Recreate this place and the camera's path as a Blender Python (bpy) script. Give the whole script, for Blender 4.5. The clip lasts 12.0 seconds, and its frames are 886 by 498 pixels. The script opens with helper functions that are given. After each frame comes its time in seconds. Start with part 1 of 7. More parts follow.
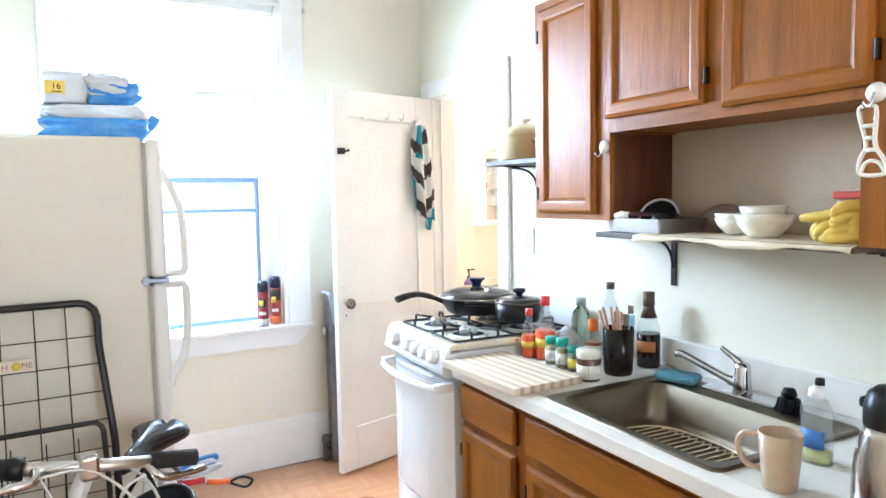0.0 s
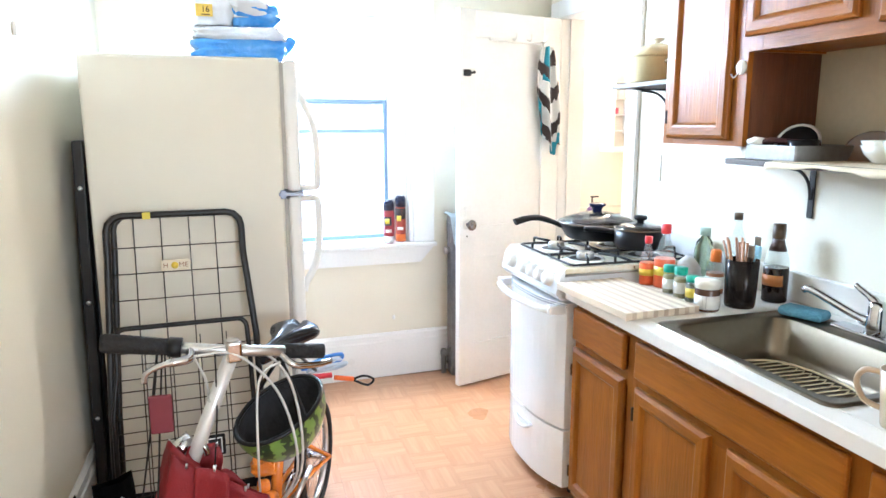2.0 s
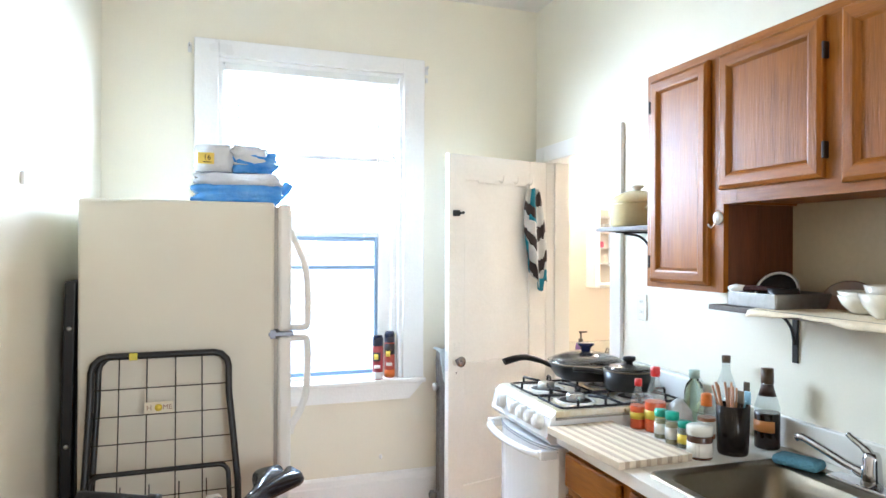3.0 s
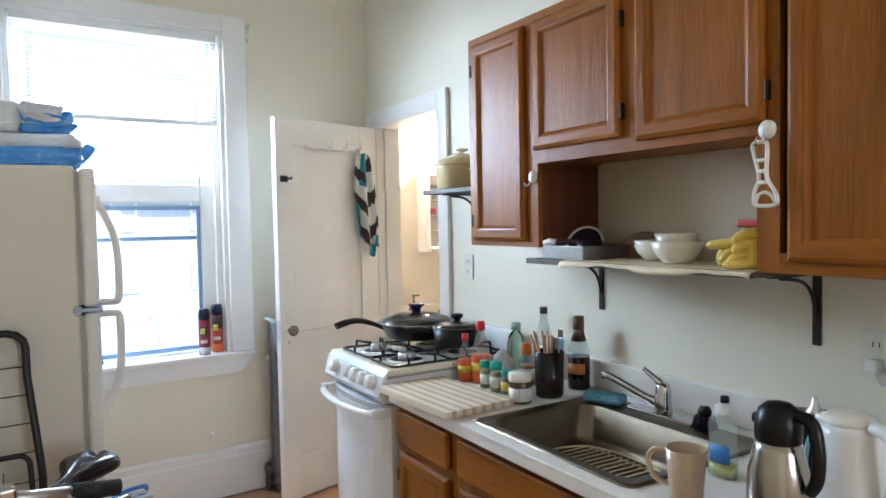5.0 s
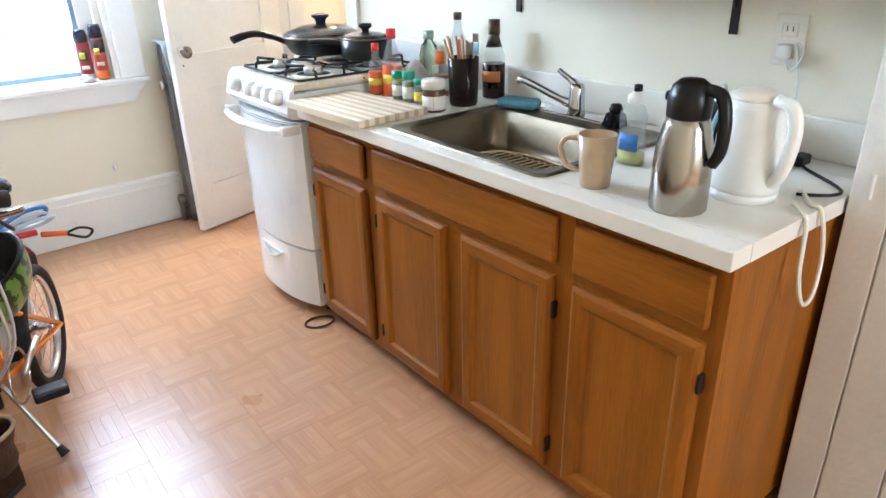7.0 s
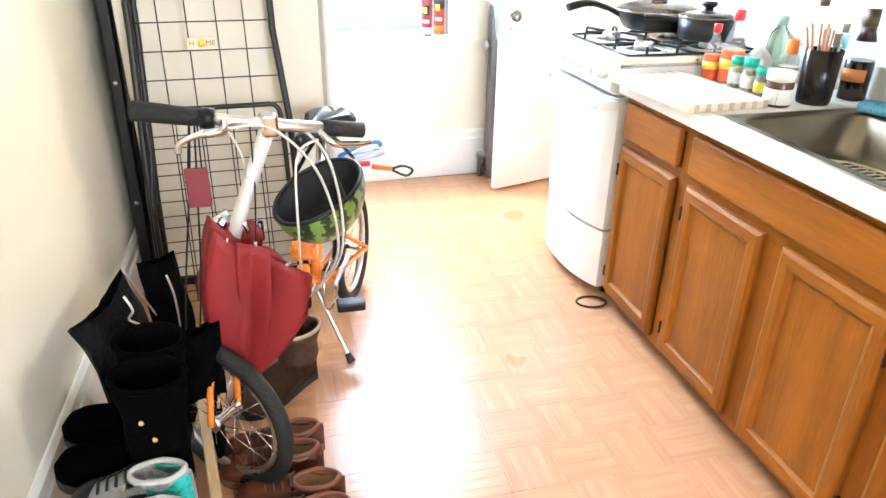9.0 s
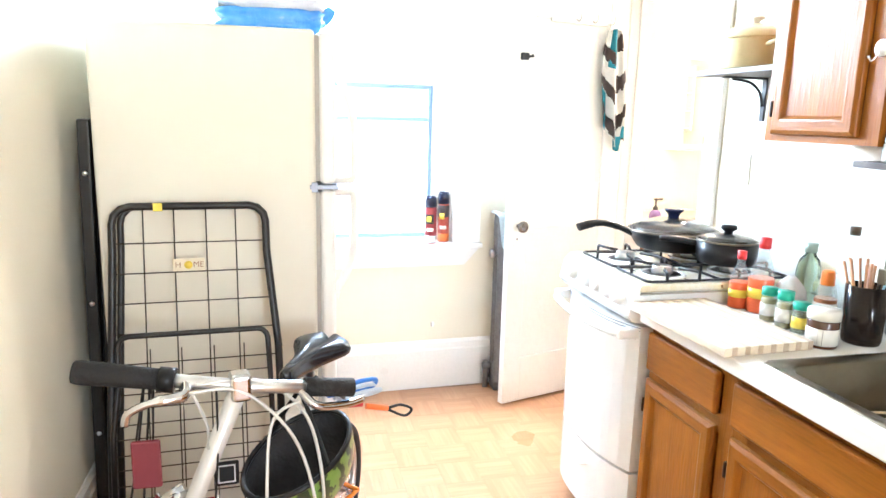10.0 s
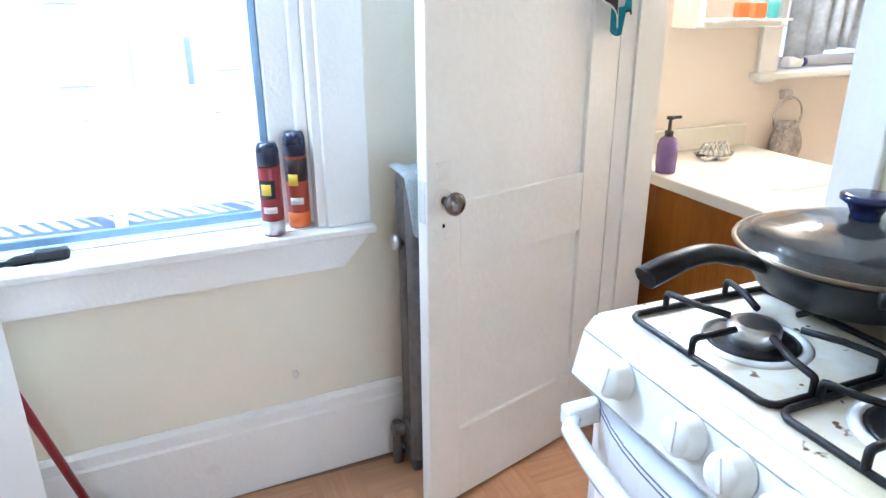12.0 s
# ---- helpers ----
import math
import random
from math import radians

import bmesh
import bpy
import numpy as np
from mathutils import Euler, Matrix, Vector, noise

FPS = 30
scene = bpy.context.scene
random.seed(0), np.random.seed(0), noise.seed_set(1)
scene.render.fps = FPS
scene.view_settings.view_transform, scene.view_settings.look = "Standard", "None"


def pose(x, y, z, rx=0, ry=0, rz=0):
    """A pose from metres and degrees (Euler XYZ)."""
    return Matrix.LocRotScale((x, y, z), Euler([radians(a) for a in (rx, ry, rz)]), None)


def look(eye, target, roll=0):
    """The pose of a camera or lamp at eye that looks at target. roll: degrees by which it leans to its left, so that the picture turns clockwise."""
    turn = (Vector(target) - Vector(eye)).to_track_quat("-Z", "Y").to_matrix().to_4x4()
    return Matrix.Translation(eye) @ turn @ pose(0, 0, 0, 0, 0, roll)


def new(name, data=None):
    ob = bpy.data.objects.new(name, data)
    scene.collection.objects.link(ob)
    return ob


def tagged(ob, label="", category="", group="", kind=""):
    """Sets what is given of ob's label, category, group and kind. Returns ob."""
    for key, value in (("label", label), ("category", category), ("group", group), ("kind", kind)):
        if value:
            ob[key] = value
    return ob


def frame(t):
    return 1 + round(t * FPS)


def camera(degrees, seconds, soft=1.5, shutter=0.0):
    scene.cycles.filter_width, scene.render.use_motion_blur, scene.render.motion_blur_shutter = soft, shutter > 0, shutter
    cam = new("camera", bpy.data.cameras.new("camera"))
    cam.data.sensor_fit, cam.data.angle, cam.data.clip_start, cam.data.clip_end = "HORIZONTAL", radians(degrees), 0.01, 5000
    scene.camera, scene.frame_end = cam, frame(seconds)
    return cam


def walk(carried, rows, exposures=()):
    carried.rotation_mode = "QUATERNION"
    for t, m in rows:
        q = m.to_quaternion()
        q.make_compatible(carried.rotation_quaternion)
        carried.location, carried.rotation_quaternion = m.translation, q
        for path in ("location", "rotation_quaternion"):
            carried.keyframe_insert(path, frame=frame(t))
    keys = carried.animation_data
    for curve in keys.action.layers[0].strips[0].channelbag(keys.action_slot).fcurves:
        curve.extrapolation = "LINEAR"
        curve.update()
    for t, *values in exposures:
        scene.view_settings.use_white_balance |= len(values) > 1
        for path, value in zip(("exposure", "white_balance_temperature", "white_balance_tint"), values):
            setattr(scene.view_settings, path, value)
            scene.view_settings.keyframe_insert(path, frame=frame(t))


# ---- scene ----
cam = camera(66.6, 12.0)
PATH = [
    (0, (0.612, 0.484, 1.409), (1.526, 2.255, 1.254), -1.0),
    (0.5, (0.598, 0.464, 1.404), (1.311, 2.32, 1.183), 0.0),
    (1, (0.604, 0.443, 1.359), (1.218, 2.279, 0.859), -0.0),
    (1.5, (0.629, 0.438, 1.319), (1.223, 2.213, 0.614), 0.1),
    (2, (0.619, 0.429, 1.392), (1.177, 2.315, 1.028), -0.1),
    (2.5, (0.606, 0.422, 1.435), (1.212, 2.326, 1.352), 0.7),
    (2.7, (0.609, 0.415, 1.453), (1.193, 2.328, 1.448), 0.3),
    (4.3, (0.622, 0.405, 1.438), (1.434, 2.233, 1.42), -0.3),
    (4.5, (0.627, 0.404, 1.432), (1.481, 2.213, 1.398), -0.5),
    (5, (0.649, 0.402, 1.417), (1.679, 2.115, 1.334), -1.1),
    (5.5, (0.674, 0.4, 1.417), (1.885, 1.987, 1.302), -1.2),
    (6, (0.67, 0.414, 1.389), (1.963, 1.91, 1.086), -1.6),
    (6.5, (0.676, 0.426, 1.343), (1.919, 1.877, 0.749), -1.1),
    (6.7, (0.684, 0.43, 1.325), (1.892, 1.857, 0.614), -1.4),
    (8.3, (0.621, 0.518, 1.271), (1.247, 2.144, 0.29), 0.9),
    (8.5, (0.616, 0.519, 1.274), (1.193, 2.172, 0.307), 0.8),
    (9, (0.601, 0.511, 1.289), (1.037, 2.254, 0.409), 0.9),
    (9.5, (0.613, 0.539, 1.328), (1.051, 2.366, 0.644), 1.4),
    (10, (0.658, 0.771, 1.369), (1.117, 2.679, 0.986), 1.4),
    (10.5, (0.736, 1.105, 1.399), (1.24, 3.013, 1.075), -0.7),
    (11, (0.904, 1.49, 1.405), (1.304, 3.416, 1.043), 0.6),
    (11.5, (1.001, 1.913, 1.363), (1.643, 3.741, 0.866), 1.5),
    (12, (1.151, 2.31, 1.324), (1.855, 4.045, 0.622), -0.3),
]
walk(cam, [(t, look(eye, target, roll)) for t, eye, target, roll in PATH],
     [(0, 2.3, 5250, 10), (0.5, 2.12, 5220, 10), (1.0, 1.95, 5080, 10), (1.5, 1.95, 5020, 10), (2.0, 2.52, 5250, 10), (2.5, 2.2, 5400, 10), (2.7, 2.15, 5450, 10), (4.3, 1.3, 5400, 10), (5.5, 1.25, 5400, 10), (6.0, 1.58, 5450, 10),
      (6.5, 1.85, 5450, 10), (8.3, 2.95, 5450, 10), (9.0, 3.25, 5450, 10), (9.5, 3.25, 5450, 10), (10.0, 3.0, 5500, 10), (10.5, 2.55, 5450, 10), (11.0, 2.30, 5280, 10), (11.5, 2.15, 5120, 10), (12, 1.88, 5000, 10)])

# ---- light ----
world = bpy.data.worlds.new("sky")
scene.world = world
world.use_nodes = True
wt = world.node_tree
sky = wt.nodes.new("ShaderNodeTexSky")
sky.sky_type = "NISHITA"
sky.sun_disc = False
SUN_EL, SUN_AZ = radians(55), radians(150)
sky.sun_elevation, sky.sun_rotation = SUN_EL, SUN_AZ
wt.links.new(sky.outputs[0], wt.nodes["Background"].inputs[0])
wt.nodes["Background"].inputs[1].default_value = 0.15
sun_data = bpy.data.lights.new("sun", "SUN")
sun_data.energy, sun_data.angle, sun_data.color = 4.0, radians(0.5), (1.0, 0.95, 0.88)
sun = new("sun", sun_data)
to_sun = Vector((math.sin(SUN_AZ) * math.cos(SUN_EL), math.cos(SUN_AZ) * math.cos(SUN_EL), math.sin(SUN_EL)))
sun.matrix_world = look(to_sun * 30, (0, 0, 0))


def area_lamp(name, eye, target, sx, sy, watts, color):
    d = bpy.data.lights.new(name, "AREA")
    d.shape, d.size, d.size_y, d.energy, d.color = "RECTANGLE", sx, sy, watts, color
    ob = new(name, d)
    ob.matrix_world = look(eye, target)
    return ob


# fill lamp added in the unseen south wall to brighten fridge and west wall
area_lamp("back_fill_light", (1.76, -2.50, 1.6), (0.3, 2.0, 1.1), 0.9, 1.36, 15, (1.0, 0.93, 0.82))
# skylight that enters by the kitchen window
area_lamp("window_light", (1.04, 4.19, 2.0), (1.04, 3.2, 1.55), 0.84, 0.72, 27, (0.83, 0.93, 1.0))
bulb_data = bpy.data.lights.new("vanity_bulb_light", "POINT")
bulb_data.energy, bulb_data.color, bulb_data.shadow_soft_size = 19, (1.0, 0.84, 0.64), 0.05
bulb = new("vanity_bulb_light", bulb_data)
bulb.location = (2.98, 4.02, 1.93)


# ---- materials ----
def mat(name, color, rough=0.5, metal=0.0, var=0.08, scale=6.0, bump=0.02, grain=60.0, stretch=(1, 1, 1), coat=0.0, spec=0.5, trans=0.0, sheen=0.0, rvar=0.1, second=None):
    """A principled material with variation at two scales, and fine relief."""
    m = bpy.data.materials.new(name)
    m.use_nodes = True
    t = m.node_tree
    b = t.nodes["Principled BSDF"]
    b.inputs["Roughness"].default_value, b.inputs["Metallic"].default_value = rough, metal
    b.inputs["Coat Weight"].default_value = coat
    b.inputs["Specular IOR Level"].default_value = spec
    b.inputs["Transmission Weight"].default_value = trans
    b.inputs["Sheen Weight"].default_value = sheen
    co = t.nodes.new("ShaderNodeTexCoord")
    mp = t.nodes.new("ShaderNodeMapping")
    mp.inputs["Scale"].default_value = stretch
    t.links.new(co.outputs["Object"], mp.inputs["Vector"])
    big, fine = t.nodes.new("ShaderNodeTexNoise"), t.nodes.new("ShaderNodeTexNoise")
    big.inputs["Scale"].default_value, fine.inputs["Scale"].default_value = scale, grain
    big.inputs["Detail"].default_value, fine.inputs["Detail"].default_value = 4, 3
    for n in (big, fine):
        t.links.new(mp.outputs[0], n.inputs["Vector"])
    mix = t.nodes.new("ShaderNodeMix")
    mix.data_type, mix.blend_type = "RGBA", "MIX"
    add = t.nodes.new("ShaderNodeMath")
    add.operation = "MULTIPLY_ADD"
    add.inputs[1].default_value = 0.35
    t.links.new(fine.outputs["Fac"], add.inputs[0])
    sc = t.nodes.new("ShaderNodeMath")
    sc.operation = "MULTIPLY"
    sc.inputs[1].default_value = 0.65
    t.links.new(big.outputs["Fac"], sc.inputs[0])
    t.links.new(sc.outputs[0], add.inputs[2])
    ramp = t.nodes.new("ShaderNodeMapRange")
    ramp.inputs["From Min"].default_value, ramp.inputs["From Max"].default_value = 0.35, 0.65
    t.links.new(add.outputs[0], ramp.inputs["Value"])
    t.links.new(ramp.outputs[0], mix.inputs["Factor"])
    lo = second or tuple(max(0.0, c * (1 - 2 * var)) for c in color)
    mix.inputs[6].default_value, mix.inputs[7].default_value = (*lo, 1), (*color, 1)
    t.links.new(mix.outputs[2], b.inputs["Base Color"])
    rr = t.nodes.new("ShaderNodeMapRange")
    rr.inputs["To Min"].default_value, rr.inputs["To Max"].default_value = max(0.0, rough - rvar), min(1.0, rough + rvar)
    t.links.new(big.outputs["Fac"], rr.inputs["Value"])
    t.links.new(rr.outputs[0], b.inputs["Roughness"])
    if bump:
        bp = t.nodes.new("ShaderNodeBump")
        bp.inputs["Strength"].default_value, bp.inputs["Distance"].default_value = 1.0, bump * 0.02
        t.links.new(fine.outputs["Fac"], bp.inputs["Height"])
        t.links.new(bp.outputs[0], b.inputs["Normal"])
    return m


def glass(name, color=(1, 1, 1), rough=0.02, ior=1.45):
    m = bpy.data.materials.new(name)
    m.use_nodes = True
    b = m.node_tree.nodes["Principled BSDF"]
    b.inputs["Base Color"].default_value = (*color, 1)
    b.inputs["Transmission Weight"].default_value, b.inputs["Roughness"].default_value, b.inputs["IOR"].default_value = 1.0, rough, ior
    return m


def glow(name, color, strength):
    m = bpy.data.materials.new(name)
    m.use_nodes = True
    b = m.node_tree.nodes["Principled BSDF"]
    b.inputs["Emission Color"].default_value, b.inputs["Emission Strength"].default_value = (*color, 1), strength
    return m


WALL = mat("cream_wall_paint", (0.79, 0.745, 0.61), 0.55, var=0.025, scale=1.6, bump=0.015, grain=160)
BATHW = mat("bathroom_wall_paint", (0.84, 0.75, 0.65), 0.35, var=0.02, scale=2, bump=0.03, grain=150)
TRIM = mat("white_gloss_paint", (0.84, 0.83, 0.80), 0.32, var=0.03, scale=3, bump=0.05, grain=90)
DOORP = mat("worn_white_door_paint", (0.83, 0.81, 0.77), 0.38, var=0.04, scale=4, bump=0.06, grain=70)
CEIL = mat("ceiling_paint", (0.76, 0.74, 0.68), 0.7, var=0.02, scale=2, bump=0.05, grain=120)
GREYW = mat("grey_white_panel_paint", (0.74, 0.73, 0.70), 0.45, var=0.05, scale=3, bump=0.05, grain=80)
OAK_V = mat("honey_oak_upright", (0.335, 0.112, 0.008), 0.38, var=0.20, scale=4, bump=0.05, grain=30, stretch=(5, 5, 0.45), coat=0.0, spec=0.20)
OAK_H = mat("honey_oak_level", (0.335, 0.112, 0.008), 0.38, var=0.20, scale=4, bump=0.05, grain=30, stretch=(5, 0.45, 5), coat=0.0, spec=0.20)
OAK_D = mat("dark_oak", (0.16, 0.055, 0.02), 0.42, var=0.2, scale=5, bump=0.08, grain=36, stretch=(6, 6, 0.6))
LAMIN = mat("white_laminate", (0.78, 0.745, 0.67), 0.36, var=0.03, scale=7, bump=0.0, grain=300)
ENAMEL = mat("white_enamel", (0.83, 0.84, 0.84), 0.16, var=0.015, scale=3, bump=0.0, coat=0.4)
COOKT = mat("stained_cooktop_enamel", (0.80, 0.79, 0.75), 0.2, var=0.12, scale=5, bump=0.0, second=(0.70, 0.62, 0.43), coat=0.4)


def burnt_spots(m, color, scale, limit):
    """Scattered small burnt-on spots over a material's own colour."""
    t = m.node_tree
    b = t.nodes["Principled BSDF"]
    old = b.inputs["Base Color"].links[0].from_socket
    co, n, r, mix = (t.nodes.new("ShaderNode" + k) for k in ("TexCoord", "TexNoise", "MapRange", "Mix"))
    n.inputs["Scale"].default_value, n.inputs["Detail"].default_value = scale, 2
    r.inputs["From Min"].default_value, r.inputs["From Max"].default_value = limit, limit + 0.05
    mix.data_type = "RGBA"
    mix.inputs[7].default_value = (*color, 1)
    t.links.new(co.outputs["Object"], n.inputs["Vector"])
    t.links.new(n.outputs["Fac"], r.inputs["Value"])
    t.links.new(r.outputs[0], mix.inputs["Factor"])
    t.links.new(old, mix.inputs[6])
    t.links.new(mix.outputs[2], b.inputs["Base Color"])


burnt_spots(COOKT, (0.16, 0.09, 0.04), 42, 0.685)
FRIDGE = mat("fridge_textured_cream", (0.74, 0.70, 0.595), 0.42, var=0.02, scale=2, bump=0.05, grain=420)
FRIDGEW = mat("fridge_white_door", (0.80, 0.79, 0.75), 0.35, var=0.02, scale=2, bump=0.03, grain=420)
GASKET = mat("grey_gasket", (0.42, 0.40, 0.36), 0.6)
STEEL = mat("brushed_sink_steel", (0.19, 0.158, 0.112), 0.33, 1.0, var=0.06, scale=3, bump=0.0, grain=60, rvar=0.05)
DULLM = mat("dull_grey_tin", (0.34, 0.33, 0.31), 0.38, 0.8, var=0.15, bump=0.05)
BSTEEL = mat("brushed_flask_steel", (0.46, 0.44, 0.40), 0.2, 1.0, var=0.05, scale=3, bump=0.02, grain=160, stretch=(1, 1, 0.2))
CHROME = mat("chrome", (0.62, 0.62, 0.64), 0.1, 1.0, var=0.04, bump=0.0, rvar=0.05)
ALU = mat("silver_aluminium", (0.70, 0.70, 0.70), 0.3, 1.0, var=0.06, bump=0.02)
BLACK = mat("black_plastic", (0.007, 0.007, 0.008), 0.38, var=0.2, bump=0.02, spec=0.3)
BLACKM = mat("black_painted_metal", (0.010, 0.009, 0.009), 0.38, var=0.3, bump=0.02)
IRON = mat("cast_iron_grate", (0.012, 0.012, 0.014), 0.45, var=0.3, bump=0.08, spec=0.35)
NONST = mat("nonstick_pan", (0.012, 0.012, 0.014), 0.32, var=0.2, bump=0.01, spec=0.3)
RUBBER = mat("black_rubber", (0.013, 0.012, 0.012), 0.75, var=0.3, bump=0.15, grain=120)
LEATH = mat("black_suede_leather", (0.0022, 0.0020, 0.0020), 0.85, var=0.3, bump=0.2, grain=90, spec=0.03)
BROWNL = mat("brown_leather", (0.075, 0.034, 0.019), 0.5, var=0.3, bump=0.15, grain=60)
REDL = mat("red_brown_leather", (0.20, 0.060, 0.026), 0.42, var=0.25, bump=0.12, grain=60)
REDC = mat("red_umbrella_cloth", (0.25, 0.010, 0.013), 0.6, var=0.15, bump=0.08, grain=300)
PINE = mat("pale_pine", (0.66, 0.48, 0.27), 0.45, var=0.12, scale=6, bump=0.05, grain=50, stretch=(6, 0.6, 6))
MAPLE = mat("pale_maple_board", (0.76, 0.66, 0.50), 0.42, var=0.08, scale=5, bump=0.03, grain=60, stretch=(8, 1, 8))
WALNUT = mat("brown_board_strip", (0.56, 0.44, 0.32), 0.42, var=0.12, scale=5, bump=0.03, grain=60, stretch=(8, 1, 8))
SHELFW = mat("dark_shelf_board", (0.10, 0.072, 0.055), 0.5, var=0.2, scale=6, bump=0.05, stretch=(6, 1, 6))
PAPER = mat("shelf_liner_paper", (0.74, 0.63, 0.44), 0.6, var=0.08, scale=8, bump=0.03)
CERAM = mat("cream_ceramic", (0.80, 0.76, 0.66), 0.2, var=0.03, bump=0.0, coat=0.4)
MUGM = mat("beige_mug_glaze", (0.50, 0.37, 0.24), 0.3, var=0.06, bump=0.02, coat=0.2)
POTY = mat("pale_yellow_enamel", (0.72, 0.62, 0.36), 0.25, var=0.05, bump=0.0, coat=0.4)
YELLOW = mat("yellow_rubber", (0.78, 0.58, 0.10), 0.5, var=0.1, bump=0.06)
WPLAS = mat("white_plastic", (0.80, 0.80, 0.77), 0.32, var=0.02, bump=0.01)
CPLAS = mat("cream_plastic", (0.78, 0.74, 0.64), 0.35, var=0.02, bump=0.01)
BLUEP = mat("pale_blue_plastic", (0.30, 0.52, 0.60), 0.3, var=0.05, bump=0.0)
SPONGE = mat("blue_sponge", (0.14, 0.36, 0.48), 0.9, var=0.15, bump=0.4, grain=140)
TEAL = mat("teal_mesh", (0.05, 0.55, 0.50), 0.6, var=0.15, bump=0.2, grain=200)
GREYF = mat("grey_fabric", (0.50, 0.50, 0.50), 0.8, var=0.1, bump=0.2, grain=160)
ORANGE = mat("orange_bike_paint", (0.82, 0.24, 0.02), 0.25, var=0.05, bump=0.0, coat=0.5)
RADM = mat("old_silver_radiator_paint", (0.20, 0.19, 0.185), 0.5, 0.4, var=0.2, bump=0.1, grain=50)
CLOTHG = mat("grey_blue_rag", (0.50, 0.56, 0.57), 0.9, var=0.12, bump=0.3, grain=180)
BROOMR = mat("dark_red_plastic", (0.22, 0.012, 0.022), 0.35, var=0.1, bump=0.0)
BRISTLE = mat("dark_bristles", (0.10, 0.07, 0.05), 0.9, var=0.3, bump=0.3, grain=200)
GLASS = glass("clear_glass")
LIDG = mat("smoked_lid_glass", (0.80, 0.80, 0.80), 0.03, var=0.05, bump=0.0, trans=0.96, rvar=0.02)
VINYL = mat("vinyl_siding", (0.52, 0.57, 0.63), 0.5, var=0.04)
ROOFM = mat("pale_roof_felt", (0.40, 0.42, 0.45), 0.8, var=0.08, scale=3, bump=0.1)
DARKBLUE = mat("grey_blue_storm_frame", (0.25, 0.38, 0.56), 0.35, 0.3, var=0.1, bump=0.0)


def plain(name, color, rough=0.4, **kw):
    return mat(name, color, rough, var=0.06, bump=0.01, **kw)


# ---- builders ----
def box(bm, x0, x1, y0, y1, z0, z1, bev=0.0, seg=2, m=None):
    g = bmesh.ops.create_cube(bm, size=1.0, matrix=Matrix.Translation(((x0 + x1) / 2, (y0 + y1) / 2, (z0 + z1) / 2)) @ Matrix.Diagonal((x1 - x0, y1 - y0, z1 - z0, 1)))
    vs = g["verts"]
    if bev:
        es = list({e for v in vs for e in v.link_edges})
        r = bmesh.ops.bevel(bm, geom=es, offset=bev, segments=seg, affect="EDGES", profile=0.5)
        vs = list({v for f in r["faces"] for v in f.verts} | {v for v in vs if v.is_valid})
    if m is not None:
        bmesh.ops.transform(bm, matrix=m, verts=vs)
    return vs


def spline(pts, n=6, closed=False):
    ps = [Vector(p) for p in pts]
    out = []
    k = len(ps)
    for i in range(k if closed else k - 1):
        if closed:
            a, b, c, d = ps[(i - 1) % k], ps[i], ps[(i + 1) % k], ps[(i + 2) % k]
        else:
            a, b, c, d = ps[max(i - 1, 0)], ps[i], ps[i + 1], ps[min(i + 2, k - 1)]
        for j in range(n):
            t = j / n
            out.append(0.5 * ((2 * b) + (c - a) * t + (2 * a - 5 * b + 4 * c - d) * t * t + (3 * b - a - 3 * c + d) * t ** 3))
    if not closed:
        out.append(ps[-1])
    return out


def tube(bm, pts, r, seg=8, closed=False, flat=1.0):
    """A round bar along pts; r is a radius or a list of radii."""
    pts = [Vector(p) for p in pts]
    n = len(pts)
    rings, up = [], None
    for i, p in enumerate(pts):
        if closed:
            d = (pts[(i + 1) % n] - pts[i - 1])
        else:
            d = pts[min(i + 1, n - 1)] - pts[max(i - 1, 0)]
        d.normalize()
        if up is None:
            up = d.orthogonal().normalized()
        up = (up - d * up.dot(d))
        up = up.normalized() if up.length > 1e-6 else d.orthogonal().normalized()
        side = d.cross(up)
        rr = r[i] if isinstance(r, (list, tuple)) else r
        rings.append([bm.verts.new(p + (up * math.cos(a) + side * math.sin(a) * flat) * rr) for a in [2 * math.pi * k / seg for k in range(seg)]])
    for i in range(n if closed else n - 1):
        a, b = rings[i], rings[(i + 1) % n]
        for k in range(seg):
            f = bm.faces.new((a[k], a[(k + 1) % seg], b[(k + 1) % seg], b[k]))
            f.smooth = True
    if not closed:
        bm.faces.new(rings[0][::-1])
        bm.faces.new(rings[-1])


def lathe(bm, prof, seg=24, m=None, sx=1.0, sy=1.0):
    """A turned shape; prof is rows of radius, height from the bottom up."""
    rings = []
    for r, z in prof:
        if r < 1e-5:
            rings.append([bm.verts.new((0, 0, z))])
        else:
            rings.append([bm.verts.new((sx * r * math.cos(2 * math.pi * k / seg), sy * r * math.sin(2 * math.pi * k / seg), z)) for k in range(seg)])
    for a, b in zip(rings, rings[1:]):
        for k in range(seg):
            l = (k + 1) % seg
            if len(a) == 1 and len(b) > 1:
                f = bm.faces.new((a[0], b[l], b[k]))
            elif len(b) == 1 and len(a) > 1:
                f = bm.faces.new((a[k], a[l], b[0]))
            elif len(a) > 1:
                f = bm.faces.new((a[k], a[l], b[l], b[k]))
            else:
                continue
            f.smooth = True
    if len(rings[0]) > 1:
        bm.faces.new(rings[0][::-1])
    if len(rings[-1]) > 1:
        bm.faces.new(rings[-1])
    if m is not None:
        bmesh.ops.transform(bm, matrix=m, verts=[v for ring in rings for v in ring])


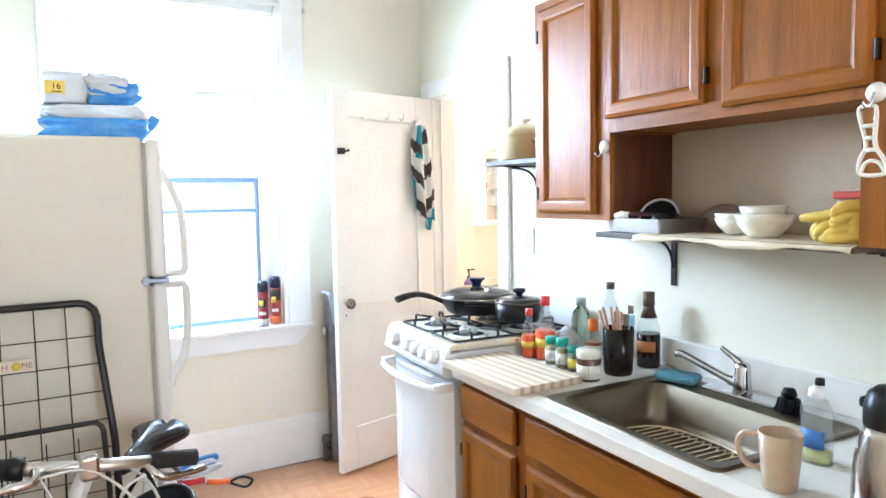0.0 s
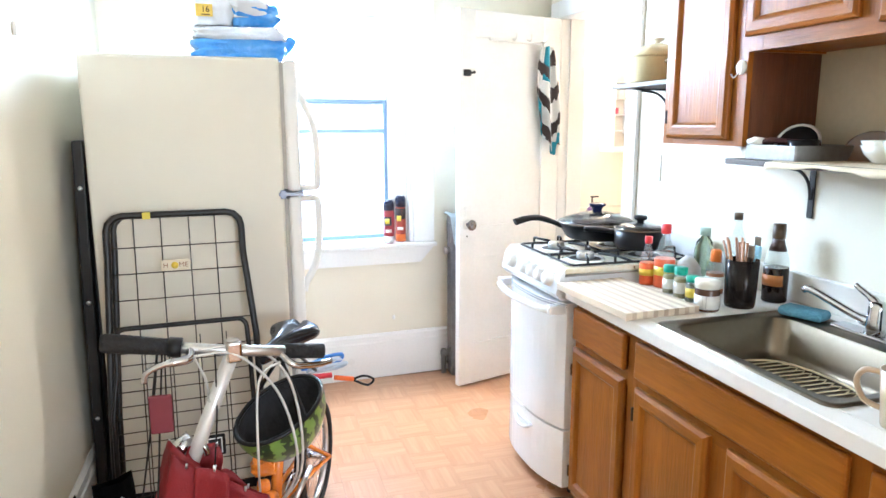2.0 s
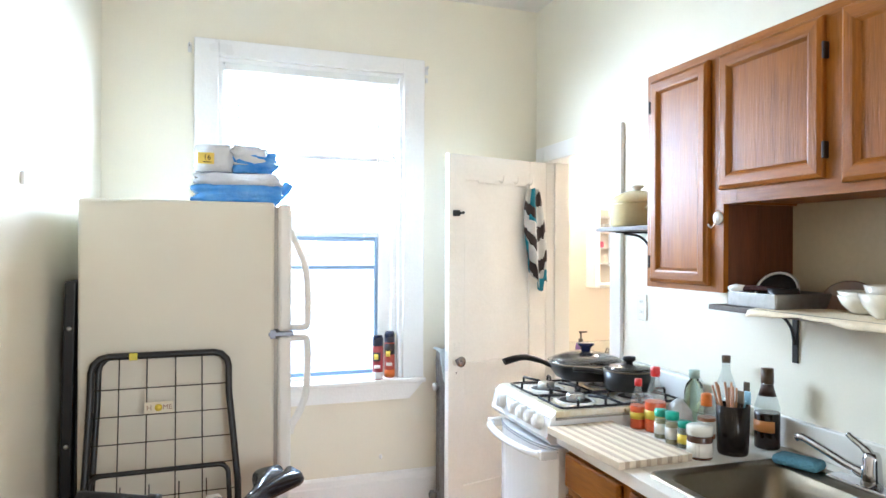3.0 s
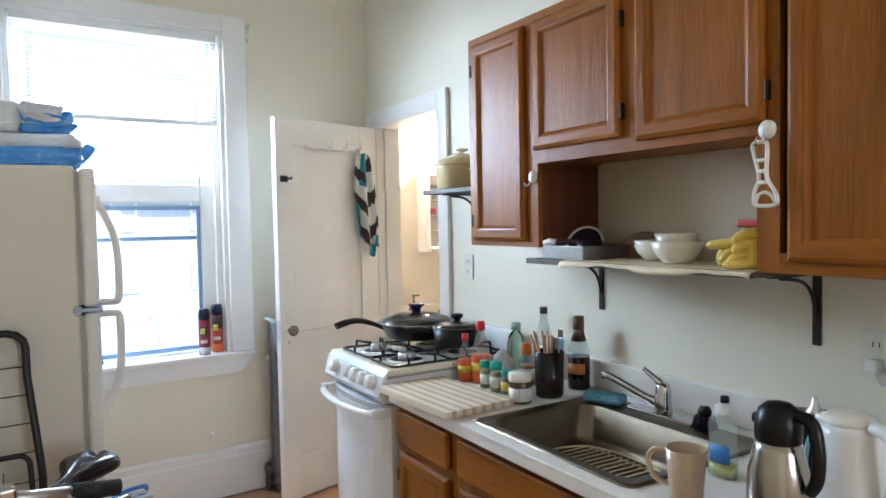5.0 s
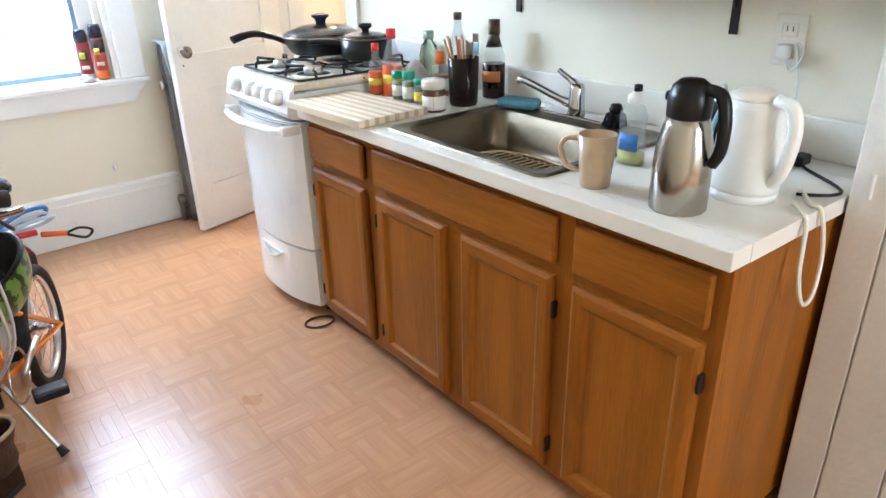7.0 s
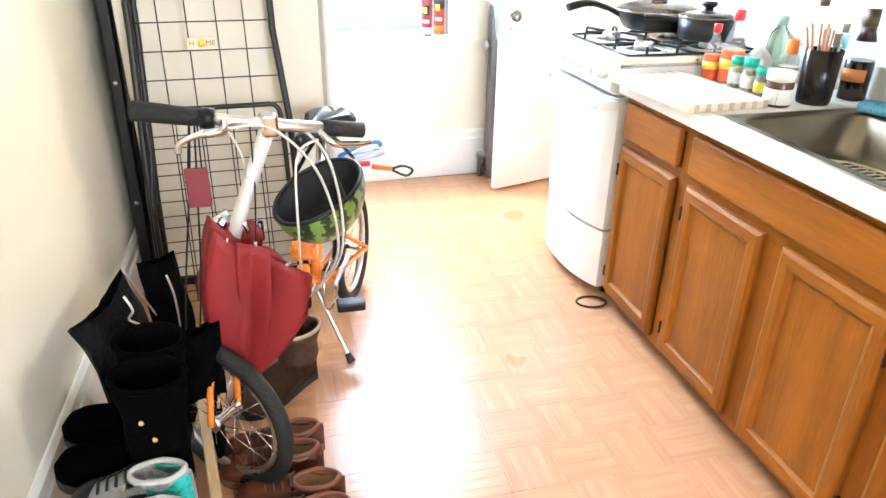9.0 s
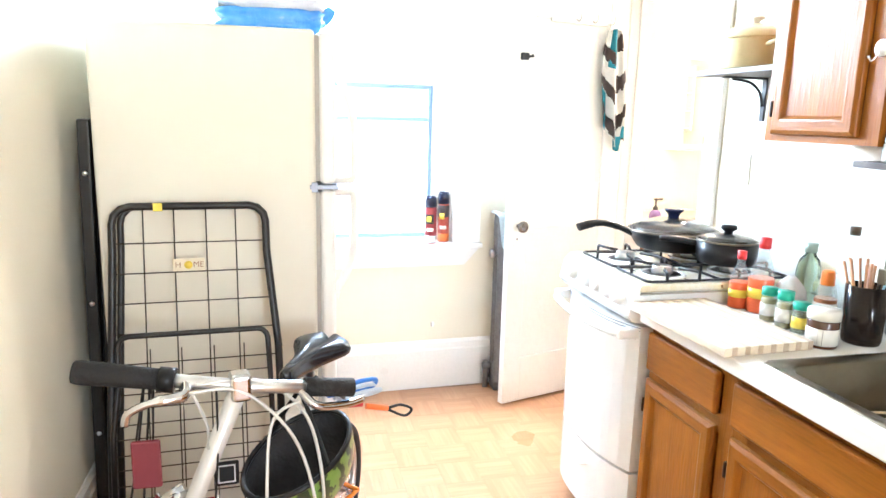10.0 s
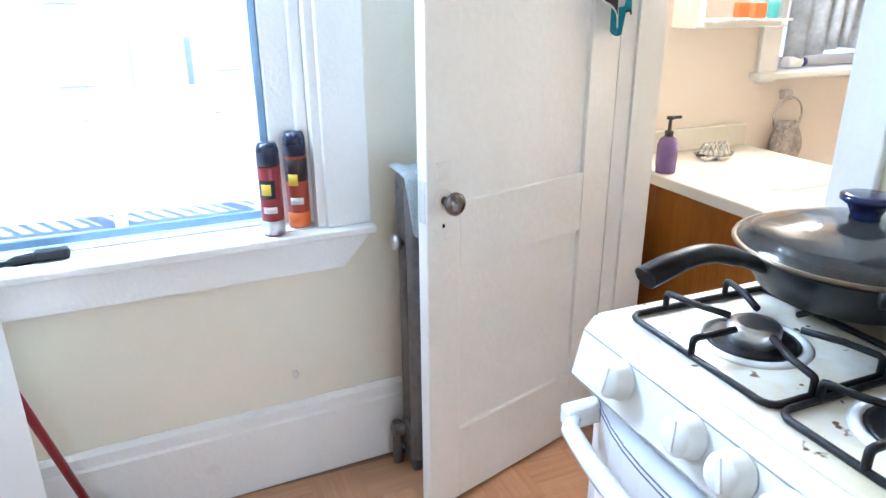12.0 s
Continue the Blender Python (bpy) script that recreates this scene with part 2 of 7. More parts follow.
def sheet(bm, rows, thick=0.0, closed_u=False):
    """A skin over a grid of points, with thickness."""
    g = [[bm.verts.new(p) for p in row] for row in rows]
    fs = []
    for i in range(len(g) - 1):
        w = len(g[i])
        for j in range(w if closed_u else w - 1):
            f = bm.faces.new((g[i][j], g[i][(j + 1) % w], g[i + 1][(j + 1) % w], g[i + 1][j]))
            f.smooth = True
            fs.append(f)
    if thick:
        bmesh.ops.recalc_face_normals(bm, faces=fs)
        bmesh.ops.solidify(bm, geom=fs, thickness=thick)


def prism(bm, outline, axis, a, b):
    """A flat outline given thickness along an axis (0 x, 1 y, 2 z)."""
    def at(p, v):
        q = list(p)
        q.insert(axis, v)
        return q
    lo, hi = [bm.verts.new(at(p, a)) for p in outline], [bm.verts.new(at(p, b)) for p in outline]
    n = len(outline)
    bm.faces.new(lo[::-1])
    bm.faces.new(hi)
    for k in range(n):
        bm.faces.new((lo[k], lo[(k + 1) % n], hi[(k + 1) % n], hi[k]))
    bmesh.ops.recalc_face_normals(bm, faces=bm.faces[:])


def mesh_object(name, bm, material):
    me = bpy.data.meshes.new(name)
    bmesh.ops.recalc_face_normals(bm, faces=bm.faces[:])
    bm.to_mesh(me)
    bm.free()
    me.materials.append(material)
    return new(name, me)


def part(name, bm, material, parent, label=""):
    ob = mesh_object(name, bm, material)
    ob.parent = parent
    if label:
        ob["label"] = label
    return ob


def thing(name, label, category, m=None, group="", kind=""):
    ob = new(name)
    ob.empty_display_size = 0.05
    if m is not None:
        ob.matrix_world = m
    return tagged(ob, label, category, group, kind)


def setting(name, bm, material, label):
    return tagged(mesh_object(name, bm, material), label, name.rsplit("_", 1)[0] if name.split("_")[0] in ("wall", "window", "door") else name, kind="structure")


def B():
    return bmesh.new()


def made(fn, *a, **k):
    bm = bmesh.new()
    fn(bm, *a, **k)
    return bm


# ---- the rooms ----
XW, XE, YN, YS, ZC = 0.02, 2.32, 3.96, -2.45, 2.85
WX0, WX1, WZ0, WZ1 = 0.545, 1.503, 0.745, 2.42
bm = B()
box(bm, XW - 0.15, 4.4, YS - 0.15, 4.6, -0.15, -0.004)
floor = setting("floor", bm, mat("floor_bed", (0.26, 0.16, 0.09), 0.5), "floor of worn oak-coloured parquet tiles")

bm = B()
box(bm, XW - 0.15, WX0, YN, YN + 0.2, 0, ZC)
box(bm, WX1, XE + 0.03, YN, YN + 0.2, 0, ZC)
box(bm, WX0, WX1, YN, YN + 0.2, 0, WZ0)
box(bm, WX0, WX1, YN, YN + 0.2, WZ1, ZC)
setting("wall_north", bm, WALL, "cream painted plaster wall with a tall window")
DY0, DY1, DZ = 3.19, 3.90, 1.95
bm = B()
box(bm, XE, XE + 0.15, YS, DY0 - 0.02, 0, ZC)
box(bm, XE, XE + 0.15, DY1 + 0.02, 4.25, 0, ZC)
box(bm, XE, XE + 0.15, DY0 - 0.02, DY1 + 0.02, DZ + 0.02, ZC)
setting("wall_east", bm, WALL, "white painted wall behind sink and cabinets with a bathroom doorway")
setting("wall_west", made(box, XW - 0.15, XW, YS, YN, 0, ZC), WALL, "plain cream painted plaster wall")
# no window is known here; the opening is added to admit fill light
bm = B()
for x0, x1, z0, z1 in ((XW - 0.15, 1.29, 0, ZC), (2.23, XE + 0.15, 0, ZC), (1.29, 2.23, 0, 0.9), (1.29, 2.23, 2.3, ZC)):
    box(bm, x0, x1, YS - 0.15, YS, z0, z1)
setting("wall_south", bm, WALL, "plain cream painted wall with an opening added for fill light")
setting("ceiling", made(box, XW - 0.15, 4.4, YS - 0.15, 4.6, ZC, ZC + 0.12), CEIL, "plain white painted ceiling")
# bathroom
BY, BX = 4.22, 4.2
bm = B()
box(bm, XE + 0.15, 3.24, BY, BY + 0.15, 0, ZC)
box(bm, 3.90, BX, BY, BY + 0.15, 0, ZC)
box(bm, 3.24, 3.90, BY, BY + 0.15, 0, 1.06)
box(bm, 3.24, 3.90, BY, BY + 0.15, 2.0, ZC)
setting("wall_bath_north", bm, BATHW, "warm cream bathroom wall with a small window")
setting("wall_bath_east", made(box, BX, BX + 0.15, 1.8, BY + 0.15, 0, ZC), BATHW, "plain cream bathroom wall")
setting("wall_bath_south", made(box, XE + 0.15, BX, 1.8, 1.95, 0, ZC), BATHW, "plain cream bathroom wall")


def moulding(name, prof, axis, a, b, label, material=TRIM):
    bm = B()
    prism(bm, prof, axis, a, b)
    return setting(name, bm, material, label)


# baseboards: tall board with a stepped cap
def base_profile(face, d, h=0.25):
    return [(face, 0.0), (face + d * 0.022, 0.0), (face + d * 0.022, h - 0.05), (face + d * 0.017, h - 0.042), (face + d * 0.017, h - 0.012), (face + d * 0.006, h), (face, h)]


bm = B()
prism(bm, base_profile(YN, -1), 0, XW, 1.70)
setting("baseboard", bm, TRIM, "tall white painted baseboard with a moulded cap")
bm = B()
prism(bm, base_profile(XW, 1, 0.2), 1, YS, YN - 0.023)
setting("baseboard", bm, TRIM, "white painted baseboard along the cream wall")

# window
W = thing("window_1", "white double-hung window with raised blind and blown-out daylight", "window", kind="structure")
bm = B()
box(bm, WX0 - 0.115, WX0, YN - 0.022, YN, 0.765, 2.505, 0.004)
part("window_frame", bm, TRIM, W)
part("window_frame", made(box, WX1, WX1 + 0.118, YN - 0.022, YN, 0.765, 2.505, 0.004), TRIM, W)
part("window_frame", made(box, WX0, WX1, YN - 0.022, YN, WZ1, 2.505, 0.004), TRIM, W)
bm = B()
box(bm, WX0 - 0.14, WX1 + 0.125, YN - 0.05, YN + 0.0, 0.742, 0.765, 0.005)
box(bm, WX0 + 0.001, WX1 - 0.001, YN, YN + 0.19, 0.746, 0.765)
part("window_sill", bm, TRIM, W)
bm = B()
prism(bm, [(WX0 - 0.13, 0.742), (WX1 + 0.115, 0.742), (WX1 + 0.035, 0.655), (WX0 - 0.05, 0.655)], 1, YN - 0.030, YN)
part("apron", bm, TRIM, W)
for x0, x1 in ((WX0, WX0 + 0.02), (WX1 - 0.02, WX1)):
    part("jamb", made(box, x0, x1, YN + 0.001, YN + 0.19, 0.766, WZ1), TRIM, W)
part("jamb", made(box, WX0 + 0.02, WX1 - 0.02, YN + 0.001, YN + 0.19, WZ1 - 0.02, WZ1), TRIM, W)
for x0, x1 in ((WX0 + 0.02, WX0 + 0.05), (WX1 - 0.05, WX1 - 0.02)):
    part("stop_bead", made(box, x0, x1, YN + 0.04, YN + 0.07, 0.766, WZ1 - 0.02, 0.004), TRIM, W)


def sash(x0, x1, z0, z1, y0, y1, wr, top, bot, name, material):
    s = part(name, made(box, x0, x0 + wr, y0, y1, z0, z1, 0.004), material, W)
    for i, (a, b, c, d) in enumerate(((x1 - wr, x1, z0, z1), (x0 + wr, x1 - wr, z0, z0 + bot), (x0 + wr, x1 - wr, z1 - top, z1))):
        part("sash_rail", made(box, a, b, y0 + 0.001, y1 - 0.001, c, d, 0.004), material, s)
    return s


s1 = sash(WX0 + 0.05, WX1 - 0.05, 1.545, 2.40, YN + 0.115, YN + 0.145, 0.045, 0.05, 0.05, "upper_sash", TRIM)
s2 = sash(WX0 + 0.045, WX1 - 0.045, 0.766, 1.64, YN + 0.075, YN + 0.11, 0.07, 0.09, 0.012, "lower_sash", TRIM)
s3 = sash(WX0 + 0.145, WX1 - 0.115, 0.782, 1.532, YN + 0.085, YN + 0.10, 0.02, 0.022, 0.022, "storm_frame", DARKBLUE)
part("sash_rail", made(box, WX0 + 0.165, WX1 - 0.135, YN + 0.087, YN + 0.098, 1.356, 1.376), DARKBLUE, s3)
for z0, z1, y in ((0.79, 1.53, YN + 0.0925), (1.6, 2.35, YN + 0.13)):
    p = part("pane", made(box, WX0 + 0.11, WX1 - 0.11, y - 0.002, y + 0.002, z0, z1), GLASS, W)
    p.visible_shadow = False
# blind, drawn up to two thirds
bl = thing("window_blind", "white slatted venetian blind drawn halfway down the window", "blind")
part("headrail", made(box, WX0 + 0.03, WX1 - 0.03, YN + 0.005, YN + 0.035, 2.365, 2.40, 0.003), WPLAS, bl)
part("bottom_rail", made(box, WX0 + 0.035, WX1 - 0.035, YN + 0.008, YN + 0.034, 1.935, 1.96, 0.004), WPLAS, bl)
slat_bm = B()
sheet(slat_bm, [[(x, -0.0125 + 0.0125 * k, 0.0035 - 0.0035 * (k - 1) ** 2 + 0.0042 * (k - 1)) for k in range(3)] for x in (WX0 + 0.04, WX1 - 0.04)], 0.0006)
slat = part("slat", slat_bm, WPLAS, bl)
slat.location = (0, YN + 0.021, 1.965)
for i in range(1, 20):
    c = slat.copy()
    scene.collection.objects.link(c)
    c.location = (0, YN + 0.021, 1.965 + 0.0205 * i)
for x in (WX0 + 0.1, WX1 - 0.1):
    part("cord", made(tube, [(x, YN + 0.02, 1.95), (x, YN + 0.02, 2.37)], 0.001, 5), WPLAS, bl)
part("wand", made(tube, [(WX1 - 0.14, YN + 0.002, 2.33), (WX1 - 0.135, YN + 0.002, 1.62)], 0.004, 6), CPLAS, bl)

# doorway trim and bathroom door
bm = B()
box(bm, XE - 0.02, XE, 3.10, DY0, 0, DZ + 0.09, 0.004)
setting("trim", bm, TRIM, "white painted door casing beside the counter wall")
setting("trim", made(box, XE - 0.02, XE, DY1, DY1 + 0.1, 0, DZ + 0.09, 0.004), TRIM, "white painted door casing behind the open door")
setting("trim", made(box, XE - 0.02, XE, DY0, DY1, DZ, DZ + 0.09, 0.004), TRIM, "white painted door head casing")
setting("trim", made(box, XE + 0.001, XE + 0.149, DY0 - 0.02, DY0, 0, DZ), TRIM, "white painted door jamb")
bm = B()
box(bm, XE + 0.001, XE + 0.149, DY1, DY1 + 0.02, 0, DZ)
box(bm, XE + 0.05, XE + 0.09, DY1 - 0.012, DY1, 0, DZ)
setting("trim", bm, TRIM, "white painted door jamb with stop")
setting("trim", made(box, XE + 0.001, XE + 0.149, DY0 - 0.02, DY1 + 0.02, DZ, DZ + 0.02), TRIM, "white painted door head jamb")

# door leaf: x along the leaf from the hinge, y thickness away from the camera
D = thing("door_1", "open white painted two-panel door with dark round knob", "door", pose(2.289, 3.906, 0.012, 0, 0, 180 + 17), kind="structure")
DWID, DH, TH = 0.66, 1.935, 0.035


def leaf_panel(x0, x1, z0, z1):
    # the face towards the kitchen is at +y in the leaf's own frame
    bm = B()
    box(bm, x0, x1, 0.012, TH - 0.013, z0, z1)
    part("panel", bm, DOORP, D)


for x0, x1 in ((0, 0.115), (DWID - 0.10, DWID)):
    part("stile", made(box, x0, x1, 0, TH, 0, DH, 0.003), DOORP, D)
for z0, z1 in ((0, 0.222), (0.69, 0.856), (DH - 0.13, DH)):
    part("rail", made(box, 0.115, DWID - 0.10, 0.001, TH - 0.001, z0, z1, 0.002), DOORP, D)
leaf_panel(0.115, DWID - 0.10, 0.222, 0.69)
leaf_panel(0.115, DWID - 0.10, 0.856, DH - 0.13)
KX, KZ = DWID - 0.048, 0.872
kn = B()
lathe(kn, [(0.0, 0.0), (0.010, 0.0), (0.010, 0.022), (0.020, 0.028), (0.027, 0.038), (0.027, 0.048), (0.018, 0.057), (0.0, 0.059)], 20, Matrix.Translation((KX, TH, KZ)) @ Matrix.Rotation(-math.pi / 2, 4, "X"))
part("door_handle", kn, mat("tarnished_steel", (0.26, 0.23, 0.21), 0.22, 0.95, var=0.2), D, "dark tarnished metal door knob")
part("rosette", made(lathe, [(0.0, 0), (0.026, 0), (0.024, 0.004), (0.0, 0.004)], 20, Matrix.Translation((KX, TH, KZ)) @ Matrix.Rotation(-math.pi / 2, 4, "X")), DOORP, D)
part("keyhole", made(box, KX - 0.003, KX + 0.003, TH, TH + 0.0015, KZ - 0.075, KZ - 0.058), BLACK, D)
part("latch_plate", made(box, DWID, DWID + 0.0015, 0.006, TH - 0.006, KZ - 0.05, KZ + 0.05), ALU, D)

# ---- kitchen: large things ----
HINGEM = mat("dull_dark_hinge_steel", (0.30, 0.33, 0.40), 0.4, 0.6, var=0.15)
F = thing("refrigerator", "cream top-freezer refrigerator with bowed white handles, side turned out", "refrigerator")
FY0, FY1, FH = 2.955, 3.635, 1.624
part("body", made(box, 0.115, 0.762, FY0, FY1, 0.04, FH, 0.012, 3), FRIDGE, F, "cream textured fridge cabinet")
part("plinth", made(box, 0.14, 0.745, FY0 + 0.01, FY1 - 0.01, 0.0, 0.04), BLACK, F)
for z0, z1 in ((0.09, 1.132), (1.149, FH - 0.005)):
    part("gasket", made(box, 0.762, 0.776, FY0 + 0.012, FY1 - 0.012, z0 + 0.01, z1 - 0.01), GASKET, F)
    d = part("door", made(box, 0.776, 0.824, FY0, FY1, z0, z1, 0.014, 3), FRIDGEW, F)
    HY = FY0 + 0.035
    if z0 < 1:
        path = [(0.822, HY, 1.120), (0.860, HY, 1.121), (0.882, HY, 1.115), (0.887, HY, 1.07), (0.886, HY, 0.98), (0.878, HY, 0.90), (0.856, HY, 0.84), (0.832, HY, 0.80), (0.823, HY, 0.765)]
    else:
        path = [(0.822, HY, 1.161), (0.860, HY, 1.160), (0.882, HY, 1.166), (0.887, HY, 1.21), (0.886, HY, 1.31), (0.876, HY, 1.39), (0.852, HY, 1.455), (0.832, HY, 1.495), (0.823, HY, 1.525)]
    part("handle", made(tube, spline(path, 5), 0.009, 8, flat=1.7), FRIDGEW, d)
part("hinge", made(box, 0.742, 0.832, FY0 - 0.005, FY0 + 0.06, 1.1335, 1.1475, 0.002), HINGEM, F, "dark grey metal middle hinge")
part("hinge_plate", made(box, 0.748, 0.768, FY0 - 0.006, FY0 + 0.004, 1.124, 1.156, 0.002), HINGEM, F, "dark grey hinge plate")
# grey strip laid between the two doors in place of the gap's shade
part("gap_shade_strip", made(box, 0.764, 0.815, FY0 + 0.06, FY1 - 0.01, 1.1335, 1.1475), GASKET, F)
part("hinge_cover", made(box, 0.765, 0.815, FY1 - 0.08, FY1 - 0.02, FH - 0.004, FH + 0.012, 0.005), WPLAS, F)

def rrect(x0, x1, y0, y1, r, n=6):
    out = []
    for cx, cy, a0 in ((x1 - r, y1 - r, 0), (x0 + r, y1 - r, 90), (x0 + r, y0 + r, 180), (x1 - r, y0 + r, 270)):
        for k in range(n + 1):
            a = radians(a0 + 90 * k / n)
            out.append((cx + r * math.cos(a), cy + r * math.sin(a)))
    return out


# stove
S = thing("gas_stove", "white narrow gas stove with black grates and five knobs", "stove")
SY0, SY1 = 2.530, 3.048
part("body", made(box, 1.735, 2.295, SY0 + 0.006, SY1 - 0.006, 0.05, 0.868, 0.004), ENAMEL, S)
for y in (SY0 + 0.05, SY1 - 0.05):
    for x in (1.77, 2.24):
        part("foot", made(lathe, [(0, 0), (0.018, 0), (0.016, 0.052), (0, 0.052)], 12, Matrix.Translation((x, y, 0))), BLACK, S)


def bowed_front(bm, z0, z1, x_edge, bow, thick, n=12):
    """A panel whose front face bows towards the room."""
    fr, bk = [], []
    for i in range(n + 1):
        y = SY0 + 0.002 + (SY1 - SY0 - 0.004) * i / n
        u = 2 * i / n - 1
        x = x_edge - bow * (1 - abs(u) ** 2.6)
        fr.append((x, y))
        bk.append((x_edge + thick, y))
    prism(bm, fr + bk[::-1], 2, z0, z1)
    for f in bm.faces:
        f.smooth = False


d1 = B()
bowed_front(d1, 0.285, 0.762, 1.702, 0.052, 0.032)
od = part("oven_door", d1, ENAMEL, S)
d2 = B()
bowed_front(d2, 0.05, 0.275, 1.702, 0.052, 0.032)
dr = part("drawer", d2, ENAMEL, S)
for z in (0.747, 0.756):
    vt = B()
    bowed_front(vt, z, z + 0.0022, 1.7008, 0.052, 0.0008)
    part("vent_slot", vt, plain("grey_vent", (0.16, 0.18, 0.22), 0.6), od, "grey vent slot")
part("drawer_pull", made(tube, spline([(1.651, 2.71, 0.228), (1.644, 2.75, 0.207), (1.642, 2.79, 0.200), (1.644, 2.83, 0.207), (1.651, 2.87, 0.228)], 4), 0.007, 8), ENAMEL, dr)
part("drawer_pull_lip", made(box, 1.645, 1.658, 2.70, 2.88, 0.226, 0.236, 0.003), ENAMEL, dr)
hp = []
for i in range(15):
    u = 2 * i / 14 - 1
    y = (SY0 + SY1) / 2 + u * 0.247
    hp.append((1.658 - 0.034 * (1 - u * u) - (0.022 if abs(u) < 0.95 else 0), y, 0.738))
part("handle", made(tube, hp, 0.014, 8, flat=0.75), ENAMEL, od)
for y in (SY0 + 0.02, SY1 - 0.02):
    part("handle_end", made(box, 1.634, 1.706, y - 0.014, y + 0.014, 0.722, 0.756, 0.006), ENAMEL, od)
bm = B()
prism(bm, [(1.735, 0.768), (1.672, 0.778), (1.655, 0.800), (1.672, 0.868), (1.6895, 0.888), (1.6895, 0.860), (1.735, 0.860)], 1, SY0, SY1)
cp = part("control_panel", bm, ENAMEL, S)
nrm = Vector((-0.972, 0, 0.235))
for i, y in enumerate((2.947, 2.814, 2.741, 2.671, 2.601)):
    m = Matrix.Translation((1.6655, y, 0.842)) @ nrm.to_track_quat("Z", "Y").to_matrix().to_4x4()
    bm = B()
    lathe(bm, [(0, 0), (0.028, 0), (0.028, 0.004), (0.0255, 0.008), (0.0245, 0.023), (0.0215, 0.027), (0, 0.028)], 22, m)
    k = part("knob", bm, WPLAS, cp)
    bm = B()
    box(bm, -0.0035, 0.0035, -0.019, 0.019, 0.022, 0.0292, 0.0006, 1, m @ Matrix.Rotation(0.2 * i, 4, "Z"))
    part("knob_grip", bm, WPLAS, k)
bm = B()
box(bm, 1.690, 2.25, SY0, SY1, 0.868, 0.893, 0.007, 3)
part("panel_seam", made(box, 1.6712, 1.6735, SY0 + 0.001, SY1 - 0.001, 0.8672, 0.8692), GASKET, cp, "dark seam under the cooktop lip")
ct = part("cooktop", bm, COOKT, S, "white enamel cooktop with brownish cooking stains")
part("backguard", made(box, 2.25, 2.298, SY0 + 0.002, SY1 - 0.002, 0.86, 0.975, 0.008, 3), ENAMEL, S)
part("seam_trim", made(box, 1.692, 2.25, SY0 - 0.0015, SY0 + 0.01, 0.862, 0.866), GASKET, S)
burners = [(1.830, 2.893), (1.838, 2.664), (2.09, 2.893), (2.09, 2.664)]
for bx, by in burners:
    b = part("burner_bowl", made(lathe, [(0.0, 0.0), (0.055, 0.0), (0.060, 0.002), (0.053, 0.0035), (0.0, 0.002)], 24, Matrix.Translation((bx, by, 0.893))), IRON, S)
    part("burner_rim", made(lathe, [(0.0605, 0.0), (0.0625, 0.0045), (0.066, 0.0055), (0.071, 0.004), (0.076, 0.0)], 28, Matrix.Translation((bx, by, 0.8925))), ENAMEL, b, "raised white enamel rim")
    part("burner_cap", made(lathe, [(0.033, 0), (0.034, 0.002), (0.034, 0.021), (0.031, 0.0250), (0.020, 0.0262), (0.0, 0.0262)], 20, Matrix.Translation((bx, by, 0.895))), ALU, b)


def grate(y0, y1):
    x0, x1, z, zt = 1.722, 2.215, 0.898, 0.922
    g = part("grate", made(tube, [(x, y, z) for x, y in rrect(x0, x1, y0, y1, 0.018, 4)], 0.0045, 6, True), IRON, S)
    ym = (y0 + y1) / 2
    part("grate_bar", made(tube, [((x0 + x1) / 2, y0, z), ((x0 + x1) / 2, y1, z)], 0.0048, 6), IRON, g)
    for bx in (1.84, 2.09):
        for px, py, qx, qy in ((bx - 0.055, y0, bx - 0.024, ym - 0.036), (bx + 0.055, y0, bx + 0.026, ym - 0.034), (bx - 0.055, y1, bx - 0.026, ym + 0.034), (bx + 0.055, y1, bx + 0.024, ym + 0.036)):
            d = 0.006 if py == y0 else -0.006
            part("grate_finger", made(tube, [(px, py, z), (px, py, zt - 0.005), (px, py + d * 0.3, zt - 0.0015), (px, py + d, zt), (px * 0.7 + qx * 0.3, py * 0.5 + qy * 0.5, zt), (qx, qy, zt - 0.001)], 0.0050, 6), IRON, g)
    for ex, tx in ((x0, 1.79), ((x0 + x1) / 2, 1.90), (x1, 2.15)):
        d = 0.006 if tx > ex else -0.006
        part("grate_finger", made(tube, [(ex, ym, z), (ex, ym, zt - 0.005), (ex + d * 0.3, ym, zt - 0.0015), (ex + d, ym, zt), (tx, ym, zt - 0.001)], 0.0050, 6), IRON, g)


grate(2.762, 3.012)
grate(2.545, 2.752)

# base cabinets
CX, CB = 1.722, 0.045


